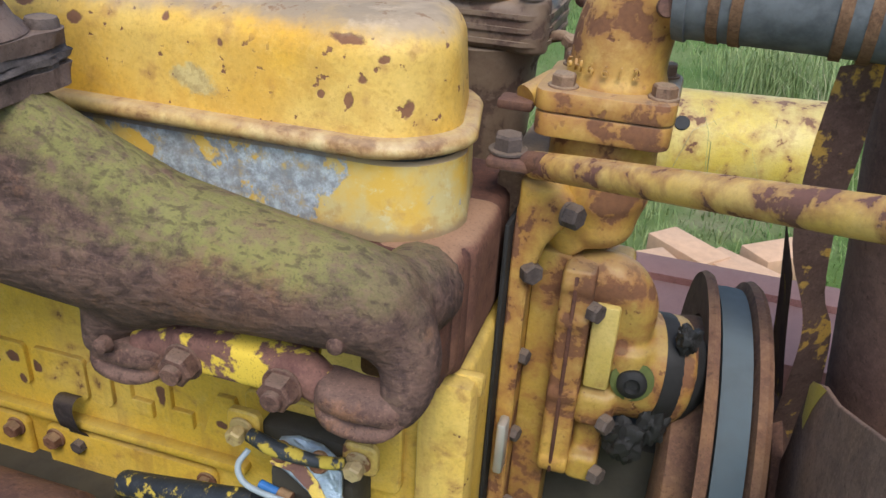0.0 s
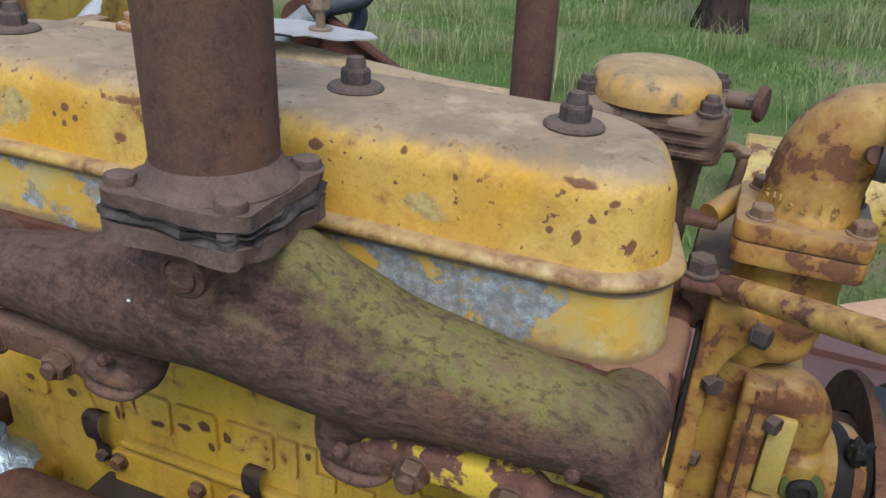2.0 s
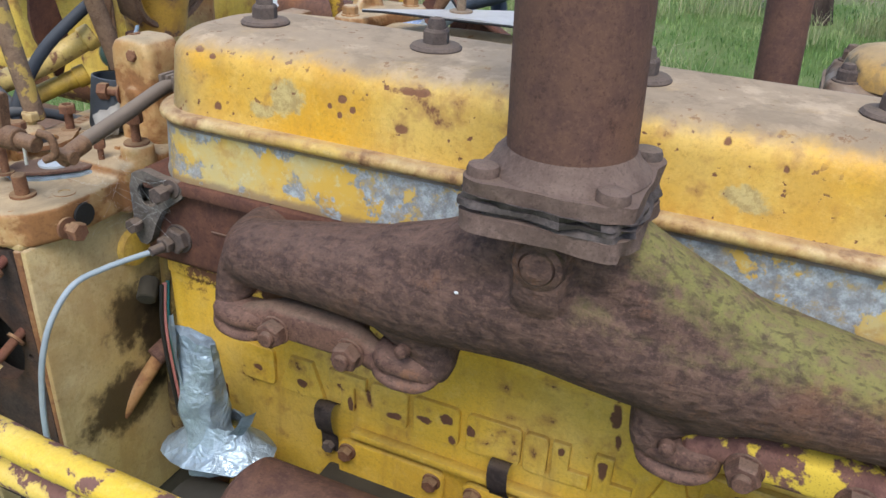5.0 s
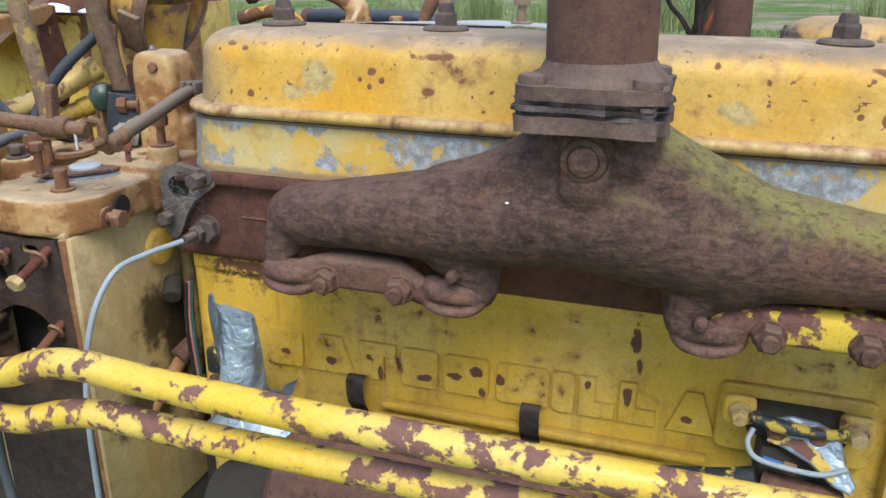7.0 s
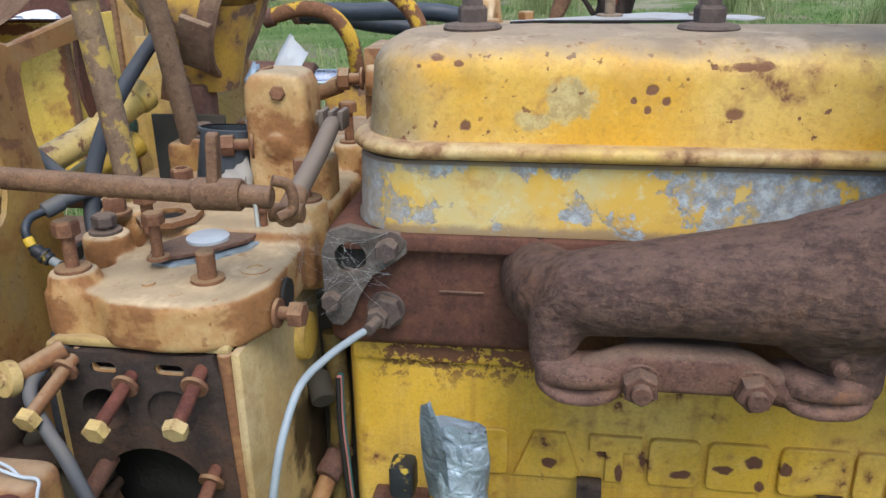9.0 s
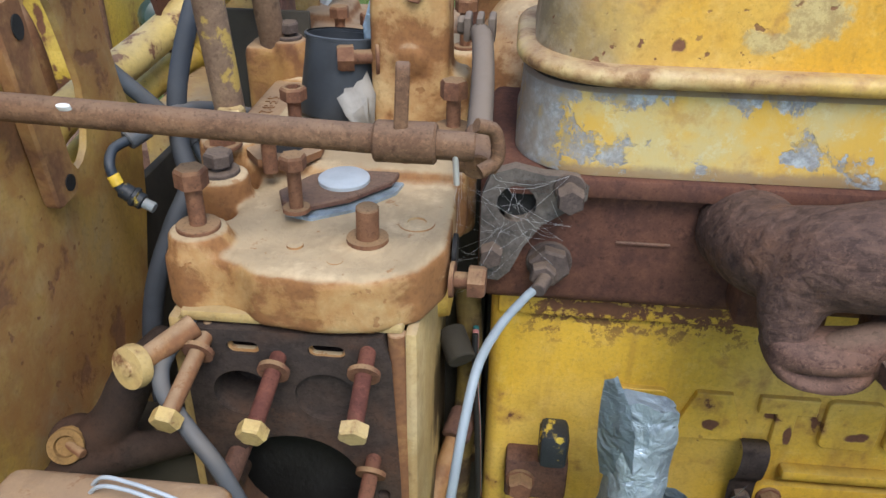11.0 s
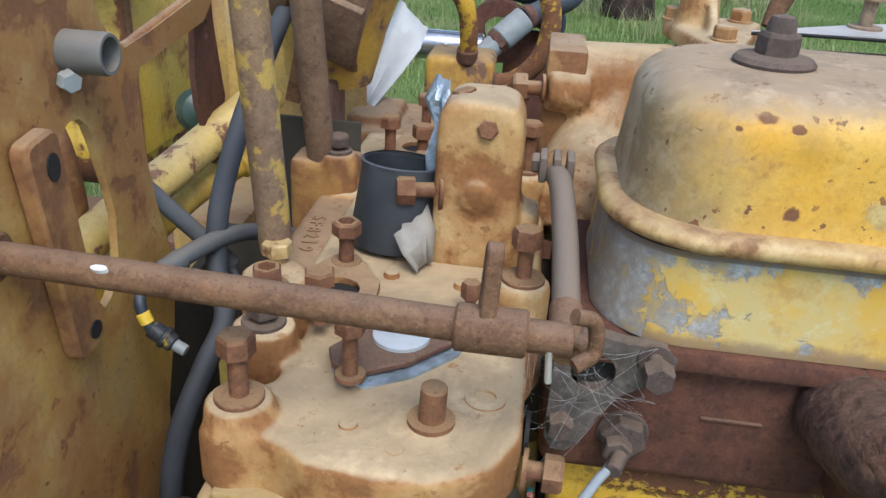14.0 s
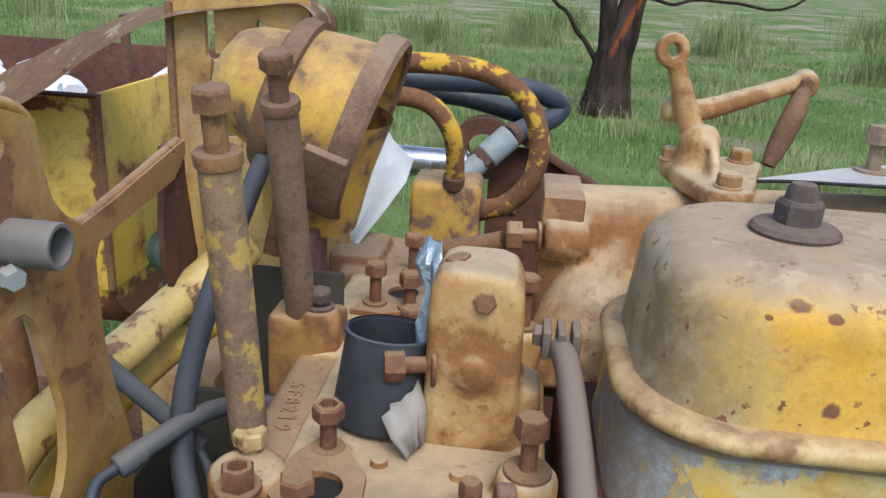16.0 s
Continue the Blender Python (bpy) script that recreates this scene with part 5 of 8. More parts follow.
m_shaft = rusty("shaft_rust", (0.120, 0.064, 0.036), (0.200, 0.115, 0.062), (0.32, 0.165, 0.055), grain=240, dust=0.45, dust_col=(0.27, 0.185, 0.125), pitted=0.35, relief=0.5)
m_link = plain("dusty_grey_iron", (0.13, 0.100, 0.075), 0.85, vary=0.4, dust=0.5, dust_col=(0.28, 0.22, 0.16))
m_sleeve = rusty("sleeve_paint", (0.17, 0.11, 0.075), (0.27, 0.185, 0.115), (0.30, 0.20, 0.10), grain=200, paint=(0.47, 0.33, 0.09), paint_amount=0.475, dust=0.3, relief=0.5)
m_sleevebrown = rusty("sleeve_rust", (0.15, 0.092, 0.058), (0.24, 0.155, 0.095), (0.28, 0.16, 0.075), grain=220, dust=0.3, relief=0.5)
m_socket = plain("grey_zinc", (0.15, 0.15, 0.14), 0.6, vary=0.5, scale=40, dust=0.3)
m_paper = plain("grey_paper", (0.30, 0.28, 0.24), 0.8, vary=0.4, scale=80)
m_greypaint = plain("grey_steel_paint", (0.27, 0.31, 0.31), 0.6, vary=0.4, dust=0.3)

starting_engine_block()
starting_engine_head()
plastic_cup()
foil("foil_scrap", [((-1.006, 1.085, 0.905), (-0.992, 1.07, 0.907)), ((-1.012, 1.075, 0.890), (-0.993, 1.06, 0.892)), ((-1.002, 1.07, 0.870), (-0.992, 1.045, 0.868)), ((-1.008, 1.06, 0.850), (-0.992, 1.04, 0.85)), ((-1.003, 1.05, 0.825), (-0.992, 1.035, 0.82)), ((-1.000, 1.05, 0.795), (-0.992, 1.035, 0.79))], m_tape, "crumpled silver foil wedged beside the outlet")
foil("paper_scrap", [((-1.022, 1.000, 0.800), (-1.000, 1.03, 0.815)), ((-1.012, 0.995, 0.789), (-0.994, 1.02, 0.80)), ((-1.000, 0.994, 0.776), (-0.993, 1.01, 0.778))], m_paper, "torn grey paper scrap under the bolt")
gear_shaft()
link_rod()
tall_stud("tall_stud", (-1.109, 0.985, 0.785), (-1.1125, 0.957, 0.982), 0.0126, m_sleeve, m_shaft, "tall rusty studs in flaking yellow sleeves")
tall_stud("tall_stud", (-1.122, 1.160, 0.800), (-1.121, 1.104, 0.988), 0.0132, m_sleevebrown, m_shaft, "tall brown rusty stud standing on the lug")


# ---- operator's side: panels, tank, hoses ----
def yz(x):
    return basis((x, 0, 0), (0, 1, 0), (0, 0, 1))


def cowl():
    t = thing("cowl_panel", "tan-yellow sheet steel cowl bracket with cut-outs and rust", "panel", (-1.21, 0.95, 0.0))
    col = [(0.70, 1.03), (0.895, 1.018), (0.915, 1.011), (0.927, 1.006), (0.929, 0.982), (0.935, 0.958), (0.950, 0.942), (0.962, 0.936), (1.00, 0.940), (1.116, 0.957), (1.116, 0.946), (1.094, 0.931), (1.000, 0.921), (0.980, 0.919), (0.974, 0.909), (0.974, 0.885), (0.975, 0.855), (0.983, 0.815), (0.995, 0.779), (1.001, 0.752), (0.990, 0.70), (0.968, 0.64), (0.95, 0.40), (0.55, 0.40), (0.55, 0.75), (0.62, 0.95)]
    window = [(0.860, 0.880), (0.871, 0.896), (0.877, 0.903), (0.886, 0.907), (0.897, 0.906), (0.905, 0.899), (0.910, 0.886), (0.918, 0.858), (0.924, 0.830), (0.920, 0.800), (0.913, 0.784), (0.904, 0.776), (0.895, 0.773), (0.887, 0.784), (0.870, 0.82), (0.862, 0.85)]
    holes = [list(reversed(window)), circle(0.890, 1.001, 0.009, 20, 0.011)]
    part("sheet", holed(col, holes, 0.006, yz(-1.207)), m_cowl, t)
    part("rolled_edge", sweep([(-1.206, 0.880, 1.024), (-1.206, 0.912, 1.016), (-1.206, 0.927, 1.004), (-1.206, 0.929, 0.985), (-1.206, 0.937, 0.957), (-1.206, 0.962, 0.936), (-1.206, 1.00, 0.9395), (-1.206, 1.112, 0.956)], 10, 6, 0.0036), m_cowl, t)
    part("lower_edge", sweep([(-1.209, 0.997, 0.775), (-1.209, 1.000, 0.752), (-1.210, 0.990, 0.70), (-1.212, 0.968, 0.64), (-1.214, 0.95, 0.42)], 10, 6, 0.0065), m_tanrust, t, "rusty rolled edge")
    part("strap", holed([(1.094, 0.955), (1.090, 0.925), (1.084, 0.890), (1.087, 0.862), (1.096, 0.842), (1.106, 0.815), (1.113, 0.800), (1.126, 0.803), (1.138, 0.826), (1.146, 0.855), (1.137, 0.892), (1.130, 0.925), (1.128, 0.955)], [rounded(0.009, 0.017, 0.0044, 4, 1.113, 0.921)], 0.005, yz(-1.213)), m_rustred, t, "dark red rusty strap")
    bar = part("hanger", prism(rounded(0.032, 0.150, 0.008, 5), 0.012, basis((-1.200, 0.8475, 0.840), (0, 1, 0.13), (0, -0.13, 1)), 0.002, 1), m_tanrust, t, "flat brown hanger bar with holes")
    # black discs laid on the bar paint the shade in its holes
    part("eye", lathe([(0, 0), (0.0062, 0), (0.0062, 0.001), (0, 0.001)], (-1.1878, 0.8600, 0.779), (1, 0, 0), 16), m_dark, bar)
    part("eye", lathe([(0, 0), (0.0060, 0), (0.0060, 0.001), (0, 0.001)], (-1.1878, 0.8435, 0.895), (1, 0, 0), 16, (1.0, 1.4)), m_dark, bar)


def socket():
    t = thing("socket_tube", "grey steel tube socket with a clamping screw", "tube", (-1.19, 0.90, 0.93))
    part("tube", lathe([(0, 0.0), (0.0120, 0), (0.0128, 0.002), (0.0128, 0.036), (0.0120, 0.038), (0.0100, 0.038), (0.0100, 0.010), (0, 0.010)], (-1.211, 0.894, 0.948), (0.98, -0.02, 0.01), 28), m_socket, t)
    bolt(t, (-1.201, 0.886, 0.935), (0.75, -0.55, -0.1), 0.0115, 0.008, m_greypaint, shank=0.006)


def plates_and_tank():
    t = thing("side_plate", "yellow upright side plate with slots and a rusty top flange", "panel", (-1.25, 1.37, 0.0))
    w = basis((-1.31, 1.43, 0), (1, -0.06, 0), (0, 0, 1))
    o = [(-0.035, 0.30), (0.11, 0.30), (0.10, 0.90), (0.125, 0.96), (0.133, 1.0), (0.126, 1.05), (0.11, 1.09), (-0.035, 1.06)]
    part("sheet", holed(o, [rounded(0.012, 0.055, 0.006, 4, 0.012, 1.007), rounded(0.010, 0.030, 0.005, 4, 0.072, 1.011)], 0.008, w), m_panel, t)
    part("edge_strip", box(-1.350, -1.341, 1.418, 1.434, 0.30, 1.04, 0.003), m_shaft, t, "rusty rolled edge")
    band = [(-1.70, 0.80, 0.06, 0.030), (-1.547, 0.899, 0.055, 0.034), (-1.504, 0.924, 0.052, 0.031), (-1.455, 0.959, 0.049, 0.025), (-1.408, 0.990, 0.046, 0.015), (-1.369, 1.011, 0.042, 0.009), (-1.325, 1.027, 0.040, 0.004), (-1.271, 1.037, 0.035, 0.003), (-1.223, 1.044, 0.02, 0.002), (-1.190, 1.046, 0.01, 0.0), (-1.172, 1.030, 0.0, 0.0), (-1.170, 1.000, 0.0, 0.0)]
    bm = strip([((x, 1.400, z), (x - back, 1.490, z + rise)) for x, z, back, rise in band], 0.006)
    for v in bm.verts:
        v.co.z += 0.004 * noise.noise(v.co * 14)
    part("top_flange", bm, m_flange, t, "brown bent top flange with flaking paint")
    k = thing("open_tank", "open yellow steel tank with rusty corners, litter inside", "tank", (-1.7, 1.8, 0.0))
    part("front_wall", box(-2.2, -1.487, 1.497, 1.505, 0.645, 0.909, 0.002), m_tank, k)
    wall = box(-1.488, -1.480, 1.505, 2.05, 0.645, 0.915, 0.002)
    part("side_wall", wall, m_tankside, k)
    part("rim", box(-2.2, -1.479, 1.494, 1.508, 0.909, 0.914, 0.002), m_rustred, k, "dark rusty rim")
    part("back_wall", box(-2.2, -1.488, 2.04, 2.05, 0.55, 0.915, 0.002), m_rustred, k)
    part("belly", rod((-2.2, 1.600, 0.665), (-1.487, 1.600, 0.665), 0.104, 40), m_tank, k, "rounded rusty underside")
    part("floor", box(-2.2, -1.5, 1.50, 2.05, 0.78, 0.785, 0.0), m_dark, k)
    part("corner_weld", rod((-1.483, 1.500, 0.646), (-1.483, 1.500, 0.912), 0.0055), m_shaft, k)
    part("post", rod((-1.62, 1.86, 0.80), (-1.62, 1.86, 0.985), 0.008), m_rust, k)
    rng = random.Random(2)
    for i in range(9):
        x, y = rng.uniform(-1.95, -1.55), rng.uniform(1.56, 1.95)
        bm = bmesh.new()
        bmesh.ops.create_icosphere(bm, subdivisions=2, radius=0.045)
        for v in bm.verts:
            v.co *= 1 + 0.35 * noise.noise(v.co * 40 + V((i, 0, 0)))
            v.co.z *= 0.5
        moved(bm, Matrix.Translation((x, y, 0.86 + rng.uniform(0, 0.03))))
        solo("foam_scrap", bm, m_white, "scrap of white foam lying in the tank", "scrap", group="litter in the tank")


def canister():
    t = thing("air_cleaner", "yellow rusty air cleaner canister with a clamp ring", "air cleaner", (-1.10, 1.25, 0.70))
    ax = V((0.945, 0.0, -0.325)).normalized()
    c = V((-1.082, 1.255, 0.946))
    prof = [(0, -0.150), (0.022, -0.148), (0.040, -0.139), (0.050, -0.123), (0.055, -0.104), (0.0585, -0.090), (0.064, -0.084), (0.068, -0.074), (0.0765, -0.02), (0.080, 0.0), (0.076, 0.001), (0.070, -0.05), (0, -0.06)]
    part("shell", lathe(prof, c, ax, 44), m_canister, t)
    part("clamp_ring", lathe([(0.058, -0.094), (0.070, -0.091), (0.0735, -0.087), (0.0745, -0.072), (0.069, -0.070), (0.067, -0.084), (0.058, -0.088)], c, ax, 44), m_shaft, t, "rusty clamp ring")
    part("rim", lathe([(0.079, -0.016), (0.087, -0.018), (0.0895, -0.012), (0.0895, 0.002), (0.086, 0.006), (0.080, 0.004), (0.078, -0.004)], c, ax, 44), m_ruststeel, t, "brown rusty rim")
    n = V((-0.10, -0.90, -0.43))
    n = (n - ax * n.dot(ax)).normalized()
    part("latch", moved(box(-0.019, 0.019, -0.034, 0.034, -0.003, 0.006, 0.002), basis(c - ax * 0.016 + n * 0.087, ax, n.cross(ax))), m_ruststeel, t, "square brown latch plate")
    part("tail", lathe([(0.068, 0.0), (0.055, 0.05), (0.045, 0.11), (0, 0.11)], c - ax * 0.05, (-0.1, 0.05, -1), 28), m_canister, t)
    part("stay", moved(box(-0.007, 0.007, -0.002, 0.002, -0.04, 0.04, 0.001), Matrix.Translation((-1.142, 1.165, 0.888)) @ Matrix.Rotation(radians(12), 4, "Y")), m_shaft, t, "flat brown stay bar")
    part("bracket", box(-1.15, -1.12, 1.20, 1.25, 0.70, 0.86, 0.004), m_rust, t)


def bent_tube(name, pts, r, mat, label, cat="pipe", seg=14):
    if not name.startswith(("hydraulic", "grey", "yellow")):
        return solo(name, sweep(pts, seg, 8, r), mat, label, cat, group="tubes and hoses")
    t = thing(name, label, cat, pts[0], group="tubes and hoses")
    part("tube", sweep(pts, seg, 8, r), mat, t)
    for a, b in ((pts[0], pts[1]), (pts[-1], pts[-2])):
        a, b = V(a), V(b)
        part("collar", rod(a, a + (b - a).normalized() * 0.02, r * 1.18, 16), m_rust if name.startswith("hydraulic") else mat, t, "end collar")
    return t


m_fleck = painted("flecked_rubber", (0.022, 0.026, 0.03), (0.035, 0.04, 0.045), rust=(0.55, 0.42, 0.06), rust2=(0.50, 0.36, 0.05), amount=0.455, chips=70, grime=0.1, edge=0.012)
m_white = plain("white_foam", (0.75, 0.76, 0.76), 0.9, vary=0.2)
m_canister = painted("enamel_canister", (0.55, 0.33, 0.05), (0.55, 0.36, 0.10), rust=(0.15, 0.09, 0.06), rust2=(0.22, 0.13, 0.08), amount=0.465, chips=24, grime=0.3, dust=0.5, dust_col=(0.44, 0.29, 0.14), contrast=0.5, edge=0.02, halo=0.6)
m_tubeflake = rusty("iron_tube_flaked", (0.13, 0.06, 0.03), (0.22, 0.105, 0.05), (0.26, 0.13, 0.06), paint=(0.55, 0.34, 0.04), paint_amount=0.46, relief=0.4)
m_flange = rusty("iron_flange", (0.21, 0.11, 0.06), (0.36, 0.205, 0.11), (0.40, 0.20, 0.09), dust=0.5, dust_col=(0.45, 0.32, 0.21), paint=(0.66, 0.58, 0.46), paint_amount=0.42)
m_tank = painted("enamel_tank", (0.66, 0.43, 0.05), (0.64, 0.45, 0.10), rust=(0.13, 0.055, 0.035), rust2=(0.26, 0.11, 0.045), amount=0.36, chips=22, grime=0.12, streak=0.25, edge=0.03, spots=[(-1.484, 0.82, 0.014, 0.16), (-1.43, 0.665, 0.06, 0.035), (-1.37, 0.66, 0.06, 0.03), (-1.455, 0.78, 0.010, 0.05), (-1.60, 0.90, 0.12, 0.012), (-1.55, 0.60, 0.16, 0.05), (-1.75, 0.61, 0.16, 0.045), (-1.66, 0.70, 0.012, 0.05), (-1.58, 0.72, 0.008, 0.035)], contrast=0.4, halo=0.6)
m_tankside = painted("enamel_tank_side", (0.66, 0.43, 0.05), (0.64, 0.45, 0.10), rust=(0.15, 0.065, 0.038), rust2=(0.29, 0.13, 0.05), amount=0.375, chips=16, grime=0.12, streak=0.35, edge=0.03, contrast=0.4, halo=0.6)
m_spotted = painted("enamel_spotted", (0.58, 0.41, 0.10), (0.60, 0.46, 0.18), rust=(0.17, 0.085, 0.05), rust2=(0.26, 0.13, 0.07), amount=0.425, chips=55, grime=0.2, edge=0.02, dust=0.3)
m_bottle = plain("green_glass_cap", (0.030, 0.055, 0.040), 0.35, vary=0.4)
m_chrome = plain("worn_chrome", (0.62, 0.63, 0.64), 0.22, metal=0.9, vary=0.35, scale=40)
m_sheet = plain("pale_sheet", (0.50, 0.53, 0.52), 0.6, vary=0.25, scale=20, dust=0.2)
m_worn = plain("worn_dark_hose", (0.032, 0.038, 0.046), 0.75, vary=0.7, scale=40, dust=0.3, dust_col=(0.14, 0.145, 0.145), relief=0.3)
m_cowl = painted("enamel_cowl", (0.46, 0.28, 0.06), (0.42, 0.28, 0.13), rust=(0.16, 0.075, 0.038), rust2=(0.29, 0.14, 0.055), amount=0.43, chips=17, grime=0.35, streak=0.45, edge=0.03, dust=0.4, contrast=0.6, pits=0.6, bloom=0.55, halo=0.7)
cowl()
socket()
plates_and_tank()
canister()
bent_tube("hydraulic_tube", [(-1.188, 1.627, 0.903), (-1.12, 1.627, 0.92), (-1.069, 1.627, 0.911), (-1.039, 1.632, 0.874), (-1.032, 1.644, 0.829), (-1.034, 1.655, 0.79)], 0.0135, m_tubeflake, "bent steel tube, flaked yellow paint over rust")
bent_tube("hydraulic_tube", [(-1.188, 1.661, 0.948), (-1.098, 1.661, 0.963), (-0.996, 1.661, 0.956), (-0.939, 1.661, 0.92), (-0.915, 1.661, 0.863), (-0.923, 1.661, 0.807), (-0.956, 1.666, 0.767), (-1.002, 1.672, 0.752)], 0.0148, m_tubeflake, "bent steel tube, flaked yellow paint over rust")
valve = thing("valve_block", "square yellow valve block with rusty top", "valve", (-1.04, 1.69, 0.50))
part("block", box(-1.096, -0.993, 1.645, 1.74, 0.50, 0.796, 0.012, 3), m_canister, valve)
part("foot", box(-1.08, -1.0, 1.65, 1.73, 0.0, 0.50, 0.01), m_rust, valve)
bent_tube("hydraulic_hose", [(-1.30, 2.14, 0.870), (-1.21, 2.12, 0.877), (-1.131, 2.12, 0.876), (-1.03, 2.12, 0.878), (-0.941, 2.13, 0.872), (-0.885, 2.15, 0.852), (-0.868, 2.16, 0.834), (-0.885, 2.14, 0.815), (-0.935, 2.08, 0.802), (-0.965, 2.05, 0.79)], 0.0205, m_rubber, "black rubber hydraulic hose", "hose")
bent_tube("hydraulic_hose", [(-1.30, 2.20, 0.865), (-1.209, 2.20, 0.858), (-1.129, 2.20, 0.843), (-1.05, 2.20, 0.833), (-0.97, 2.20, 0.815), (-0.92, 2.20, 0.80), (-0.90, 2.18, 0.76), (-0.93, 2.15, 0.70), (-0.96, 2.12, 0.62)], 0.0205, m_rubber, "black rubber hydraulic hose", "hose")
fitg = thing("hose_fitting", "grey crimped steel hose fitting", "fitting", (-0.985, 2.03, 0.76))
part("ferrule", rod((-0.962, 2.052, 0.792), (-1.005, 2.03, 0.752), 0.026, 20), m_greypaint, fitg)
bolt(fitg, (-1.003, 2.031, 0.754), (-0.7, -0.3, -0.65), 0.044, 0.018, m_rust)
part("tail", rod((-1.012, 2.026, 0.745), (-1.045, 2.01, 0.715), 0.021, 16), m_greypaint, fitg)
ram = thing("hydraulic_ram", "hydraulic ram with bright chromed rod", "hydraulic ram", (-1.1, 2.1, 0.72))
part("rod", rod((-1.24, 2.08, 0.722), (-1.04, 2.08, 0.720), 0.030, 24), m_chrome, ram, "chromed rod")
part("barrel", rod((-1.7, 2.08, 0.73), (-1.24, 2.08, 0.722), 0.045, 24), m_rust, ram)
part("eye", lathe([(0.03, -0.02), (0.062, -0.02), (0.062, 0.02), (0.03, 0.02), (0.03, -0.02)], (-1.015, 2.12, 0.752), (0, 1, 0), 28), m_rustred, ram, "brown rusty eye")
sh = thing("rust_plate", "triangular rusty steel plate behind the hoses", "plate", (-0.93, 2.10, 0.0))
part("plate", prism([(-1.00, 0.0), (-0.55, 0.0), (-0.62, 0.585), (-0.797, 0.699), (-0.914, 0.756), (-1.00, 0.76)], 0.014, basis((0, 2.125, 0), (1, 0, 0), (0, 0, 1)), 0.002, 1), m_rustred, sh)
part("flange", moved(box(-0.20, 0.20, -0.03, 0.0, -0.006, 0.006, 0.002), Matrix.Translation((-0.79, 2.115, 0.697)) @ Matrix.Rotation(radians(28), 4, "Y")), m_rustred, sh)
foil("sheet_scrap", [((-1.122, 1.56, 0.885), (-1.072, 1.50, 0.862)), ((-1.125, 1.52, 0.865), (-1.078, 1.46, 0.845)), ((-1.130, 1.48, 0.835), (-1.095, 1.43, 0.820)), ((-1.138, 1.44, 0.805), (-1.114, 1.40, 0.792)), ((-1.142, 1.40, 0.785), (-1.128, 1.37, 0.772))], m_sheet, "bent piece of pale grey sheet metal")
# hoses and tubes in the gap beside the cowl
bent_tube("hydraulic_hose", [(-1.19, 1.42, 1.01), (-1.175, 1.33, 0.98), (-1.168, 1.215, 0.930), (-1.163, 1.139, 0.900), (-1.161, 1.06, 0.858), (-1.163, 1.01, 0.805), (-1.158, 0.985, 0.762), (-1.143, 0.958, 0.735), (-1.150, 0.930, 0.708), (-1.160, 0.905, 0.671), (-1.166, 0.893, 0.629), (-1.167, 0.888, 0.589), (-1.167, 0.888, 0.53), (-1.17, 0.89, 0.3)], 0.0086, m_worn, "long dark rubber hose worn grey", "hose")
for pts, tail in (([(-1.243, 1.005, 0.838), (-1.221, 1.009, 0.814), (-1.190, 1.017, 0.779), (-1.162, 1.024, 0.745)], [(-1.164, 1.023, 0.747), (-1.150, 1.010, 0.735), (-1.138, 0.990, 0.735), (-1.128, 0.975, 0.715), (-1.125, 0.97, 0.66)]),
                  ([(-1.125, 1.085, 0.748), (-1.146, 1.046, 0.769), (-1.156, 1.00, 0.784), (-1.169, 0.965, 0.785), (-1.184, 0.945, 0.777)], [(-1.182, 0.947, 0.778), (-1.190, 0.932, 0.775), (-1.188, 0.918, 0.768), (-1.184, 0.914, 0.757), (-1.179, 0.913, 0.748)])):
    g = bent_tube("grey_hose", pts, 0.0072, m_hose, "grey rubber hose with a frayed cover", "hose")
    part("inner_cable", sweep(tail, 10, 6, 0.0042), m_rubber, g, "black cable inside the hose")
bent_tube("bent_grey_tube", [(-1.085, 0.800, 0.708), (-1.094, 0.772, 0.697), (-1.092, 0.757, 0.690), (-1.085, 0.748, 0.680), (-1.065, 0.734, 0.665), (-1.045, 0.722, 0.648), (-1.02, 0.71, 0.60), (-1.0, 0.70, 0.54), (-0.99, 0.70, 0.40)], 0.0058, m_hose, "thin bent grey tube hanging from the bolt")
bent_tube("yellow_tube", [(-1.17, 1.16, 0.86), (-1.210, 1.100, 0.824), (-1.222, 1.055, 0.812), (-1.236, 1.005, 0.800), (-1.252, 0.955, 0.782), (-1.258, 0.925, 0.757), (-1.256, 0.910, 0.720), (-1.250, 0.905, 0.65)], 0.0165, m_spotted, "thick pale yellow tube with rust spots")
bent_tube("yellow_tube", [(-1.185, 1.15, 0.80), (-1.222, 1.10, 0.778), (-1.245, 1.04, 0.755), (-1.262, 0.98, 0.73), (-1.28, 0.93, 0.68)], 0.014, m_block, "yellow painted tube under the thicker one")
bent_tube("brown_pipe", [(-1.32, 1.02, 0.885), (-1.295, 1.0, 0.872), (-1.275, 0.985, 0.85), (-1.27, 0.985, 0.81), (-1.275, 0.99, 0.76)], 0.010, m_tanrust, "bent brown pipe behind the cowl")
bent_tube("dark_cable", [(-1.34, 0.99, 0.85), (-1.30, 0.985, 0.815), (-1.265, 0.985, 0.79), (-1.25, 1.0, 0.775)], 0.0055, m_rubber, "black cable behind the cowl", "cable")
con = thing("plug_connector", "black plug connector spotted with yellow paint", "connector", (-1.174, 0.913, 0.743))
part("body", rod((-1.179, 0.913, 0.749), (-1.162, 0.911, 0.739), 0.0068, 14), m_fleck, con)
part("collar", rod((-1.171, 0.912, 0.7445), (-1.167, 0.912, 0.742), 0.0084, 14), m_fleck, con)
part("tip", rod((-1.162, 0.911, 0.739), (-1.153, 0.910, 0.735), 0.0045, 12), m_greypaint, con)
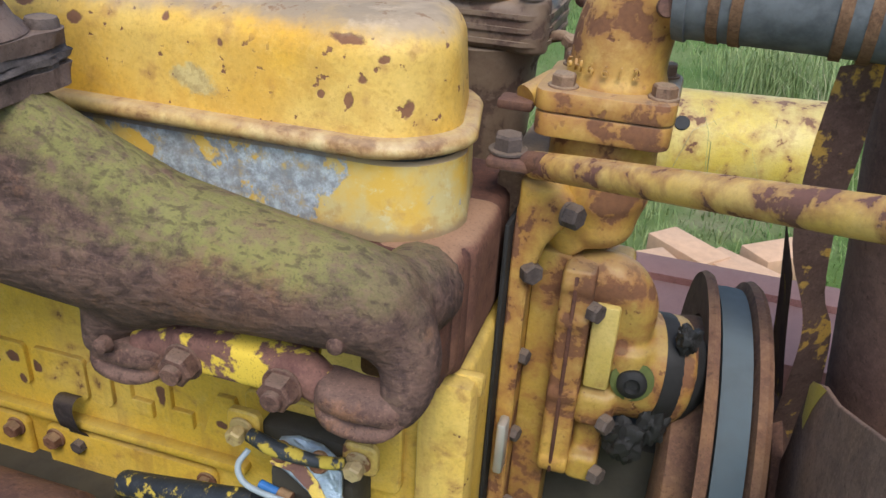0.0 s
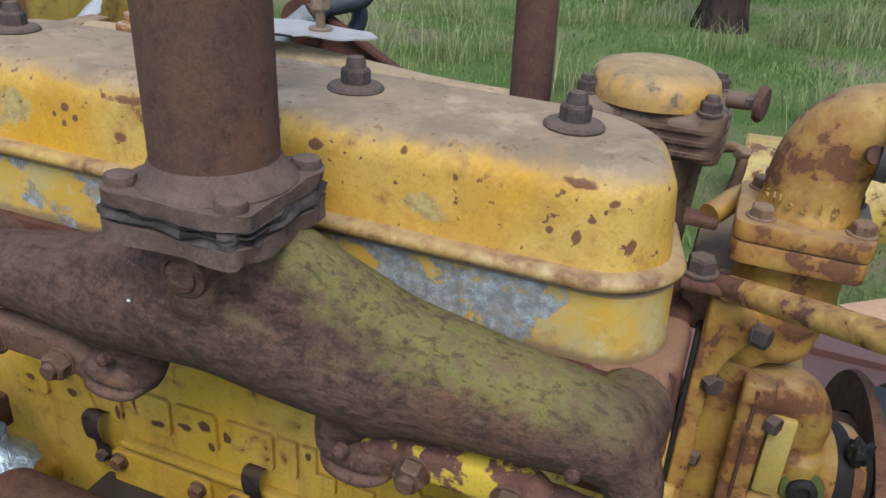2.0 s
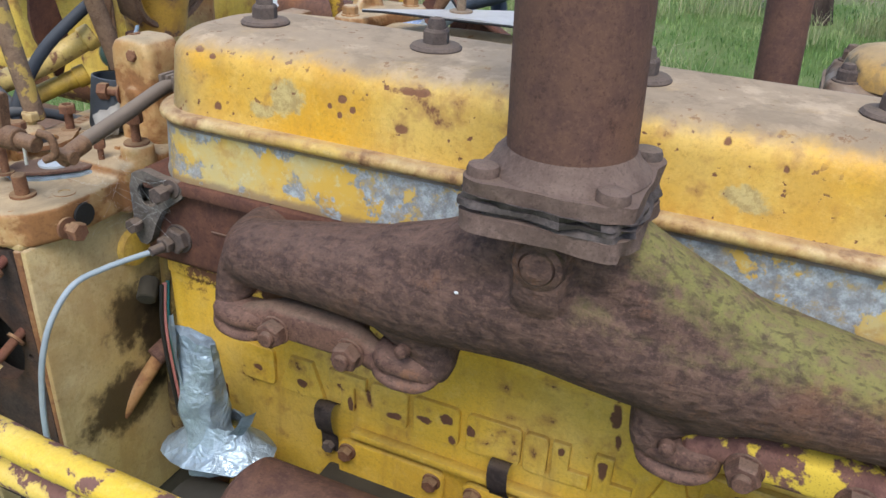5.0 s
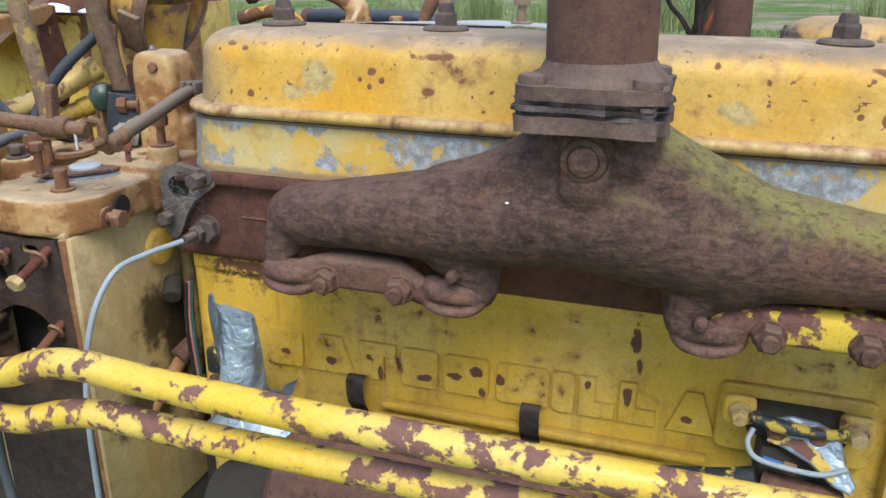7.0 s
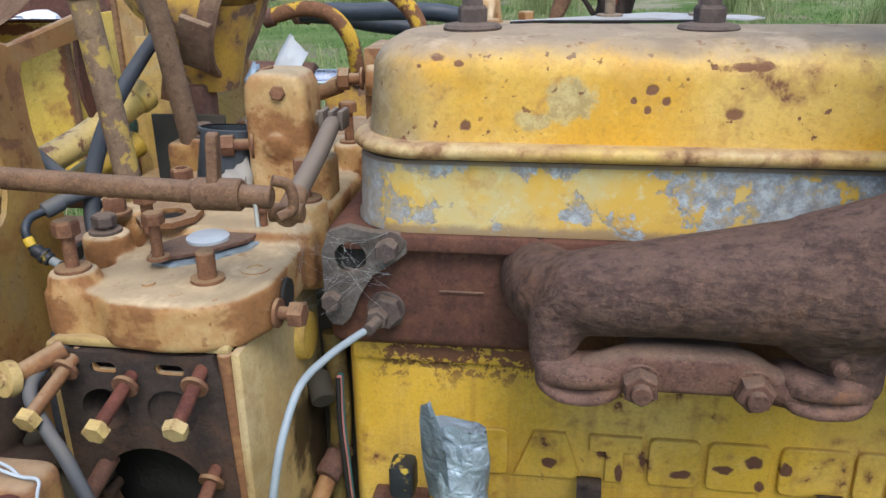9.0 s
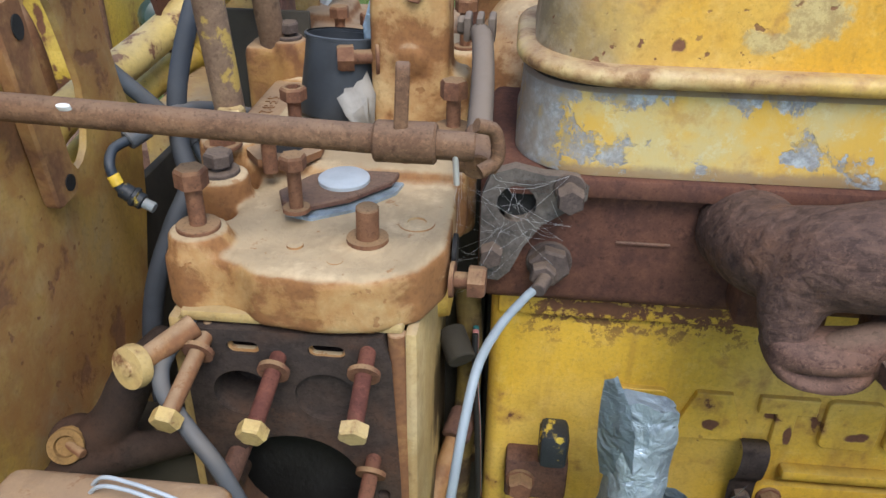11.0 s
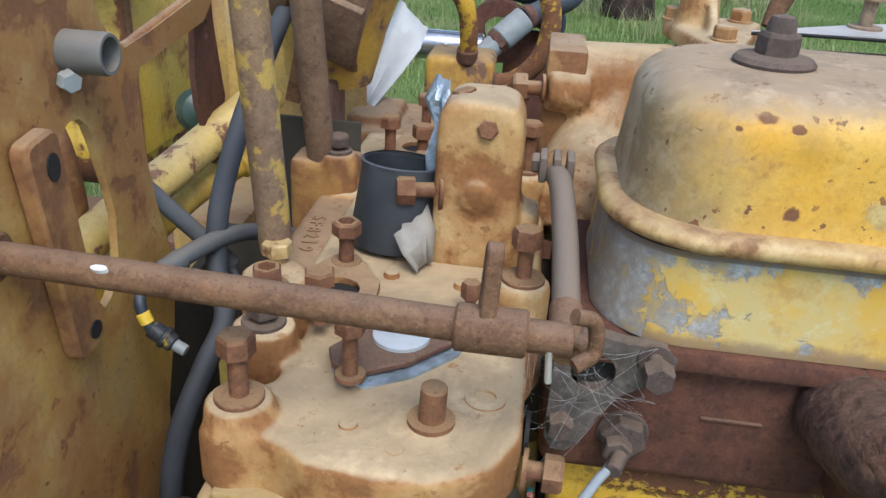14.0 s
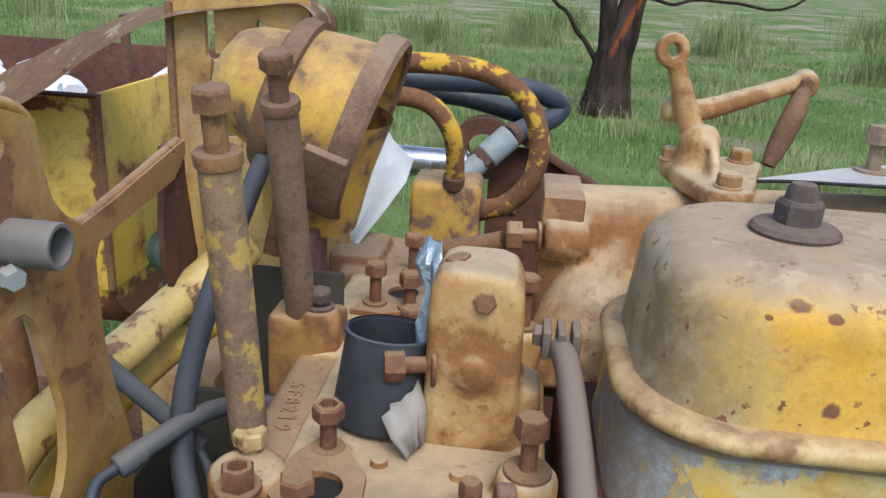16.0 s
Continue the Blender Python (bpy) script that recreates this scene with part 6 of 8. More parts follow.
part("band", rod((-1.1855, 0.9148, 0.760), (-1.1815, 0.9135, 0.752), 0.0052, 12), m_pipe, con, "yellow band")
cap = thing("green_cap", "round dark green cap behind the rusty strap", "cap", (-1.316, 1.335, 0.776))
part("dome", lathe([(0, -0.02), (0.026, -0.02), (0.028, -0.004), (0.024, 0.010), (0.012, 0.017), (0, 0.019)], (-1.316, 1.335, 0.776), (0.75, -0.9, 0.25), 24), m_bottle, cap)
part("stem", rod((-1.326, 1.350, 0.776), (-1.34, 1.38, 0.58), 0.012), m_rust, cap)
# frame behind the starting engine
fr = thing("machine_frame", "grimy steel machine frame behind the hoses, dark filler sheets in the gaps", "frame", (-1.3, 1.3, 0.0))
part("bulkhead", box(-1.30, -1.22, 1.20, 1.46, 0.0, 0.70, 0.004), m_panel, fr)
part("rear_sheet", box(-1.30, -1.128, 1.385, 1.392, 0.0, 0.90, 0.002), m_panel, fr)
part("tank_bottom", box(-2.2, -1.49, 1.53, 2.03, 0.61, 0.64, 0.006), m_rustred, fr)
part("floor_pan", box(-2.2, -0.9, 0.95, 1.5, 0.10, 0.12, 0.004), m_grimegap, fr)
part("cross_member", box(-1.80, -1.30, 1.36, 1.48, 0.50, 0.585, 0.006), m_clamp, fr)
# three dark sheets added to stand for the deep shade in the gap
part("inner_gap_filler", box(-1.215, -1.10, 1.120, 1.128, 0.0, 0.735, 0.002), m_grimegap, fr)
part("back_gap_filler", box(-1.19, -1.092, 1.195, 1.201, 0.3, 0.825, 0.002), m_grimegap, fr)
part("side_gap_filler", box(-1.232, -1.222, 0.90, 1.12, 0.0, 0.70, 0.002), m_grimegap, fr)


# ---- front of the engine ----
def front_housing():
    t = thing("front_plate", "rusty yellow front plate bolted to the block", "plate", (0.06, 1.10, 0.0))
    part("plate", prism([(1.062, 0.22), (1.30, 0.22), (1.30, 0.78), (1.09, 0.78), (1.066, 0.765), (1.060, 0.74)], 0.018, yz(0.048), 0.002, 1), m_front, t)
    part("recess_wall", box(0.066, 0.103, 1.088, 1.20, 0.28, 0.715, 0.004), m_frontpale, t, "pale olive-yellow wall between the flanges")
    lug = [(0.049, 0.795), (0.085, 0.792), (0.100, 0.780), (0.102, 0.766), (0.090, 0.748), (0.078, 0.730), (0.070, 0.700), (0.049, 0.690)]
    casting("lug", [prism(lug, 0.075, basis((0, 1.135, 0), (1, 0, 0), (0, 0, 1)), 0.006, 2), box(0.049, 0.092, 1.068, 1.14, 0.765, 0.797, 0.008)], m_front, t, voxel=0.0032, smooth=3)
    bolt(t, (0.094, 1.062, 0.769), (1, -0.45, 0), 0.0205, 0.013, m_bolt, washer=0.012)
    bolt(t, (0.066, 1.064, 0.703), (0.8, -1, 0), 0.0195, 0.012, m_bolt)
    for z in (0.60, 0.50, 0.40):
        bolt(t, (0.066, 1.072, z), (1, -0.3, 0), 0.015, 0.009, m_bolt)
    # made-up dark box that keeps the gap under the pump dark
    part("lower_filler", box(0.068, 0.235, 1.13, 1.30, 0.0, 0.47, 0.01), m_grimegap, t, "dark filler box below the pump")
    part("wire_clip", box(0.056, 0.066, 1.035, 1.055, 0.470, 0.535, 0.003), m_tin, t, "pale bent clip")


def water_pump():
    t = thing("water_pump", "yellow cast water pump with rusty joints", "water pump", (0.14, 1.12, 0.44))
    b = [sweep([(0.113, 1.122, 0.842, 0.0495), (0.113, 1.122, 0.79, 0.0505), (0.114, 1.121, 0.762, 0.048), (0.118, 1.116, 0.738, 0.037)], 26, 6, cap=0.6), rod((0.085, 1.115, 0.745), (0.110, 1.115, 0.720), 0.030)]
    casting("neck", b, m_front, t, "upright neck under the outlet flange", voxel=0.0036, smooth=4)
    lumps = [rod((0.098, 1.078, z), (0.130, 1.078, z), 0.017, 16) for z in (0.695, 0.655, 0.568, 0.478)]
    casting("joint_flange", [box(0.098, 0.1295, 1.064, 1.19, 0.464, 0.712, 0.004)] + lumps, m_front, t, "mating flanges, brown with yellow edges", voxel=0.003, smooth=2)
    part("joint", box(0.1105, 0.1145, 1.0615, 1.18, 0.468, 0.706, 0.001), m_rustred, t, "brown joint line")
    b = [box(0.129, 0.160, 1.080, 1.19, 0.462, 0.690, 0.008, 3), box(0.128, 0.166, 1.066, 1.10, 0.533, 0.574, 0.006, 2), box(0.128, 0.160, 1.066, 1.10, 0.460, 0.494, 0.005, 2),
         sweep([(0.118, 1.105, 0.686, 0.030), (0.148, 1.105, 0.686, 0.029), (0.166, 1.105, 0.668, 0.025), (0.170, 1.105, 0.640, 0.021), (0.166, 1.105, 0.615, 0.018)], 18, 6, cap=0.5),
         rod((0.155, 1.125, 0.585), (0.226, 1.145, 0.575), 0.058, 28), rod((0.170, 1.10, 0.625), (0.175, 1.10, 0.560), 0.026)]
    casting("body", b, m_frontpale, t, voxel=0.0036, smooth=3)
    part("side_panel", box(0.1315, 0.1575, 1.070, 1.082, 0.580, 0.676, 0.004), m_pipepale, t, "clean bright yellow panel")
    for x, y, z in ((0.130, 1.068, 0.671), (0.157, 1.064, 0.547), (0.157, 1.066, 0.478)):
        bolt(t, (x, y, z), (1, -0.6, 0), 0.0185, 0.011, m_bolt)
    part("plug", lathe([(0, 0), (0.0150, 0), (0.0150, 0.008), (0.012, 0.011), (0.008, 0.012), (0.006, 0.008), (0, 0.008)], (0.179, 1.078, 0.594), (0.1, -1, 0.15), 20), m_dark, t, "black greasy plug")
    part("plug_rim", lathe([(0.014, 0), (0.0225, 0), (0.0215, 0.005), (0.014, 0.006)], (0.179, 1.081, 0.594), (0.1, -1, 0.15), 20), m_moss, t, "mossy rim of the plug")
    for x, y, z, a, b_, c in ((0.181, 1.080, 0.518, 0.020, 0.014, 0.024), (0.224, 1.105, 0.640, 0.011, 0.010, 0.014), (0.207, 1.088, 0.540, 0.014, 0.012, 0.024)):
        bm = bmesh.new()
        bmesh.ops.create_icosphere(bm, subdivisions=4, radius=1)
        for v in bm.verts:
            f = 1 + 0.5 * noise.noise(v.co * 1.7 + V((x * 90, 0, z * 50))) + 0.22 * noise.noise(v.co * 5)
            v.co = V((v.co.x * a * f, v.co.y * b_ * f, v.co.z * c * f))
        part("grease", moved(bm, Matrix.Translation((x, y, z))), m_dark, t, "black caked grease")
    part("greasy_hub", lathe([(0, 0), (0.0590, 0), (0.0595, 0.014), (0.050, 0.040), (0.030, 0.060), (0, 0.060)], (0.192, 1.135, 0.579), (0.96, 0.27, -0.13), 36), m_dark, t, "hub black with caked grease")
    part("flange_low", prism(rounded(0.118, 0.118, 0.014, 4, 0.113, 1.118), 0.022, Matrix.Translation((0, 0, 0.8385)), 0.003), m_front, t)


def outlet_elbow():
    t = thing("outlet_elbow", "rusty yellow cast water outlet elbow on a bolted flange", "pipe elbow", (0.113, 1.118, 0.86))
    part("flange", prism(rounded(0.120, 0.120, 0.014, 4, 0.113, 1.118), 0.019, Matrix.Translation((0, 0, 0.8612)), 0.003), m_front, t)
    casting("bend", [sweep([(0.115, 1.122, 0.872, 0.043), (0.116, 1.122, 0.915, 0.043), (0.124, 1.120, 0.945, 0.042), (0.139, 1.117, 0.963, 0.040), (0.158, 1.113, 0.969, 0.039), (0.178, 1.110, 0.972, 0.039)], 28, 6), lathe([(0, 0), (0.047, 0), (0.047, 0.01), (0.043, 0.018), (0, 0.018)], (0.115, 1.122, 0.872), (0, 0, 1), 28)], m_front, t, voxel=0.0035, smooth=3)
    for x, y in ((0.075, 1.078), (0.160, 1.082), (0.074, 1.158), (0.156, 1.16)):
        bolt(t, (x, y, 0.879), (0, 0, 1), 0.019, 0.010, m_ruststeel, washer=0.0135)
    part("side_plug", lathe([(0, 0), (0.009, 0), (0.008, 0.006), (0, 0.007)], (0.150, 1.078, 0.955), (0.2, -1, 0.2), 14), m_rust, t)
    for k, ch in enumerate("6H6612"):
        a = radians(-90 - 16 + (k - 2.5) * 16.5)
        d = V((math.cos(a), math.sin(a), 0))
        raised_letter(ch, basis(V((0.115, 1.122, 0.893)) + d * 0.0472, V((-d.y, d.x, 0)), (0, 0, 1)), 0.014, m_front, t)
    h = thing("radiator_hose", "grey rubber radiator hose with rusty band clamps", "hose", (0.3, 1.10, 0.97))
    part("hose", sweep([(0.162, 1.111, 0.971), (0.25, 1.100, 0.973), (0.35, 1.085, 0.974), (0.60, 1.05, 0.976)], 28, 6, 0.0455), m_hosegrey, h)
    part("hose_end", lathe([(0.040, 0), (0.047, 0), (0.048, 0.010), (0.0455, 0.011)], (0.158, 1.1115, 0.971), (1, -0.1, 0.01), 28), m_hosegrey, h, "frayed hose end")
    for x in (0.186, 0.203, 0.278, 0.298):
        part("band_clamp", lathe([(0.045, 0), (0.0475, 0), (0.0475, 0.009), (0.045, 0.009)], (x, 1.110 - (x - 0.176) * 0.13, 0.9725), (1, -0.13, 0.01), 28), m_shaft, h, "rusty band clamp")
    part("clamp_screw", rod((0.200, 1.085, 1.018), (0.226, 1.082, 1.018), 0.007), m_rust, h)


def fan_drive():
    t = thing("fan_pulley", "rusty belt pulley with a slate-grey flat belt", "pulley", (0.275, 1.20, 0.35))
    ax = (1, 0.06, 0.0)
    c = (0.244, 1.215, 0.408)
    part("rim", lathe([(0.175, 0.004), (0.226, -0.002), (0.229, 0.004), (0.226, 0.010), (0.203, 0.014), (0.203, 0.046), (0.222, 0.050), (0.224, 0.058), (0.220, 0.064), (0.175, 0.056), (0.175, 0.004)], c, ax, 64), m_rustpulley, t)
    part("belt", lathe([(0.202, 0.0145), (0.2125, 0.0150), (0.2135, 0.030), (0.2125, 0.0455), (0.202, 0.0460)], c, ax, 64), m_belt, t, "slate-grey belt in the groove")
    part("web", lathe([(0.05, 0.01), (0.178, 0.012), (0.178, 0.030), (0.05, 0.034)], c, ax, 48), m_rust, t)
    part("back_plate", lathe([(0.05, -0.030), (0.158, -0.030), (0.168, -0.024), (0.172, -0.004), (0.172, 0.006), (0.05, 0.004)], c, ax, 48), m_rustpulley, t, "rusty back plate")
    part("hub", lathe([(0, -0.05), (0.055, -0.05), (0.058, 0.02), (0.05, 0.09), (0.035, 0.13), (0, 0.13)], c, ax, 32), m_front, t)
    k = thing("fan", "rusty steel cooling fan with twisted blades and paint flakes", "fan", (0.36, 1.18, 0.3))
    part("hub", lathe([(0, 0), (0.10, 0), (0.105, 0.01), (0.06, 0.03), (0, 0.03)], (0.335, 1.21, 0.408), ax, 32), m_rust, k)
    rows = [((0.290, 1.10, 0.920), (0.322, 1.10, 0.930)), ((0.286, 1.10, 0.84), (0.326, 1.11, 0.86)), ((0.290, 1.11, 0.78), (0.326, 1.12, 0.785)), ((0.300, 1.12, 0.735), (0.338, 1.14, 0.70)), ((0.328, 1.14, 0.66), (0.362, 1.17, 0.64)), ((0.335, 1.17, 0.56), (0.375, 1.20, 0.54)), ((0.335, 1.20, 0.45), (0.375, 1.21, 0.45))]
    part("blade", strip(rows, 0.004), m_bladeflake, k)
    part("blade", prism([(1.165, 0.435), (1.135, 0.52), (1.128, 0.575), (1.119, 0.612), (1.075, 0.638), (1.021, 0.657), (0.954, 0.690), (0.881, 0.727), (0.74, 0.80), (0.70, 0.30), (1.17, 0.30)], 0.005, yz(0.347), 0.001, 1), m_bladeplain, k)
    part("paint_flake", prism([(1.121, 0.606), (1.112, 0.617), (1.085, 0.632), (1.060, 0.643), (1.075, 0.622), (1.088, 0.600), (1.098, 0.570), (1.112, 0.575)], 0.0006, yz(0.3462)), m_pipepale, k, "yellow paint flake")
    for a in (125, 185, 245, 305):
        m = Matrix.Rotation(radians(a), 3, "X")
        part("blade", strip([(V((0.352, 1.21, 0.408)) + m @ V((-0.02, -w, r)), V((0.352, 1.21, 0.408)) + m @ V((0.02, w, r))) for r, w in ((0.07, 0.04), (0.2, 0.07), (0.32, 0.07))], 0.004), m_bladerust, k)
    s = thing("radiator_shroud", "brown rusty radiator post and core housing", "radiator", (0.50, 1.2, 0.0))
    part("post", rod((0.556, 1.20, 0.0), (0.434, 1.20, 0.98), 0.105, 40), m_shroud, s, "smooth purple-brown post")
    part("core", box(0.60, 0.70, 0.70, 1.75, 0.05, 1.18, 0.01), m_rust, s)


m_frontpale = painted("enamel_front_pale", (0.42, 0.265, 0.045), (0.42, 0.28, 0.08), rust=(0.11, 0.05, 0.03), rust2=(0.24, 0.105, 0.04), amount=0.455, chips=20, grime=0.5, dust=0.4, dust_col=(0.36, 0.26, 0.13), edge=0.025, contrast=0.45, pits=0.6, halo=0.8)
m_pipepale = painted("enamel_panel_bright", (0.58, 0.42, 0.06), (0.56, 0.42, 0.13), rust=(0.13, 0.06, 0.035), amount=0.33, chips=30, grime=0.3, edge=0.02, halo=0.4)
m_moss = plain("mossy_grease", (0.10, 0.12, 0.03), 0.9, vary=0.5, scale=90, relief=0.5)
m_shroud = rusty("iron_shroud", (0.100, 0.056, 0.044), (0.16, 0.092, 0.068), (0.19, 0.10, 0.06), relief=0.3)
m_stay = painted("enamel_stay", (0.58, 0.36, 0.08), (0.57, 0.39, 0.15), rust=(0.12, 0.06, 0.045), rust2=(0.20, 0.09, 0.06), amount=0.455, chips=30, grime=0.2, edge=0.012, gloss=0.6, halo=0.75)
m_hosegrey = plain("worn_grey_hose", (0.135, 0.145, 0.150), 0.8, vary=0.8, scale=48, dust=0.4, dust_col=(0.30, 0.30, 0.28), relief=0.5, spec=0.25)
m_rustpulley = rusty("iron_pulley", (0.12, 0.06, 0.04), (0.20, 0.11, 0.06), (0.27, 0.14, 0.06))
m_bladerust = rusty("fan_steel", (0.09, 0.05, 0.04), (0.15, 0.085, 0.055), (0.22, 0.13, 0.06), paint=(0.36, 0.22, 0.04), paint_amount=0.38)
m_bladeplain = rusty("fan_steel_bare", (0.17, 0.105, 0.078), (0.26, 0.165, 0.12), (0.29, 0.17, 0.11), relief=0.5, pitted=0.3)
m_bladeflake = rusty("fan_steel_flaked", (0.12, 0.07, 0.055), (0.17, 0.105, 0.08), (0.20, 0.12, 0.08), paint=(0.55, 0.34, 0.08), paint_amount=0.45)

front_housing()
water_pump()
outlet_elbow()
fan_drive()
stay = thing("stay_rod", "yellow stay rod with rust patches and a flattened eye", "rod", (0.2, 0.95, 0.85))
part("tube", sweep([(0.062, 1.058, 0.812, 0.0125), (0.10, 1.018, 0.828, 0.0125), (0.20, 0.910, 0.870, 0.0125), (0.285, 0.820, 0.905, 0.0125), (0.42, 0.675, 0.961, 0.0125)], 18, 5), m_stay, stay)
part("eye", casting_bm([box(0.018, 0.068, 1.045, 1.085, 0.806, 0.816, 0.004), rod((0.055, 1.062, 0.811), (0.078, 1.040, 0.820), 0.0115)]), m_rust, stay)
bolt(stay, (0.034, 1.068, 0.817), (0, 0, 1), 0.024, 0.014, m_bolt, washer=0.018)
tubeb = thing("fuel_tube", "yellow curved tube behind the valve cover", "pipe", (0.04, 1.16, 0.84))
part("tube", sweep([(0.03, 1.145, 0.846), (0.06, 1.185, 0.860), (0.10, 1.21, 0.868), (0.16, 1.22, 0.868)], 14, 6, 0.0125), m_front, tubeb)
part("end_plate", box(0.005, 0.04, 1.13, 1.16, 0.835, 0.845, 0.003), m_rust, tubeb)
deck = solo("head_ledge", box(0.02, 0.10, 1.09, 1.32, 0.74, 0.79, 0.008), m_ruststeel, "dusty iron ledge at the front of the head", "engine part")


# ---- far side of the engine ----
def fuel_filter():
    t = thing("fuel_filter", "fuel filter housing with a round yellow cap", "fuel filter", (-0.06, 1.31, 0.70))
    c = (-0.064, 1.305)
    part("cap", lathe([(0, 0.917), (0.076, 0.917), (0.077, 0.930), (0.074, 0.942), (0.066, 0.951), (0.045, 0.957), (0, 0.960)], (c[0], c[1], 0), (0, 0, 1), 40), m_filtercap, t, "domed cap, yellow paint flaking")
    b = [box(-0.155, 0.025, 1.235, 1.40, 0.862, 0.918, 0.016, 3)]
    for x, y in ((-0.135, 1.262), (0.006, 1.258), (-0.130, 1.375), (0.006, 1.372)):
        b.append(rod((x, y, 0.862), (x, y, 0.921), 0.021))
    casting("base", b, m_filterbase, t, voxel=0.0035, smooth=3)
    for z in (0.872, 0.886, 0.900):
        part("rib", prism(rounded(0.186, 0.172, 0.03, 5, -0.065, 1.318), 0.005, Matrix.Translation((0, 0, z))), m_filterbase, t)
    part("bowl", lathe([(0, 0.55), (0.06, 0.56), (0.065, 0.70), (0.072, 0.84), (0.08, 0.864), (0, 0.864)], (c[0], c[1], 0), (0, 0, 1), 32), m_filterbase, t)
    for x, y in ((-0.135, 1.262), (0.006, 1.250), (-0.130, 1.375), (0.006, 1.368)):
        bolt(t, (x, y, 0.920), (0, 0, 1), 0.021, 0.012, m_bolt, washer=0.015, dome=0.007, name="nut")
    part("neck", rod((0.02, 1.29, 0.930), (0.045, 1.285, 0.932), 0.010, 16), m_filterbase, t)
    bolt(t, (0.040, 1.284, 0.932), (1, -0.1, 0), 0.016, 0.010, m_bolt)
    part("hand_knob", lathe([(0, 0), (0.019, 0), (0.0205, 0.003), (0.0205, 0.006), (0.018, 0.009), (0, 0.009)], (0.052, 1.282, 0.932), (1, -0.25, 0), 24), m_rust, t, "small rusty vent wheel")
    part("drain_tube", sweep([(0.02, 1.28, 0.875), (0.040, 1.275, 0.880), (0.050, 1.27, 0.868), (0.046, 1.27, 0.83), (0.03, 1.27, 0.78)], 12, 6, 0.0065), m_ruststeel, t)
    bolt(t, (0.047, 1.273, 0.872), (0.4, -0.3, 1), 0.017, 0.010, m_ruststeel)


def intake_manifold():
    t = thing("intake_manifold", "dusty tan cast intake pipe with a flanged end", "intake manifold", (-0.6, 1.28, 0.78))
    casting("pipe", [sweep([(-0.905, 1.275, 0.862, 0.043), (-0.82, 1.28, 0.862, 0.045), (-0.70, 1.285, 0.865, 0.047), (-0.55, 1.29, 0.868, 0.046), (-0.42, 1.292, 0.866, 0.040), (-0.32, 1.292, 0.868, 0.032), (-0.19, 1.292, 0.872, 0.028)], 26, 6),
                     sweep([(-0.84, 1.27, 0.85, 0.04), (-0.86, 1.24, 0.81, 0.045), (-0.87, 1.20, 0.78, 0.05), (-0.87, 1.17, 0.74, 0.05)], 16, 5), rod((-0.916, 1.225, 0.866), (-0.875, 1.232, 0.864), 0.020)], m_tan, t, voxel=0.0045, smooth=3)
    part("end_flange", box(-0.918, -0.880, 1.226, 1.318, 0.792, 0.905, 0.004), m_tanrust, t, "rusty end face")
    bolt(t, (-0.918, 1.222, 0.868), (-1, -0.1, 0), 0.024, 0.014, m_tanrust, shank=0.014, washer=0.014)
    part("stub_tube", sweep([(-1.02, 1.25, 0.835), (-0.985, 1.24, 0.845), (-0.95, 1.23, 0.858)], 12, 5, 0.010), m_shaft, t)
    for x, z in ((-0.33, 0.890), (-0.31, 0.885)):
        part("boss", lathe([(0, 0), (0.010, 0), (0.009, 0.004), (0, 0.005)], (x, 1.268, z), (0, -0.7, 0.7), 14), m_tanrust, t)


def lever_bracket():
    t = thing("control_bracket", "dusty cast control bracket with two lever arms", "bracket", (-0.765, 1.30, 0.91))
    o = [(-0.803, 1.325), (-0.794, 1.268), (-0.778, 1.214), (-0.758, 1.206), (-0.738, 1.222), (-0.718, 1.29), (-0.700, 1.345), (-0.715, 1.366), (-0.785, 1.358), (-0.801, 1.345)]
    casting("base", [prism(o, 0.018, Matrix.Translation((0, 0, 0.908)), 0.004), lathe([(0, 0.918), (0.024, 0.918), (0.0205, 0.936), (0.0185, 0.956), (0.011, 0.966), (0, 0.967)], (-0.774, 1.302, 0), (0, 0, 1), 24), prism([(1.24, 0.924), (1.30, 0.924), (1.30, 0.966)], 0.010, yz(-0.770))], m_tan, t, voxel=0.003, smooth=3)
    for x, y in ((-0.793, 1.325), (-0.724, 1.340), (-0.760, 1.228)):
        bolt(t, (x, y, 0.925), (0, 0, 1), 0.019, 0.011, m_tan, washer=0.0125)
    up = casting("arm_upright", [sweep([(-0.780, 1.310, 0.955, 0.012), (-0.792, 1.312, 0.985, 0.011), (-0.800, 1.31, 1.005, 0.0095), (-0.806, 1.308, 1.022, 0.009)], 14, 5, cap=0.4), lathe([(0.0065, -0.006), (0.0155, -0.006), (0.0165, 0), (0.0155, 0.006), (0.0065, 0.006), (0.0065, -0.006)], (-0.811, 1.307, 1.032), (0.25, -1, 0.1), 24)], m_tan, t, "upright arm with an eye", voxel=0.002, smooth=2)
    casting("arm_side", [sweep([(-0.805, 1.325, 0.975, 0.012), (-0.775, 1.33, 0.975, 0.011), (-0.73, 1.355, 0.985, 0.010), (-0.665, 1.40, 1.000, 0.009)], 14, 5, cap=0.4), rod((-0.660, 1.39, 0.998), (-0.652, 1.42, 1.000), 0.014)], m_tan, t, "side arm", voxel=0.0025, smooth=2)
    part("link", sweep([(-0.661, 1.388, 0.996, 0.007), (-0.668, 1.378, 0.975, 0.011), (-0.680, 1.368, 0.945, 0.011), (-0.690, 1.36, 0.920, 0.007)], 12, 5), m_shaft, t)
    bolt(t, (-0.660, 1.388, 1.000), (0.2, -1, 0), 0.013, 0.006, m_shaft)


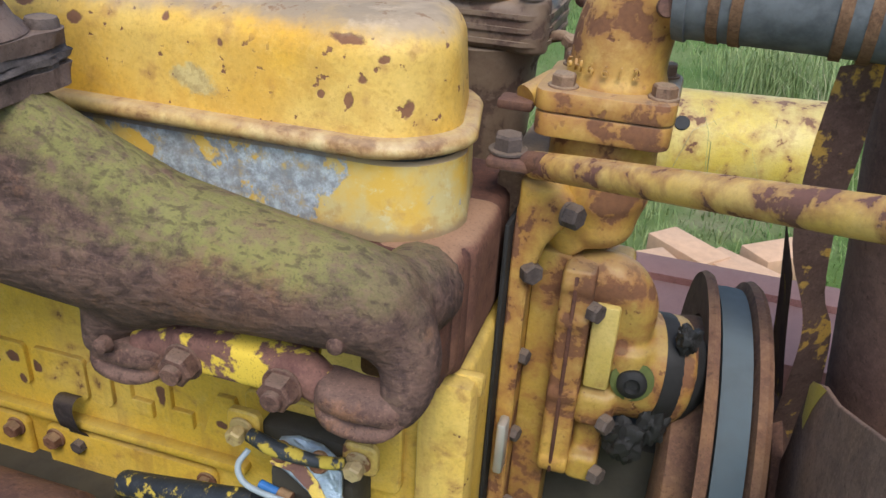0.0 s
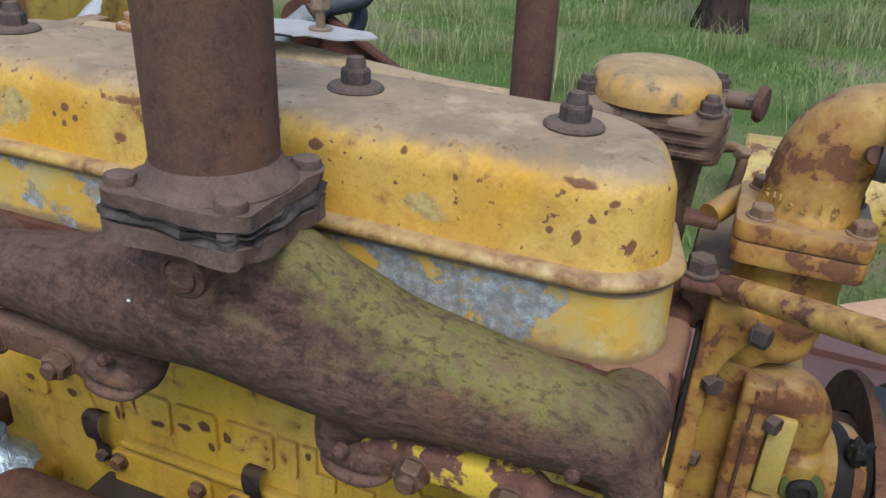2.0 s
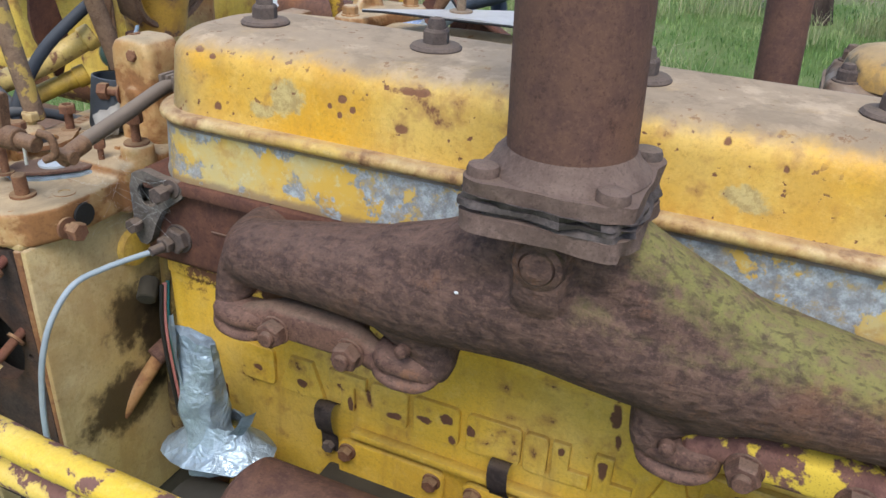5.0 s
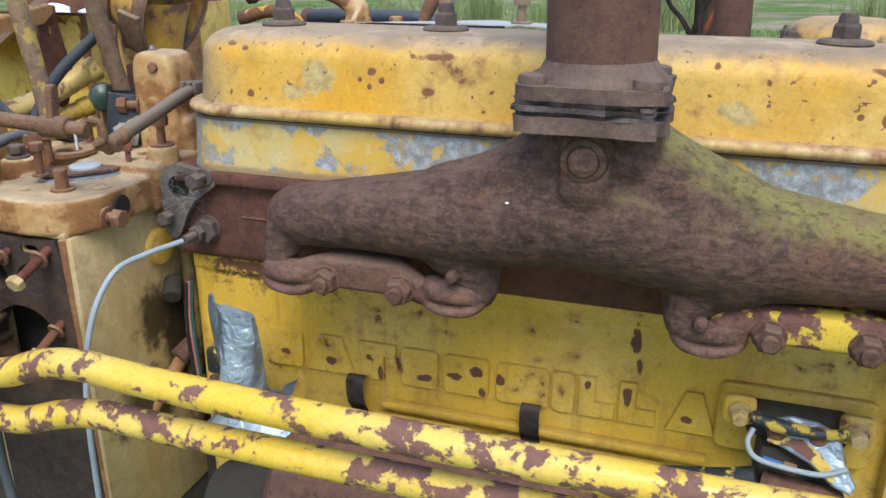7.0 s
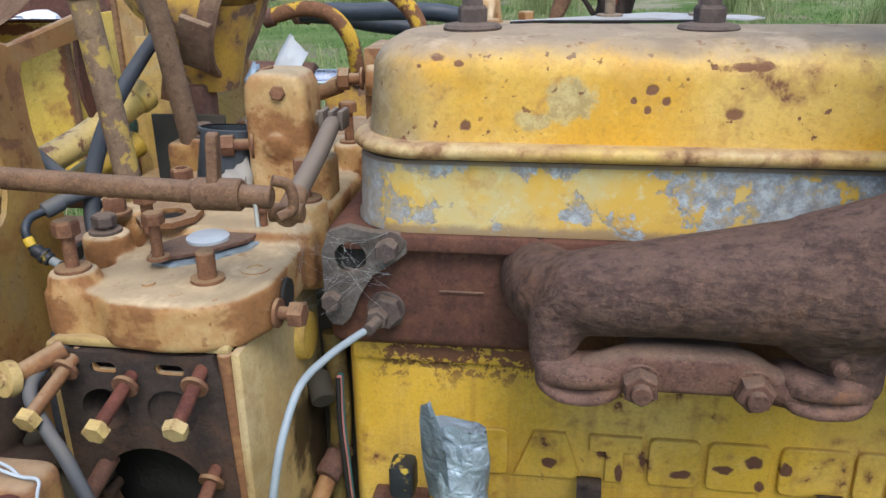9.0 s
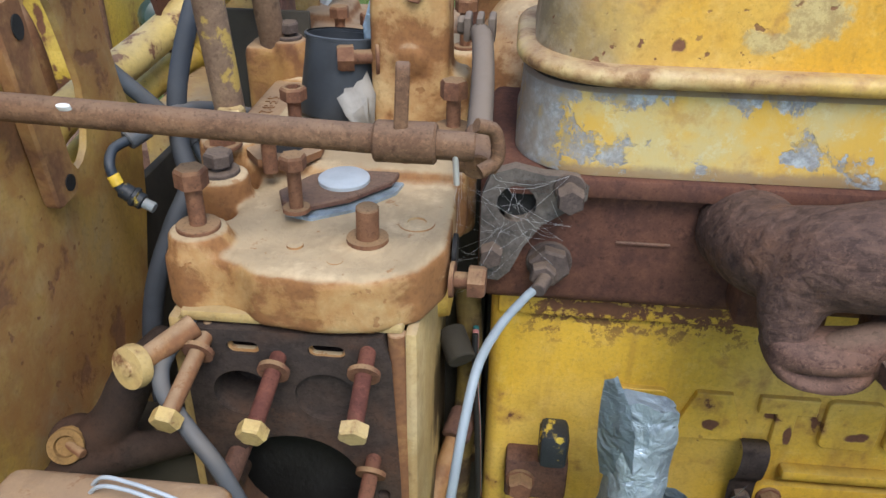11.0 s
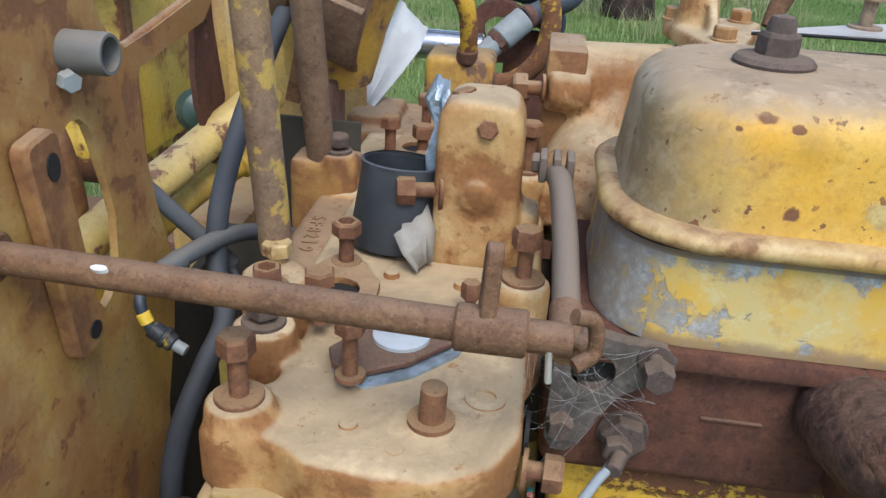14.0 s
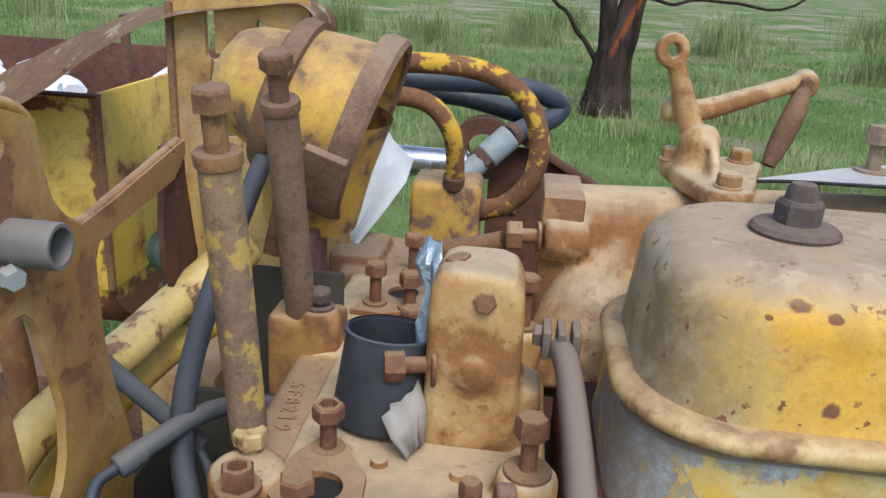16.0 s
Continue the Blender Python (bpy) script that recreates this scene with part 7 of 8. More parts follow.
def tin_sheet():
    o = [(-0.738, 1.222), (-0.70, 1.228), (-0.60, 1.240), (-0.52, 1.248), (-0.465, 1.262), (-0.436, 1.290), (-0.430, 1.315), (-0.45, 1.335), (-0.56, 1.335), (-0.64, 1.30), (-0.70, 1.255)]
    bm = prism(o, 0.002, Matrix.Translation((0, 0, 0.934)))
    t = thing("tin_sheet", "bent pale aluminium sheet held down by tall bolts", "sheet metal", (-0.6, 1.28, 0.93))
    bmesh.ops.subdivide_edges(bm, edges=bm.edges[:], cuts=2)
    for v in bm.verts:
        v.co.z += 0.005 * noise.noise(V((v.co.x * 11, v.co.y * 11, 0))) + 0.003 * noise.noise(V((v.co.x * 60, v.co.y * 30, 2)))
    part("sheet", bm, m_tinpale, t)
    for x, y in ((-0.508, 1.300), (-0.62, 1.285)):
        bolt(t, (x, y, 0.937), (0, 0, 1), 0.022, 0.016, m_boltold, shank=0.024, washer=0.016)
    part("torn_rim", sweep([(-0.738, 1.222, 0.935), (-0.70, 1.228, 0.936), (-0.60, 1.240, 0.935), (-0.52, 1.248, 0.935)], 6, 6, 0.0018), m_dark, t)


m_filtercap = painted("enamel_cap", (0.60, 0.33, 0.04), (0.52, 0.33, 0.12), rust=(0.16, 0.13, 0.09), rust2=(0.22, 0.19, 0.13), amount=0.42, chips=38, dust=0.75, dust_col=(0.46, 0.33, 0.17), halo=0.4)
m_filterbase = painted("greasy_filter_base", (0.15, 0.10, 0.065), (0.20, 0.14, 0.09), rust=(0.07, 0.045, 0.035), rust2=(0.12, 0.07, 0.045), amount=0.45, chips=22, dust=0.8, dust_col=(0.25, 0.18, 0.12))
m_boltold = rusty("iron_bolt_pale", (0.20, 0.14, 0.09), (0.28, 0.21, 0.14), (0.26, 0.12, 0.06), dust=0.6, dust_col=(0.40, 0.32, 0.22))
fuel_filter()
intake_manifold()
lever_bracket()
tin_sheet()
post = thing("vertical_pipe", "plain brown rusty vertical steel pipe", "pipe", (-0.205, 1.287, 0.86))
part("pipe", lathe([(0, 0), (0.0250, 0), (0.0253, 0.01), (0.0253, 0.9), (0.022, 0.9), (0, 0.88)], (-0.2065, 1.2845, 0.86), (-0.0411, 0.0586, 1), 32), m_stack, post)


# ---- small things by the block ----
def taped_bundle():
    t = thing("taped_stub", "pipe stub wrapped in torn silver tape", "taped pipe", (-0.775, 0.86, 0.44))
    bm = sweep([(-0.752, 0.862, 0.43, 0.033), (-0.753, 0.862, 0.465, 0.031), (-0.754, 0.862, 0.50, 0.029), (-0.755, 0.861, 0.54, 0.027), (-0.757, 0.860, 0.575, 0.026), (-0.758, 0.860, 0.618, 0.0265)], 26, 9)
    for v in bm.verts:
        n = noise.noise(V((v.co.x * 75, v.co.y * 75, v.co.z * 22)))
        n2 = noise.noise(V((v.co.x * 40, v.co.y * 40, v.co.z * 60 + v.co.x * 160)))
        v.co.x += 0.006 * n + 0.0024 * n2
        v.co.y += 0.006 * n - 0.0024 * n2
        k = min(max((v.co.z - 0.53) / 0.08, 0.0), 1.0)
        v.co.y = 0.858 + (v.co.y - 0.858) * (1 - 0.62 * k)
        v.co.x += k * (0.002 + 0.10 * (v.co.x + 0.757))
        if v.co.z > 0.60:
            v.co.z += -0.22 * (v.co.x + 0.757) + 0.006 * noise.noise(V((v.co.x * 90, v.co.y * 90, 4)))
    part("tape", bm, m_tape, t, angle=50)
    part("flap", foil_bm([((-0.790, 0.858, 0.638), (-0.782, 0.856, 0.642)), ((-0.790, 0.856, 0.622), (-0.772, 0.846, 0.625)), ((-0.790, 0.858, 0.60), (-0.766, 0.838, 0.60)), ((-0.788, 0.858, 0.57), (-0.762, 0.836, 0.57)), ((-0.784, 0.858, 0.54), (-0.760, 0.836, 0.545))]), m_tape, t, "torn upright flap")
    bm = lathe([(0.030, 0.050), (0.034, 0.036), (0.046, 0.018), (0.066, 0.002), (0.064, 0.0), (0.044, 0.014), (0.031, 0.032)], (-0.742, 0.862, 0.452), (0.10, 0.05, 1), 22, (1.25, 0.8))
    for v in bm.verts:
        r = math.hypot(v.co.x + 0.742, v.co.y - 0.862)
        v.co.z += (0.012 * noise.noise(V((v.co.x * 60, v.co.y * 60, 1))) + 0.25 * (v.co.x + 0.742)) * min(1.0, r / 0.06)
    part("skirt", bm, m_tape, t, "loose skirt of torn plastic", angle=60)
    part("tab", foil_bm([((-0.682, 0.842, 0.540), (-0.668, 0.850, 0.546)), ((-0.692, 0.843, 0.520), (-0.678, 0.852, 0.526)), ((-0.708, 0.846, 0.500), (-0.694, 0.855, 0.500))]), m_tape, t)
    part("pipe", rod((-0.755, 0.862, 0.30), (-0.755, 0.862, 0.44), 0.022), m_rust, t)
    part("elbow", rod((-0.755, 0.862, 0.38), (-0.755, 0.965, 0.36), 0.030), m_block, t)


def foil_bm(pts):
    bm = bmesh.new()
    rng = random.Random(9)
    rows = []
    for a, b in pts:
        a, b = V(a), V(b)
        rows.append([bm.verts.new(a.lerp(b, k / 4) + V((rng.uniform(-1, 1), rng.uniform(-1, 1), rng.uniform(-1, 1))) * 0.0018) for k in range(5)])
    for r, s in zip(rows, rows[1:]):
        for i in range(4):
            bm.faces.new((r[i], r[i + 1], s[i + 1], s[i]))
    bmesh.ops.solidify(bm, geom=bm.faces[:], thickness=0.0009)
    return bm


def starter_switch():
    t = thing("terminal_block", "oily terminal block with rusty screws and cut wires", "terminal block", (-0.10, 0.93, 0.53))
    part("backing", prism(rounded(0.165, 0.085, 0.010, 4, -0.098, 0.535), 0.012, basis((0, 0.958, 0), (1, 0, 0), (0, 0, 1)), 0.002, 1), m_block, t)
    part("box", box(-0.150, -0.045, 0.918, 0.950, 0.530, 0.566, 0.008), m_grimegap, t, "grimy switch body")
    for x, z in ((-0.160, 0.566), (-0.042, 0.562)):
        part("ear", prism(rounded(0.034, 0.034, 0.008, 4, x, z), 0.010, basis((0, 0.918, 0), (1, 0, 0), (0, 0, 1)), 0.002, 1), m_block, t)
        bolt(t, (x, 0.907, z), (0, -1, -0.1), 0.016, 0.010, m_boltyellow, washer=0.012, shank=0.005, name="terminal_nut", label="terminal nut with yellow paint")
    part("base", sweep([(-0.148, 0.900, 0.566, 0.007), (-0.12, 0.896, 0.562, 0.008), (-0.08, 0.896, 0.560, 0.006), (-0.052, 0.900, 0.562, 0.006)], 12, 5), m_fleck, t)
    tilt = basis((-0.100, 0.909, 0.546), (1, -0.12, 0.02), (0, 0.5, 0.87))
    part("bridge", prism([(-0.030, 0.0), (-0.024, 0.014), (-0.006, 0.020), (0.020, 0.019), (0.038, 0.012), (0.046, 0.0), (0.050, -0.018), (0.064, -0.040), (0.058, -0.050), (0.040, -0.044), (0.016, -0.026), (-0.010, -0.016), (-0.026, -0.012)], 0.006, tilt, 0.002, 1), m_tape, t, "pale metal bridge")
    part("paint_stripe", prism([(-0.028, -0.010), (-0.008, -0.004), (0.008, -0.003), (0.026, -0.014), (0.044, -0.032), (0.040, -0.042), (0.018, -0.024), (-0.004, -0.013), (-0.026, -0.013)], 0.0012, tilt @ Matrix.Translation((0, 0, 0.0062))), m_pipe, t, "yellow paint stripe")
    part("lower_body", box(-0.135, -0.045, 0.905, 0.955, 0.470, 0.530, 0.010), m_grimegap, t, "grimy lower body")
    for u, v in ((-0.019, 0.001), (0.022, 0.004)):
        part("rivet", lathe([(0, 0), (0.0108, 0), (0.0098, 0.0045), (0.004, 0.0065), (0, 0.007)], tilt @ V((u, v, 0.006)), tilt.to_3x3() @ V((0, 0, 1)), 16), m_boltrust, t)
    part("wire", sweep([(-0.145, 0.892, 0.556), (-0.150, 0.880, 0.545), (-0.140, 0.874, 0.532), (-0.110, 0.872, 0.527), (-0.075, 0.874, 0.525), (-0.05, 0.884, 0.53)], 10, 7, 0.0030), m_leadgrey, t, "grey curved wire")
    part("lug", rod((-0.132, 0.886, 0.524), (-0.112, 0.884, 0.521), 0.0045, 10), m_blue, t, "blue crimp lug")
    part("lug_tail", rod((-0.112, 0.884, 0.521), (-0.098, 0.883, 0.519), 0.0065, 10), m_boltrust, t)
    part("sleeve", sweep([(-0.30, 0.90, 0.455), (-0.25, 0.893, 0.470), (-0.21, 0.89, 0.480), (-0.17, 0.888, 0.488), (-0.135, 0.885, 0.500)], 12, 6, 0.0135), m_fleck, t, "black cable sleeve flecked with paint")
    part("spring", sweep([(-0.13, 0.89, 0.49), (-0.10, 0.885, 0.487), (-0.05, 0.89, 0.48)], 12, 6, 0.018), m_rust, t)


m_blue = plain("blue_plastic", (0.04, 0.16, 0.42), 0.4)


m_leadgrey = plain("grey_insulation", (0.30, 0.35, 0.37), 0.5, vary=0.3)


def lead_wire():
    t = thing("lead_wire", "grey insulated wire hanging from a plug", "wire", (-0.88, 0.86, 0.60))
    part("wire", sweep([(-0.841, 0.912, 0.690), (-0.848, 0.900, 0.687), (-0.856, 0.888, 0.685), (-0.873, 0.855, 0.681), (-0.886, 0.817, 0.674), (-0.893, 0.788, 0.647), (-0.898, 0.770, 0.61), (-0.903, 0.760, 0.56), (-0.908, 0.755, 0.48), (-0.912, 0.755, 0.30)], 12, 7, 0.0036), m_leadgrey, t)
    part("ferrule", rod((-0.839, 0.912, 0.691), (-0.845, 0.896, 0.689), 0.0060, 14), m_bolt, t)


def oily_parts():
    k = solo("black_connector", box(-0.832, -0.806, 0.895, 0.925, 0.500, 0.538, 0.006), m_rubber, "black plug with flecks of yellow paint", "connector")
    k.data.materials[0] = m_fleck
    b = thing("bracket_bolt", "rusty bolt and bracket below the plug", "bolt", (-0.84, 0.94, 0.44))
    part("bracket", box(-0.86, -0.80, 0.935, 0.962, 0.42, 0.47, 0.004), m_rust, b)
    bolt(b, (-0.845, 0.935, 0.445), (0, -1, 0), 0.022, 0.014, m_boltrust, washer=0.014)
    g = thing("gear_case", "oily yellow gear case between the engines", "engine part", (-0.91, 1.05, 0.0))
    part("case", box(-0.930, -0.880, 1.00, 1.16, 0.20, 0.72, 0.006), m_grimegap, g)
    part("rib", sweep([(-0.905, 0.985, 0.64), (-0.90, 0.975, 0.55), (-0.905, 0.97, 0.45), (-0.91, 0.97, 0.35)], 12, 5, 0.012), m_oily, g)
    for z in (0.56, 0.50, 0.44):
        bolt(g, (-0.898, 0.975, z), (0.3, -1, 0), 0.016, 0.010, m_oily)
    part("side_boss", lathe([(0, 0), (0.026, 0), (0.024, 0.010), (0.012, 0.012), (0, 0.012)], (-0.927, 0.945, 0.655), (1, 0, 0), 20), m_block, g)
    part("pipe_stub", rod((-0.918, 0.96, 0.60), (-0.905, 0.935, 0.585), 0.013, 16), m_grimegap, g)
    for col, y in ((m_wirered, 0.952), (m_wireteal, 0.958), (m_dark, 0.946)):
        bent_tube("loom_wire", [(-0.895, y + 0.01, 0.60), (-0.893, y, 0.55), (-0.889, y - 0.004, 0.50), (-0.885, y, 0.40)], 0.0028, col, "thin wire hanging between the engines", "wire", 8)


m_wirered = plain("pink_wire", (0.55, 0.22, 0.20), 0.5)
m_wireteal = plain("teal_wire", (0.03, 0.16, 0.16), 0.5)


def low_parts():
    t = thing("starter_motor", "rusty starter motor body low by the block", "starter motor", (-0.46, 0.80, 0.40))
    part("body", rod((-0.66, 0.80, 0.43), (-0.30, 0.80, 0.43), 0.075, 36), m_rust, t)
    part("nose", rod((-0.76, 0.82, 0.37), (-0.66, 0.80, 0.40), 0.050, 30), m_grimegap, t)
    part("foot", box(-0.64, -0.34, 0.83, 0.96, 0.30, 0.40, 0.006), m_grimegap, t)
    r = thing("brace_rod", "thin pale rusty brace rod", "rod", (-0.9, 0.85, 0.4))
    part("rod", rod((-0.905, 0.955, 0.495), (-0.955, 0.85, 0.36), 0.010, 14), m_tanrust, r)
    part("head", rod((-0.902, 0.965, 0.500), (-0.910, 0.940, 0.487), 0.014, 14), m_rust, r)
    c = thing("curled_wire", "white wire curled over the pipe casting", "wire", (-1.05, 0.65, 0.68))
    for dz, dy in ((0.0, 0.0), (0.002, 0.005)):
        part("strand", sweep([(-1.104, 0.664 + dy, 0.668 + dz), (-1.086, 0.657 + dy, 0.696 + dz), (-1.065, 0.652 + dy, 0.702), (-1.038, 0.648 + dy, 0.6965), (-1.026, 0.648, 0.6930), (-1.012, 0.646, 0.6930), (-1.009, 0.638, 0.685), (-1.011, 0.632, 0.658)], 8, 7, 0.0012), m_wire, c)
    e = thing("pipe_casting", "brown rusty casting where the yellow pipes end", "casting", (-1.03, 0.66, 0.60))
    casting("body", [box(-1.15, -1.014, 0.636, 0.678, 0.56, 0.690, 0.010, 3), sweep([(-1.03, 0.650, 0.628, 0.017), (-0.98, 0.645, 0.622, 0.015), (-0.93, 0.635, 0.616, 0.013)], 16, 6, cap=0.5)], m_tanrust, e, voxel=0.004, smooth=3)
    for x in (-1.056, -1.028):
        part("bolt_head", lathe([(0, -0.004), (0.0125, -0.004), (0.0125, 0.003), (0.010, 0.007), (0.004, 0.009), (0, 0.0095)], (x, 0.631, 0.676), (0, -0.85, 0.5), 16), m_boltred, e, "round red rusty bolt head")
    l = thing("lever_casting", "greasy brown lever casting with a spring", "engine part", (-1.15, 0.79, 0.55))
    casting("arm", [sweep([(-1.175, 0.77, 0.600, 0.018), (-1.150, 0.785, 0.625, 0.017), (-1.135, 0.80, 0.655, 0.016), (-1.115, 0.82, 0.675, 0.014)], 14, 5, cap=0.5), rod((-1.17, 0.76, 0.60), (-1.10, 0.80, 0.60), 0.013), rod((-1.19, 0.75, 0.58), (-1.165, 0.77, 0.60), 0.017), rod((-1.184, 0.792, 0.598), (-1.178, 0.772, 0.612), 0.019), rod((-1.150, 0.80, 0.58), (-1.138, 0.786, 0.592), 0.011)], m_greasy, l, voxel=0.0035, smooth=3)
    part("wire", sweep([(-1.165, 0.745, 0.592), (-1.15, 0.73, 0.575), (-1.13, 0.725, 0.56), (-1.09, 0.72, 0.55)], 8, 6, 0.0025), m_dark, l)
    plug = part("plug", lathe([(0, 0.010), (0.007, 0.010), (0.008, 0.013), (0.0125, 0.013), (0.013, 0.011), (0.0118, 0.009), (0.013, 0.007), (0.0118, 0.005), (0.013, 0.003), (0.0118, 0.0), (0.0118, -0.01), (0, -0.01)], (-1.1765, 0.767, 0.6155), (0.25, -0.8, 0.5), 24), m_brassy, l, "threaded brass plug")
    part("stem", rod((-1.174, 0.762, 0.620), (-1.160, 0.755, 0.618), 0.0035, 12), m_boltrust, plug)
    bolt(l, (-1.137, 0.784, 0.5935), (0.45, -0.7, 0.5), 0.016, 0.009, m_boltrust, washer=0.010)
    part("base", box(-1.21, -1.10, 0.80, 0.86, 0.20, 0.58, 0.006), m_grimegap, l)


m_brassy = rusty("dirty_brass", (0.14, 0.08, 0.03), (0.26, 0.16, 0.055), (0.30, 0.17, 0.06), relief=0.3)
m_greasy = rusty("greasy_iron", (0.020, 0.014, 0.011), (0.040, 0.026, 0.018), (0.08, 0.038, 0.02), relief=0.6)
taped_bundle()
starter_switch()
lead_wire()
oily_parts()
low_parts()


def cobwebs():
    """Fine threads between the two engines."""
    rng = random.Random(3)
    k = Look("spider_silk")
    silk = k.end((0.62, 0.62, 0.60), 0.6)
    bm = bmesh.new()
    pts = [V((-0.905 + rng.uniform(-0.012, 0.0), 0.86 + rng.uniform(-0.03, 0.12), 0.70 + rng.uniform(0.0, 0.10))) for _ in range(40)] + [V((-0.875 + rng.uniform(-0.02, 0.055), 0.921 + rng.uniform(-0.012, 0.0), 0.70 + rng.uniform(0, 0.085))) for _ in range(60)]
    for i in range(64):
        a = rng.choice(pts)
        b = min((p for p in rng.sample(pts, 12) if p is not a), key=lambda p: (p - a).length)
        b = b if rng.random() < 0.6 else rng.choice(pts)
        mid = (a + b) / 2 + V((0, 0, -0.1 * (b - a).length))
        s = sweep([tuple(a), tuple(mid), tuple(b)], 3, 3, rng.uniform(0.00003, 0.00007))
        me = bpy.data.meshes.new("tmp")
        s.to_mesh(me)
        s.free()
        bm.from_mesh(me)
        bpy.data.meshes.remove(me)
    tagged(part("cobweb", bm, silk), "dusty grey cobweb between the engines", "cobweb", kind="stuff")


cobwebs()


# ---- ground, grass, tree ----
def ground_material():
    k = Look("turf_soil")
    n = k.noise(0.9, 6, 0.6)
    f = k.noise(25.0, 8, 0.7)
    col = k.mix(k.step(n, 0.4, 0.6), (0.11, 0.18, 0.045), (0.18, 0.23, 0.08))
    col = k.mix(k.step(k.noise(0.45, 5, 0.6), 0.52, 0.62), col, (0.26, 0.22, 0.14))
    col = k.mix(k.math("MULTIPLY", k.step(k.axis(1), 11.0, 15.0), k.step(k.noise(0.55, 6, 0.65), 0.5, 0.62)), col, (0.36, 0.32, 0.22))
    col = k.mix(k.math("MULTIPLY", f, 0.5), col, (0.03, 0.045, 0.012))
    return k.end(col, 0.95, f, 0.6, 0.03, spec=0.1)


def ground():
    bm = bmesh.new()
    xs = [-400, -120, -40] + [-14 + i * 0.5 for i in range(57)] + [40, 120, 400]
    ys = [-400, -60, -12] + [-3 + i * 0.5 for i in range(60)] + [45, 90, 180, 400]
    grid = []
    for y in ys:
        row = []
        for x in xs:
            z = 0.05 * noise.noise(V((x * 0.35, y * 0.35, 0))) if max(abs(x), abs(y)) < 30 else 0.0
            row.append(bm.verts.new((x, y, z - 0.01)))
        grid.append(row)
    for a, b in zip(grid, grid[1:]):
        for i in range(len(xs) - 1):
            bm.faces.new((a[i], a[i + 1], b[i + 1], b[i]))
    solo("ground", bm, ground_material(), "grassy paddock soil", "ground", kind="structure")


def blade_material(name, a, b):
    k = Look(name)
    info = k.geo.outputs["Random Per Island"]
    c = k.mix(info, a, b)
    c = k.mix(k.step(k.noise(2.0, 4, 0.5), 0.4, 0.65, 0.0, 0.5), c, tuple(x * 0.6 for x in a))
    c = k.mix(k.step(k.noise(0.55, 7, 0.65), 0.48, 0.62, 0.0, 0.55), c, (0.36, 0.37, 0.17))
    return k.end(c, 0.65, spec=0.25)


def grass(name, spots, material, label, rng):
    """Blades: spots are (x, y, height, spread, lean)."""
    n = len(spots)
    a = np.array(spots)
    ang = rng.uniform(0, 2 * np.pi, n)
    x, y, h, w, lean = a.T
    d = np.stack([np.cos(ang), np.sin(ang), 0 * ang], 1)
    side = np.stack([-np.sin(ang), np.cos(ang), 0 * ang], 1) * w[:, None]
    base = np.stack([x, y, 0 * x - 0.02], 1)
    mid = base + d * (lean * h * 0.3)[:, None] + np.array([0, 0, 1]) * (h * 0.6)[:, None]
    tip = base + d * (lean * h)[:, None] + np.array([0, 0, 1]) * (h * (1 - 0.25 * lean))[:, None]
    verts = np.stack([base - side, base + side, mid - side * 0.7, mid + side * 0.7, tip], 1).reshape(-1, 3)
    i = np.arange(n)[:, None] * 5
    quads = (i + np.array([0, 1, 3, 2])).tolist()
    tris = (i + np.array([2, 3, 4])).tolist()
    me = bpy.data.meshes.new(name)
    me.from_pydata(verts.tolist(), [], quads + tris)
    me.materials.append(material)
    return tagged(new(name, me), label, "grass", kind="stuff")


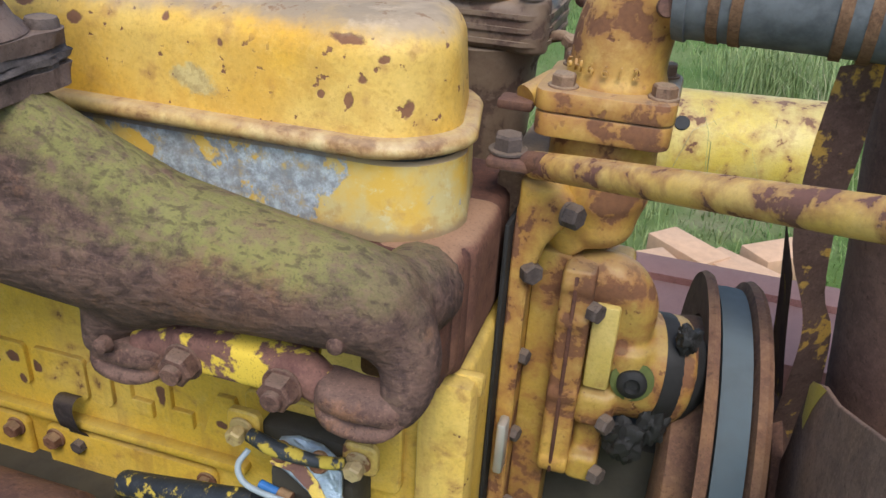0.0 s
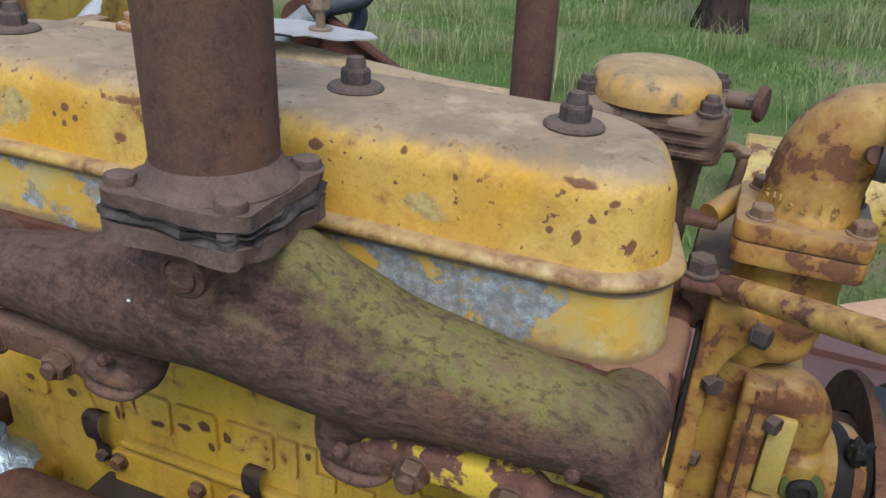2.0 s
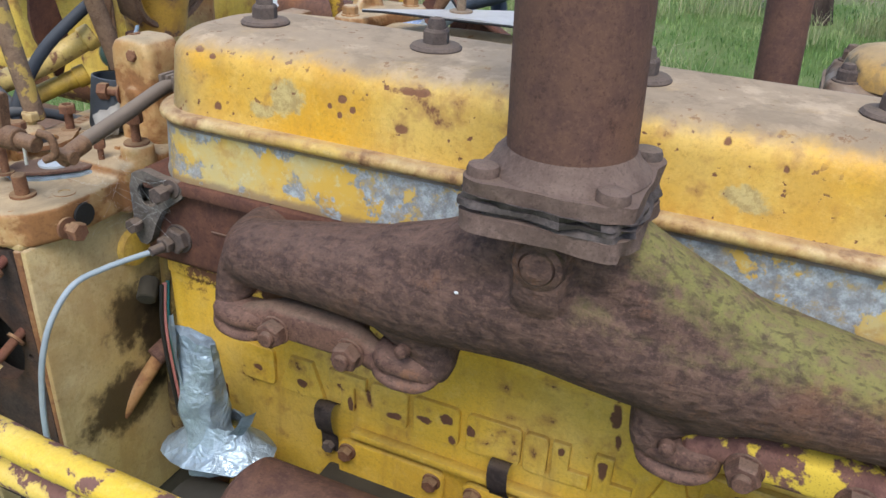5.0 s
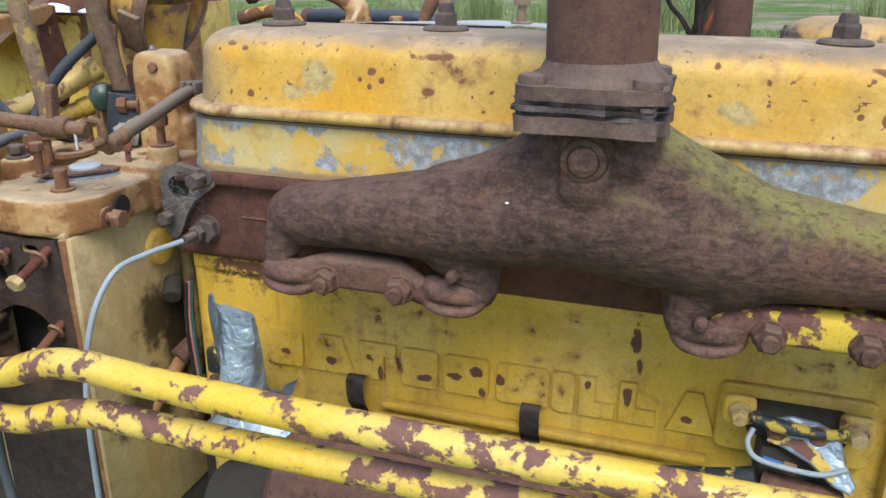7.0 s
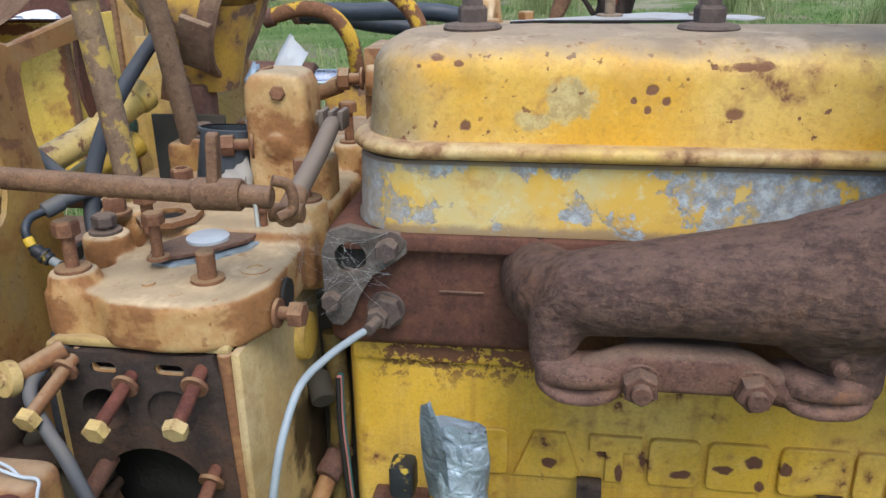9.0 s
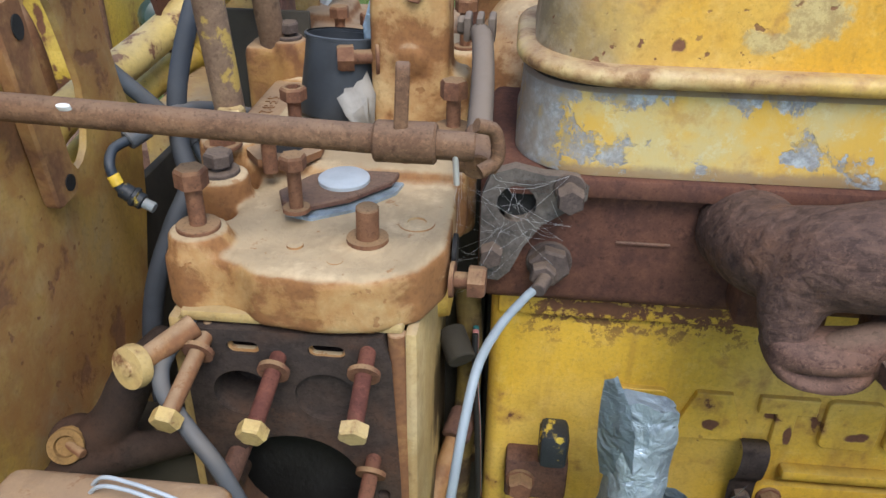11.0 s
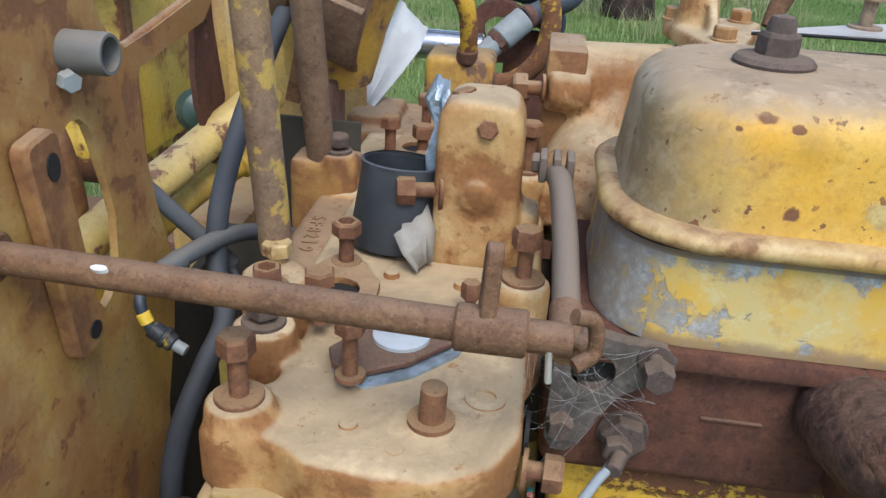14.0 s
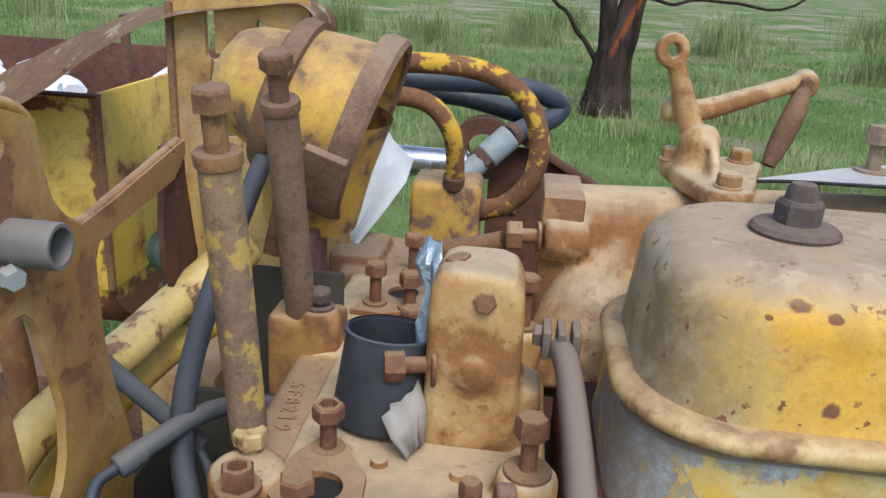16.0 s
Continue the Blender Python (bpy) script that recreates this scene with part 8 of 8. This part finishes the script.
def meadow():
    rng = np.random.default_rng(4)
    near, tall, dry = [], [], []
    for _ in range(120000):
        u = rng.uniform(0, 1) ** 1.5
        y = 1.75 + u * 15
        half = 1.3 + y * 0.62
        x = rng.uniform(-half - 0.3 * y * 0.4, half * 0.75)
        bare = noise.noise(V((x * 0.45, y * 0.45, 3.0)))
        if bare > 0.28 and rng.uniform() < 0.75:
            continue
        s = 1.05 - 0.018 * y
        near.append((x, y, rng.uniform(0.03, 0.085) * s, rng.uniform(0.0010, 0.0018) * (1 + 0.22 * y), rng.uniform(0.1, 0.9)))
    for _ in range(150):
        y = rng.uniform(2.0, 17)
        half = 1.2 + y * 0.62
        cx = rng.uniform(-half * 1.1, half * 0.8)
        if y < 2.6 and -0.2 < cx < 0.9:
            continue
        k = rng.integers(90, 170)
        s = rng.uniform(0.6, 1.25)
        r = 0.12 * s
        for _ in range(k):
            px, py = cx + rng.normal(0, r), y + rng.normal(0, r)
            (tall if rng.uniform() < 0.7 else dry).append((px, py, rng.uniform(0.14, 0.36) * s, rng.uniform(0.0009, 0.0016) * (1 + 0.12 * y), rng.uniform(0.25, 1.0)))
    for cx, y, s, n in ((-2.26, 11.6, 1.5, 330), (-0.98, 13.1, 1.5, 330), (2.0, 13.2, 1.7, 380), (-8.2, 12.2, 1.5, 300), (5.4, 16.5, 1.8, 360), (-0.3, 15.7, 1.5, 260), (0.9, 4.4, 0.9, 260), (0.55, 4.6, 0.8, 220), (-3.9, 13.5, 1.4, 300), (3.4, 11.0, 1.4, 300)):
        for _ in range(int(n * 1.6)):
            tall.append((cx + rng.normal(0, 0.16 * s), y + rng.normal(0, 0.16 * s), rng.uniform(0.25, 0.55) * s, rng.uniform(0.0011, 0.0019) * (1 + 0.12 * y), rng.uniform(0.2, 0.9)))
    grass("turf", near, blade_material("blades", (0.070, 0.165, 0.030), (0.25, 0.335, 0.105)), "short green paddock grass", rng)
    grass("tussocks", tall, blade_material("tussock_blades", (0.15, 0.22, 0.065), (0.29, 0.33, 0.14)), "long green grass tussocks", rng)
    grass("dry_grass", dry, blade_material("dry_blades", (0.34, 0.31, 0.16), (0.42, 0.38, 0.23)), "pale dry grass stalks", rng)


def tree():
    t = thing("tree", "dark rough-barked tree with a fire scar on the trunk", "tree", (-0.20, 7.25, 0))
    k = Look("charred_bark")
    n = k.noise(9.0, 8, 0.7, stretch=(1, 1, 0.25))
    col = k.mix(k.step(n, 0.35, 0.7), (0.018, 0.013, 0.011), (0.075, 0.052, 0.040))
    scar = k.math("MULTIPLY", k.step(k.axis(2), 0.42, 0.55), k.step(k.math("ABSOLUTE", k.math("SUBTRACT", k.math("ADD", k.axis(0), 0.49), k.math("MULTIPLY", k.axis(2), 0.42))), 0.010, 0.035, 1.0, 0.0))
    col = k.mix(k.math("MULTIPLY", scar, k.step(n, 0.42, 0.5)), col, (0.20, 0.06, 0.02))
    bark = k.end(col, 0.95, n, 1.0, 0.03, spec=0.1)
    trunk = sweep([(-0.27, 7.25, -0.05, 0.235), (-0.265, 7.25, 0.12, 0.195), (-0.255, 7.25, 0.42, 0.155), (-0.20, 7.26, 0.62, 0.125), (-0.16, 7.26, 0.85, 0.098), (-0.10, 7.27, 1.2, 0.10), (-0.02, 7.28, 1.8, 0.13), (0.1, 7.35, 2.8, 0.09)], 14, 6)
    for v in trunk.verts:
        f = 1 + 0.16 * noise.noise(V((v.co.x * 9, v.co.y * 9, v.co.z * 2.2)))
        v.co.x = -0.18 + (v.co.x + 0.18) * f
        v.co.y = 7.25 + (v.co.y - 7.25) * f
    part("trunk", trunk, bark, t)
    limbs = [[(-0.32, 7.22, 0.33, 0.03), (-0.40, 7.2, 0.43, 0.024), (-0.49, 7.2, 0.56, 0.020), (-0.572, 7.2, 0.643, 0.019), (-0.66, 7.2, 0.78, 0.016), (-0.773, 7.2, 0.867, 0.015), (-1.0, 7.2, 1.2, 0.010)],
             [(-0.27, 7.25, 0.42, 0.12), (-0.315, 7.25, 0.66, 0.078), (-0.35, 7.25, 0.95, 0.068), (-0.42, 7.3, 1.5, 0.07), (-0.8, 7.4, 2.6, 0.04)],
             [(-0.14, 7.25, 0.90, 0.035), (-0.03, 7.22, 0.925, 0.018), (0.144, 7.2, 0.885, 0.013), (0.31, 7.2, 0.93, 0.013), (0.6, 7.15, 0.925, 0.012), (1.0, 7.0, 0.94, 0.010), (1.5, 6.9, 1.5, 0.012)],
             [(0.0, 7.28, 1.9, 0.08), (0.5, 7.3, 2.5, 0.05), (1.2, 7.2, 3.0, 0.03)], [(0.0, 7.3, 2.0, 0.07), (-0.3, 7.9, 2.8, 0.04), (-0.5, 8.5, 3.2, 0.03)]]
    for l in limbs:
        part("limb", sweep(l, 8, 5), bark, t)
    rng = np.random.default_rng(11)
    vs, fs = [], []
    for tip in ((-0.8, 7.4, 2.7), (1.2, 7.2, 3.1), (-0.5, 8.5, 3.3), (0.1, 7.35, 3.1), (0.6, 7.9, 3.5), (-0.9, 7.0, 2.2)):
        for _ in range(340):
            c = np.array(tip) + rng.normal(0, 1, 3) * (0.62, 0.62, 0.36)
            d = rng.normal(0, 1, 3)
            d /= np.linalg.norm(d)
            e = np.cross(d, rng.normal(0, 1, 3))
            e /= np.linalg.norm(e)
            i = len(vs)
            vs += [c - d * 0.05, c + e * 0.012, c + d * 0.05, c - e * 0.012]
            fs.append((i, i + 1, i + 2, i + 3))
    me = bpy.data.meshes.new("crown")
    me.from_pydata([tuple(v - np.array((-0.20, 7.25, 0))) for v in vs], [], fs)
    me.materials.append(blade_material("leaves", (0.035, 0.06, 0.02), (0.07, 0.10, 0.035)))
    c = new("crown", me)
    c.parent = t


def yard_things():
    d = thing("steel_drum", "yellow steel cylinder lying in the grass, paint scratched", "drum", (0.4, 3.45, 0.0))
    part("shell", lathe([(0, 0), (0.19, 0), (0.20, 0.01), (0.20, 0.62), (0.19, 0.63), (0, 0.63)], (0.08, 3.45, 0.07), (1, 0.04, 0.03), 40), m_drum, d)
    # black disc on the shell, painted as the shade in a hole
    part("hole", lathe([(0, 0), (0.028, 0), (0.026, 0.004), (0, 0.004)], (0.19, 3.295, 0.195), (0, -0.8, 0.6), 20), m_dark, d)
    c = thing("track_beam", "brown painted steel channel beam on the ground", "beam", (0.5, 2.1, 0.0))
    part("web", box(-0.4, 2.2, 1.90, 2.16, 0.0, 0.148, 0.004), m_beam, c)
    part("lip", box(-0.4, 2.2, 2.16, 2.26, 0.0, 0.165, 0.004), m_beam, c)
    for x, y, a, z in ((0.150, 2.395, 38, 0.035), (0.268, 2.535, -42, 0.041), (0.410, 2.470, -35, 0.035), (0.525, 2.62, 40, 0.041)):
        bm = box(-0.105, 0.105, -0.055, 0.055, -0.04, 0.04, 0.004)
        solo("brick", moved(bm, Matrix.Translation((x, y, z)) @ Matrix.Rotation(radians(a), 4, "Z")), m_brick, "pale orange clay brick lying in the grass", "brick", group="bricks in the grass")


m_drum = painted("enamel_drum", (0.54, 0.39, 0.06), (0.54, 0.42, 0.13), amount=0.40, chips=15, grime=0.35, dust=0.2, edge=0.012, contrast=0.4, halo=0.5)
m_beam = rusty("beam_paint", (0.15, 0.065, 0.055), (0.19, 0.09, 0.075), (0.20, 0.10, 0.08), dust=0.5, dust_col=(0.28, 0.18, 0.15), relief=0.15)
m_brick = plain("clay_brick", (0.58, 0.36, 0.21), 0.9, vary=0.25, scale=40, relief=0.4)
yard_things()
ground()
meadow()
tree()
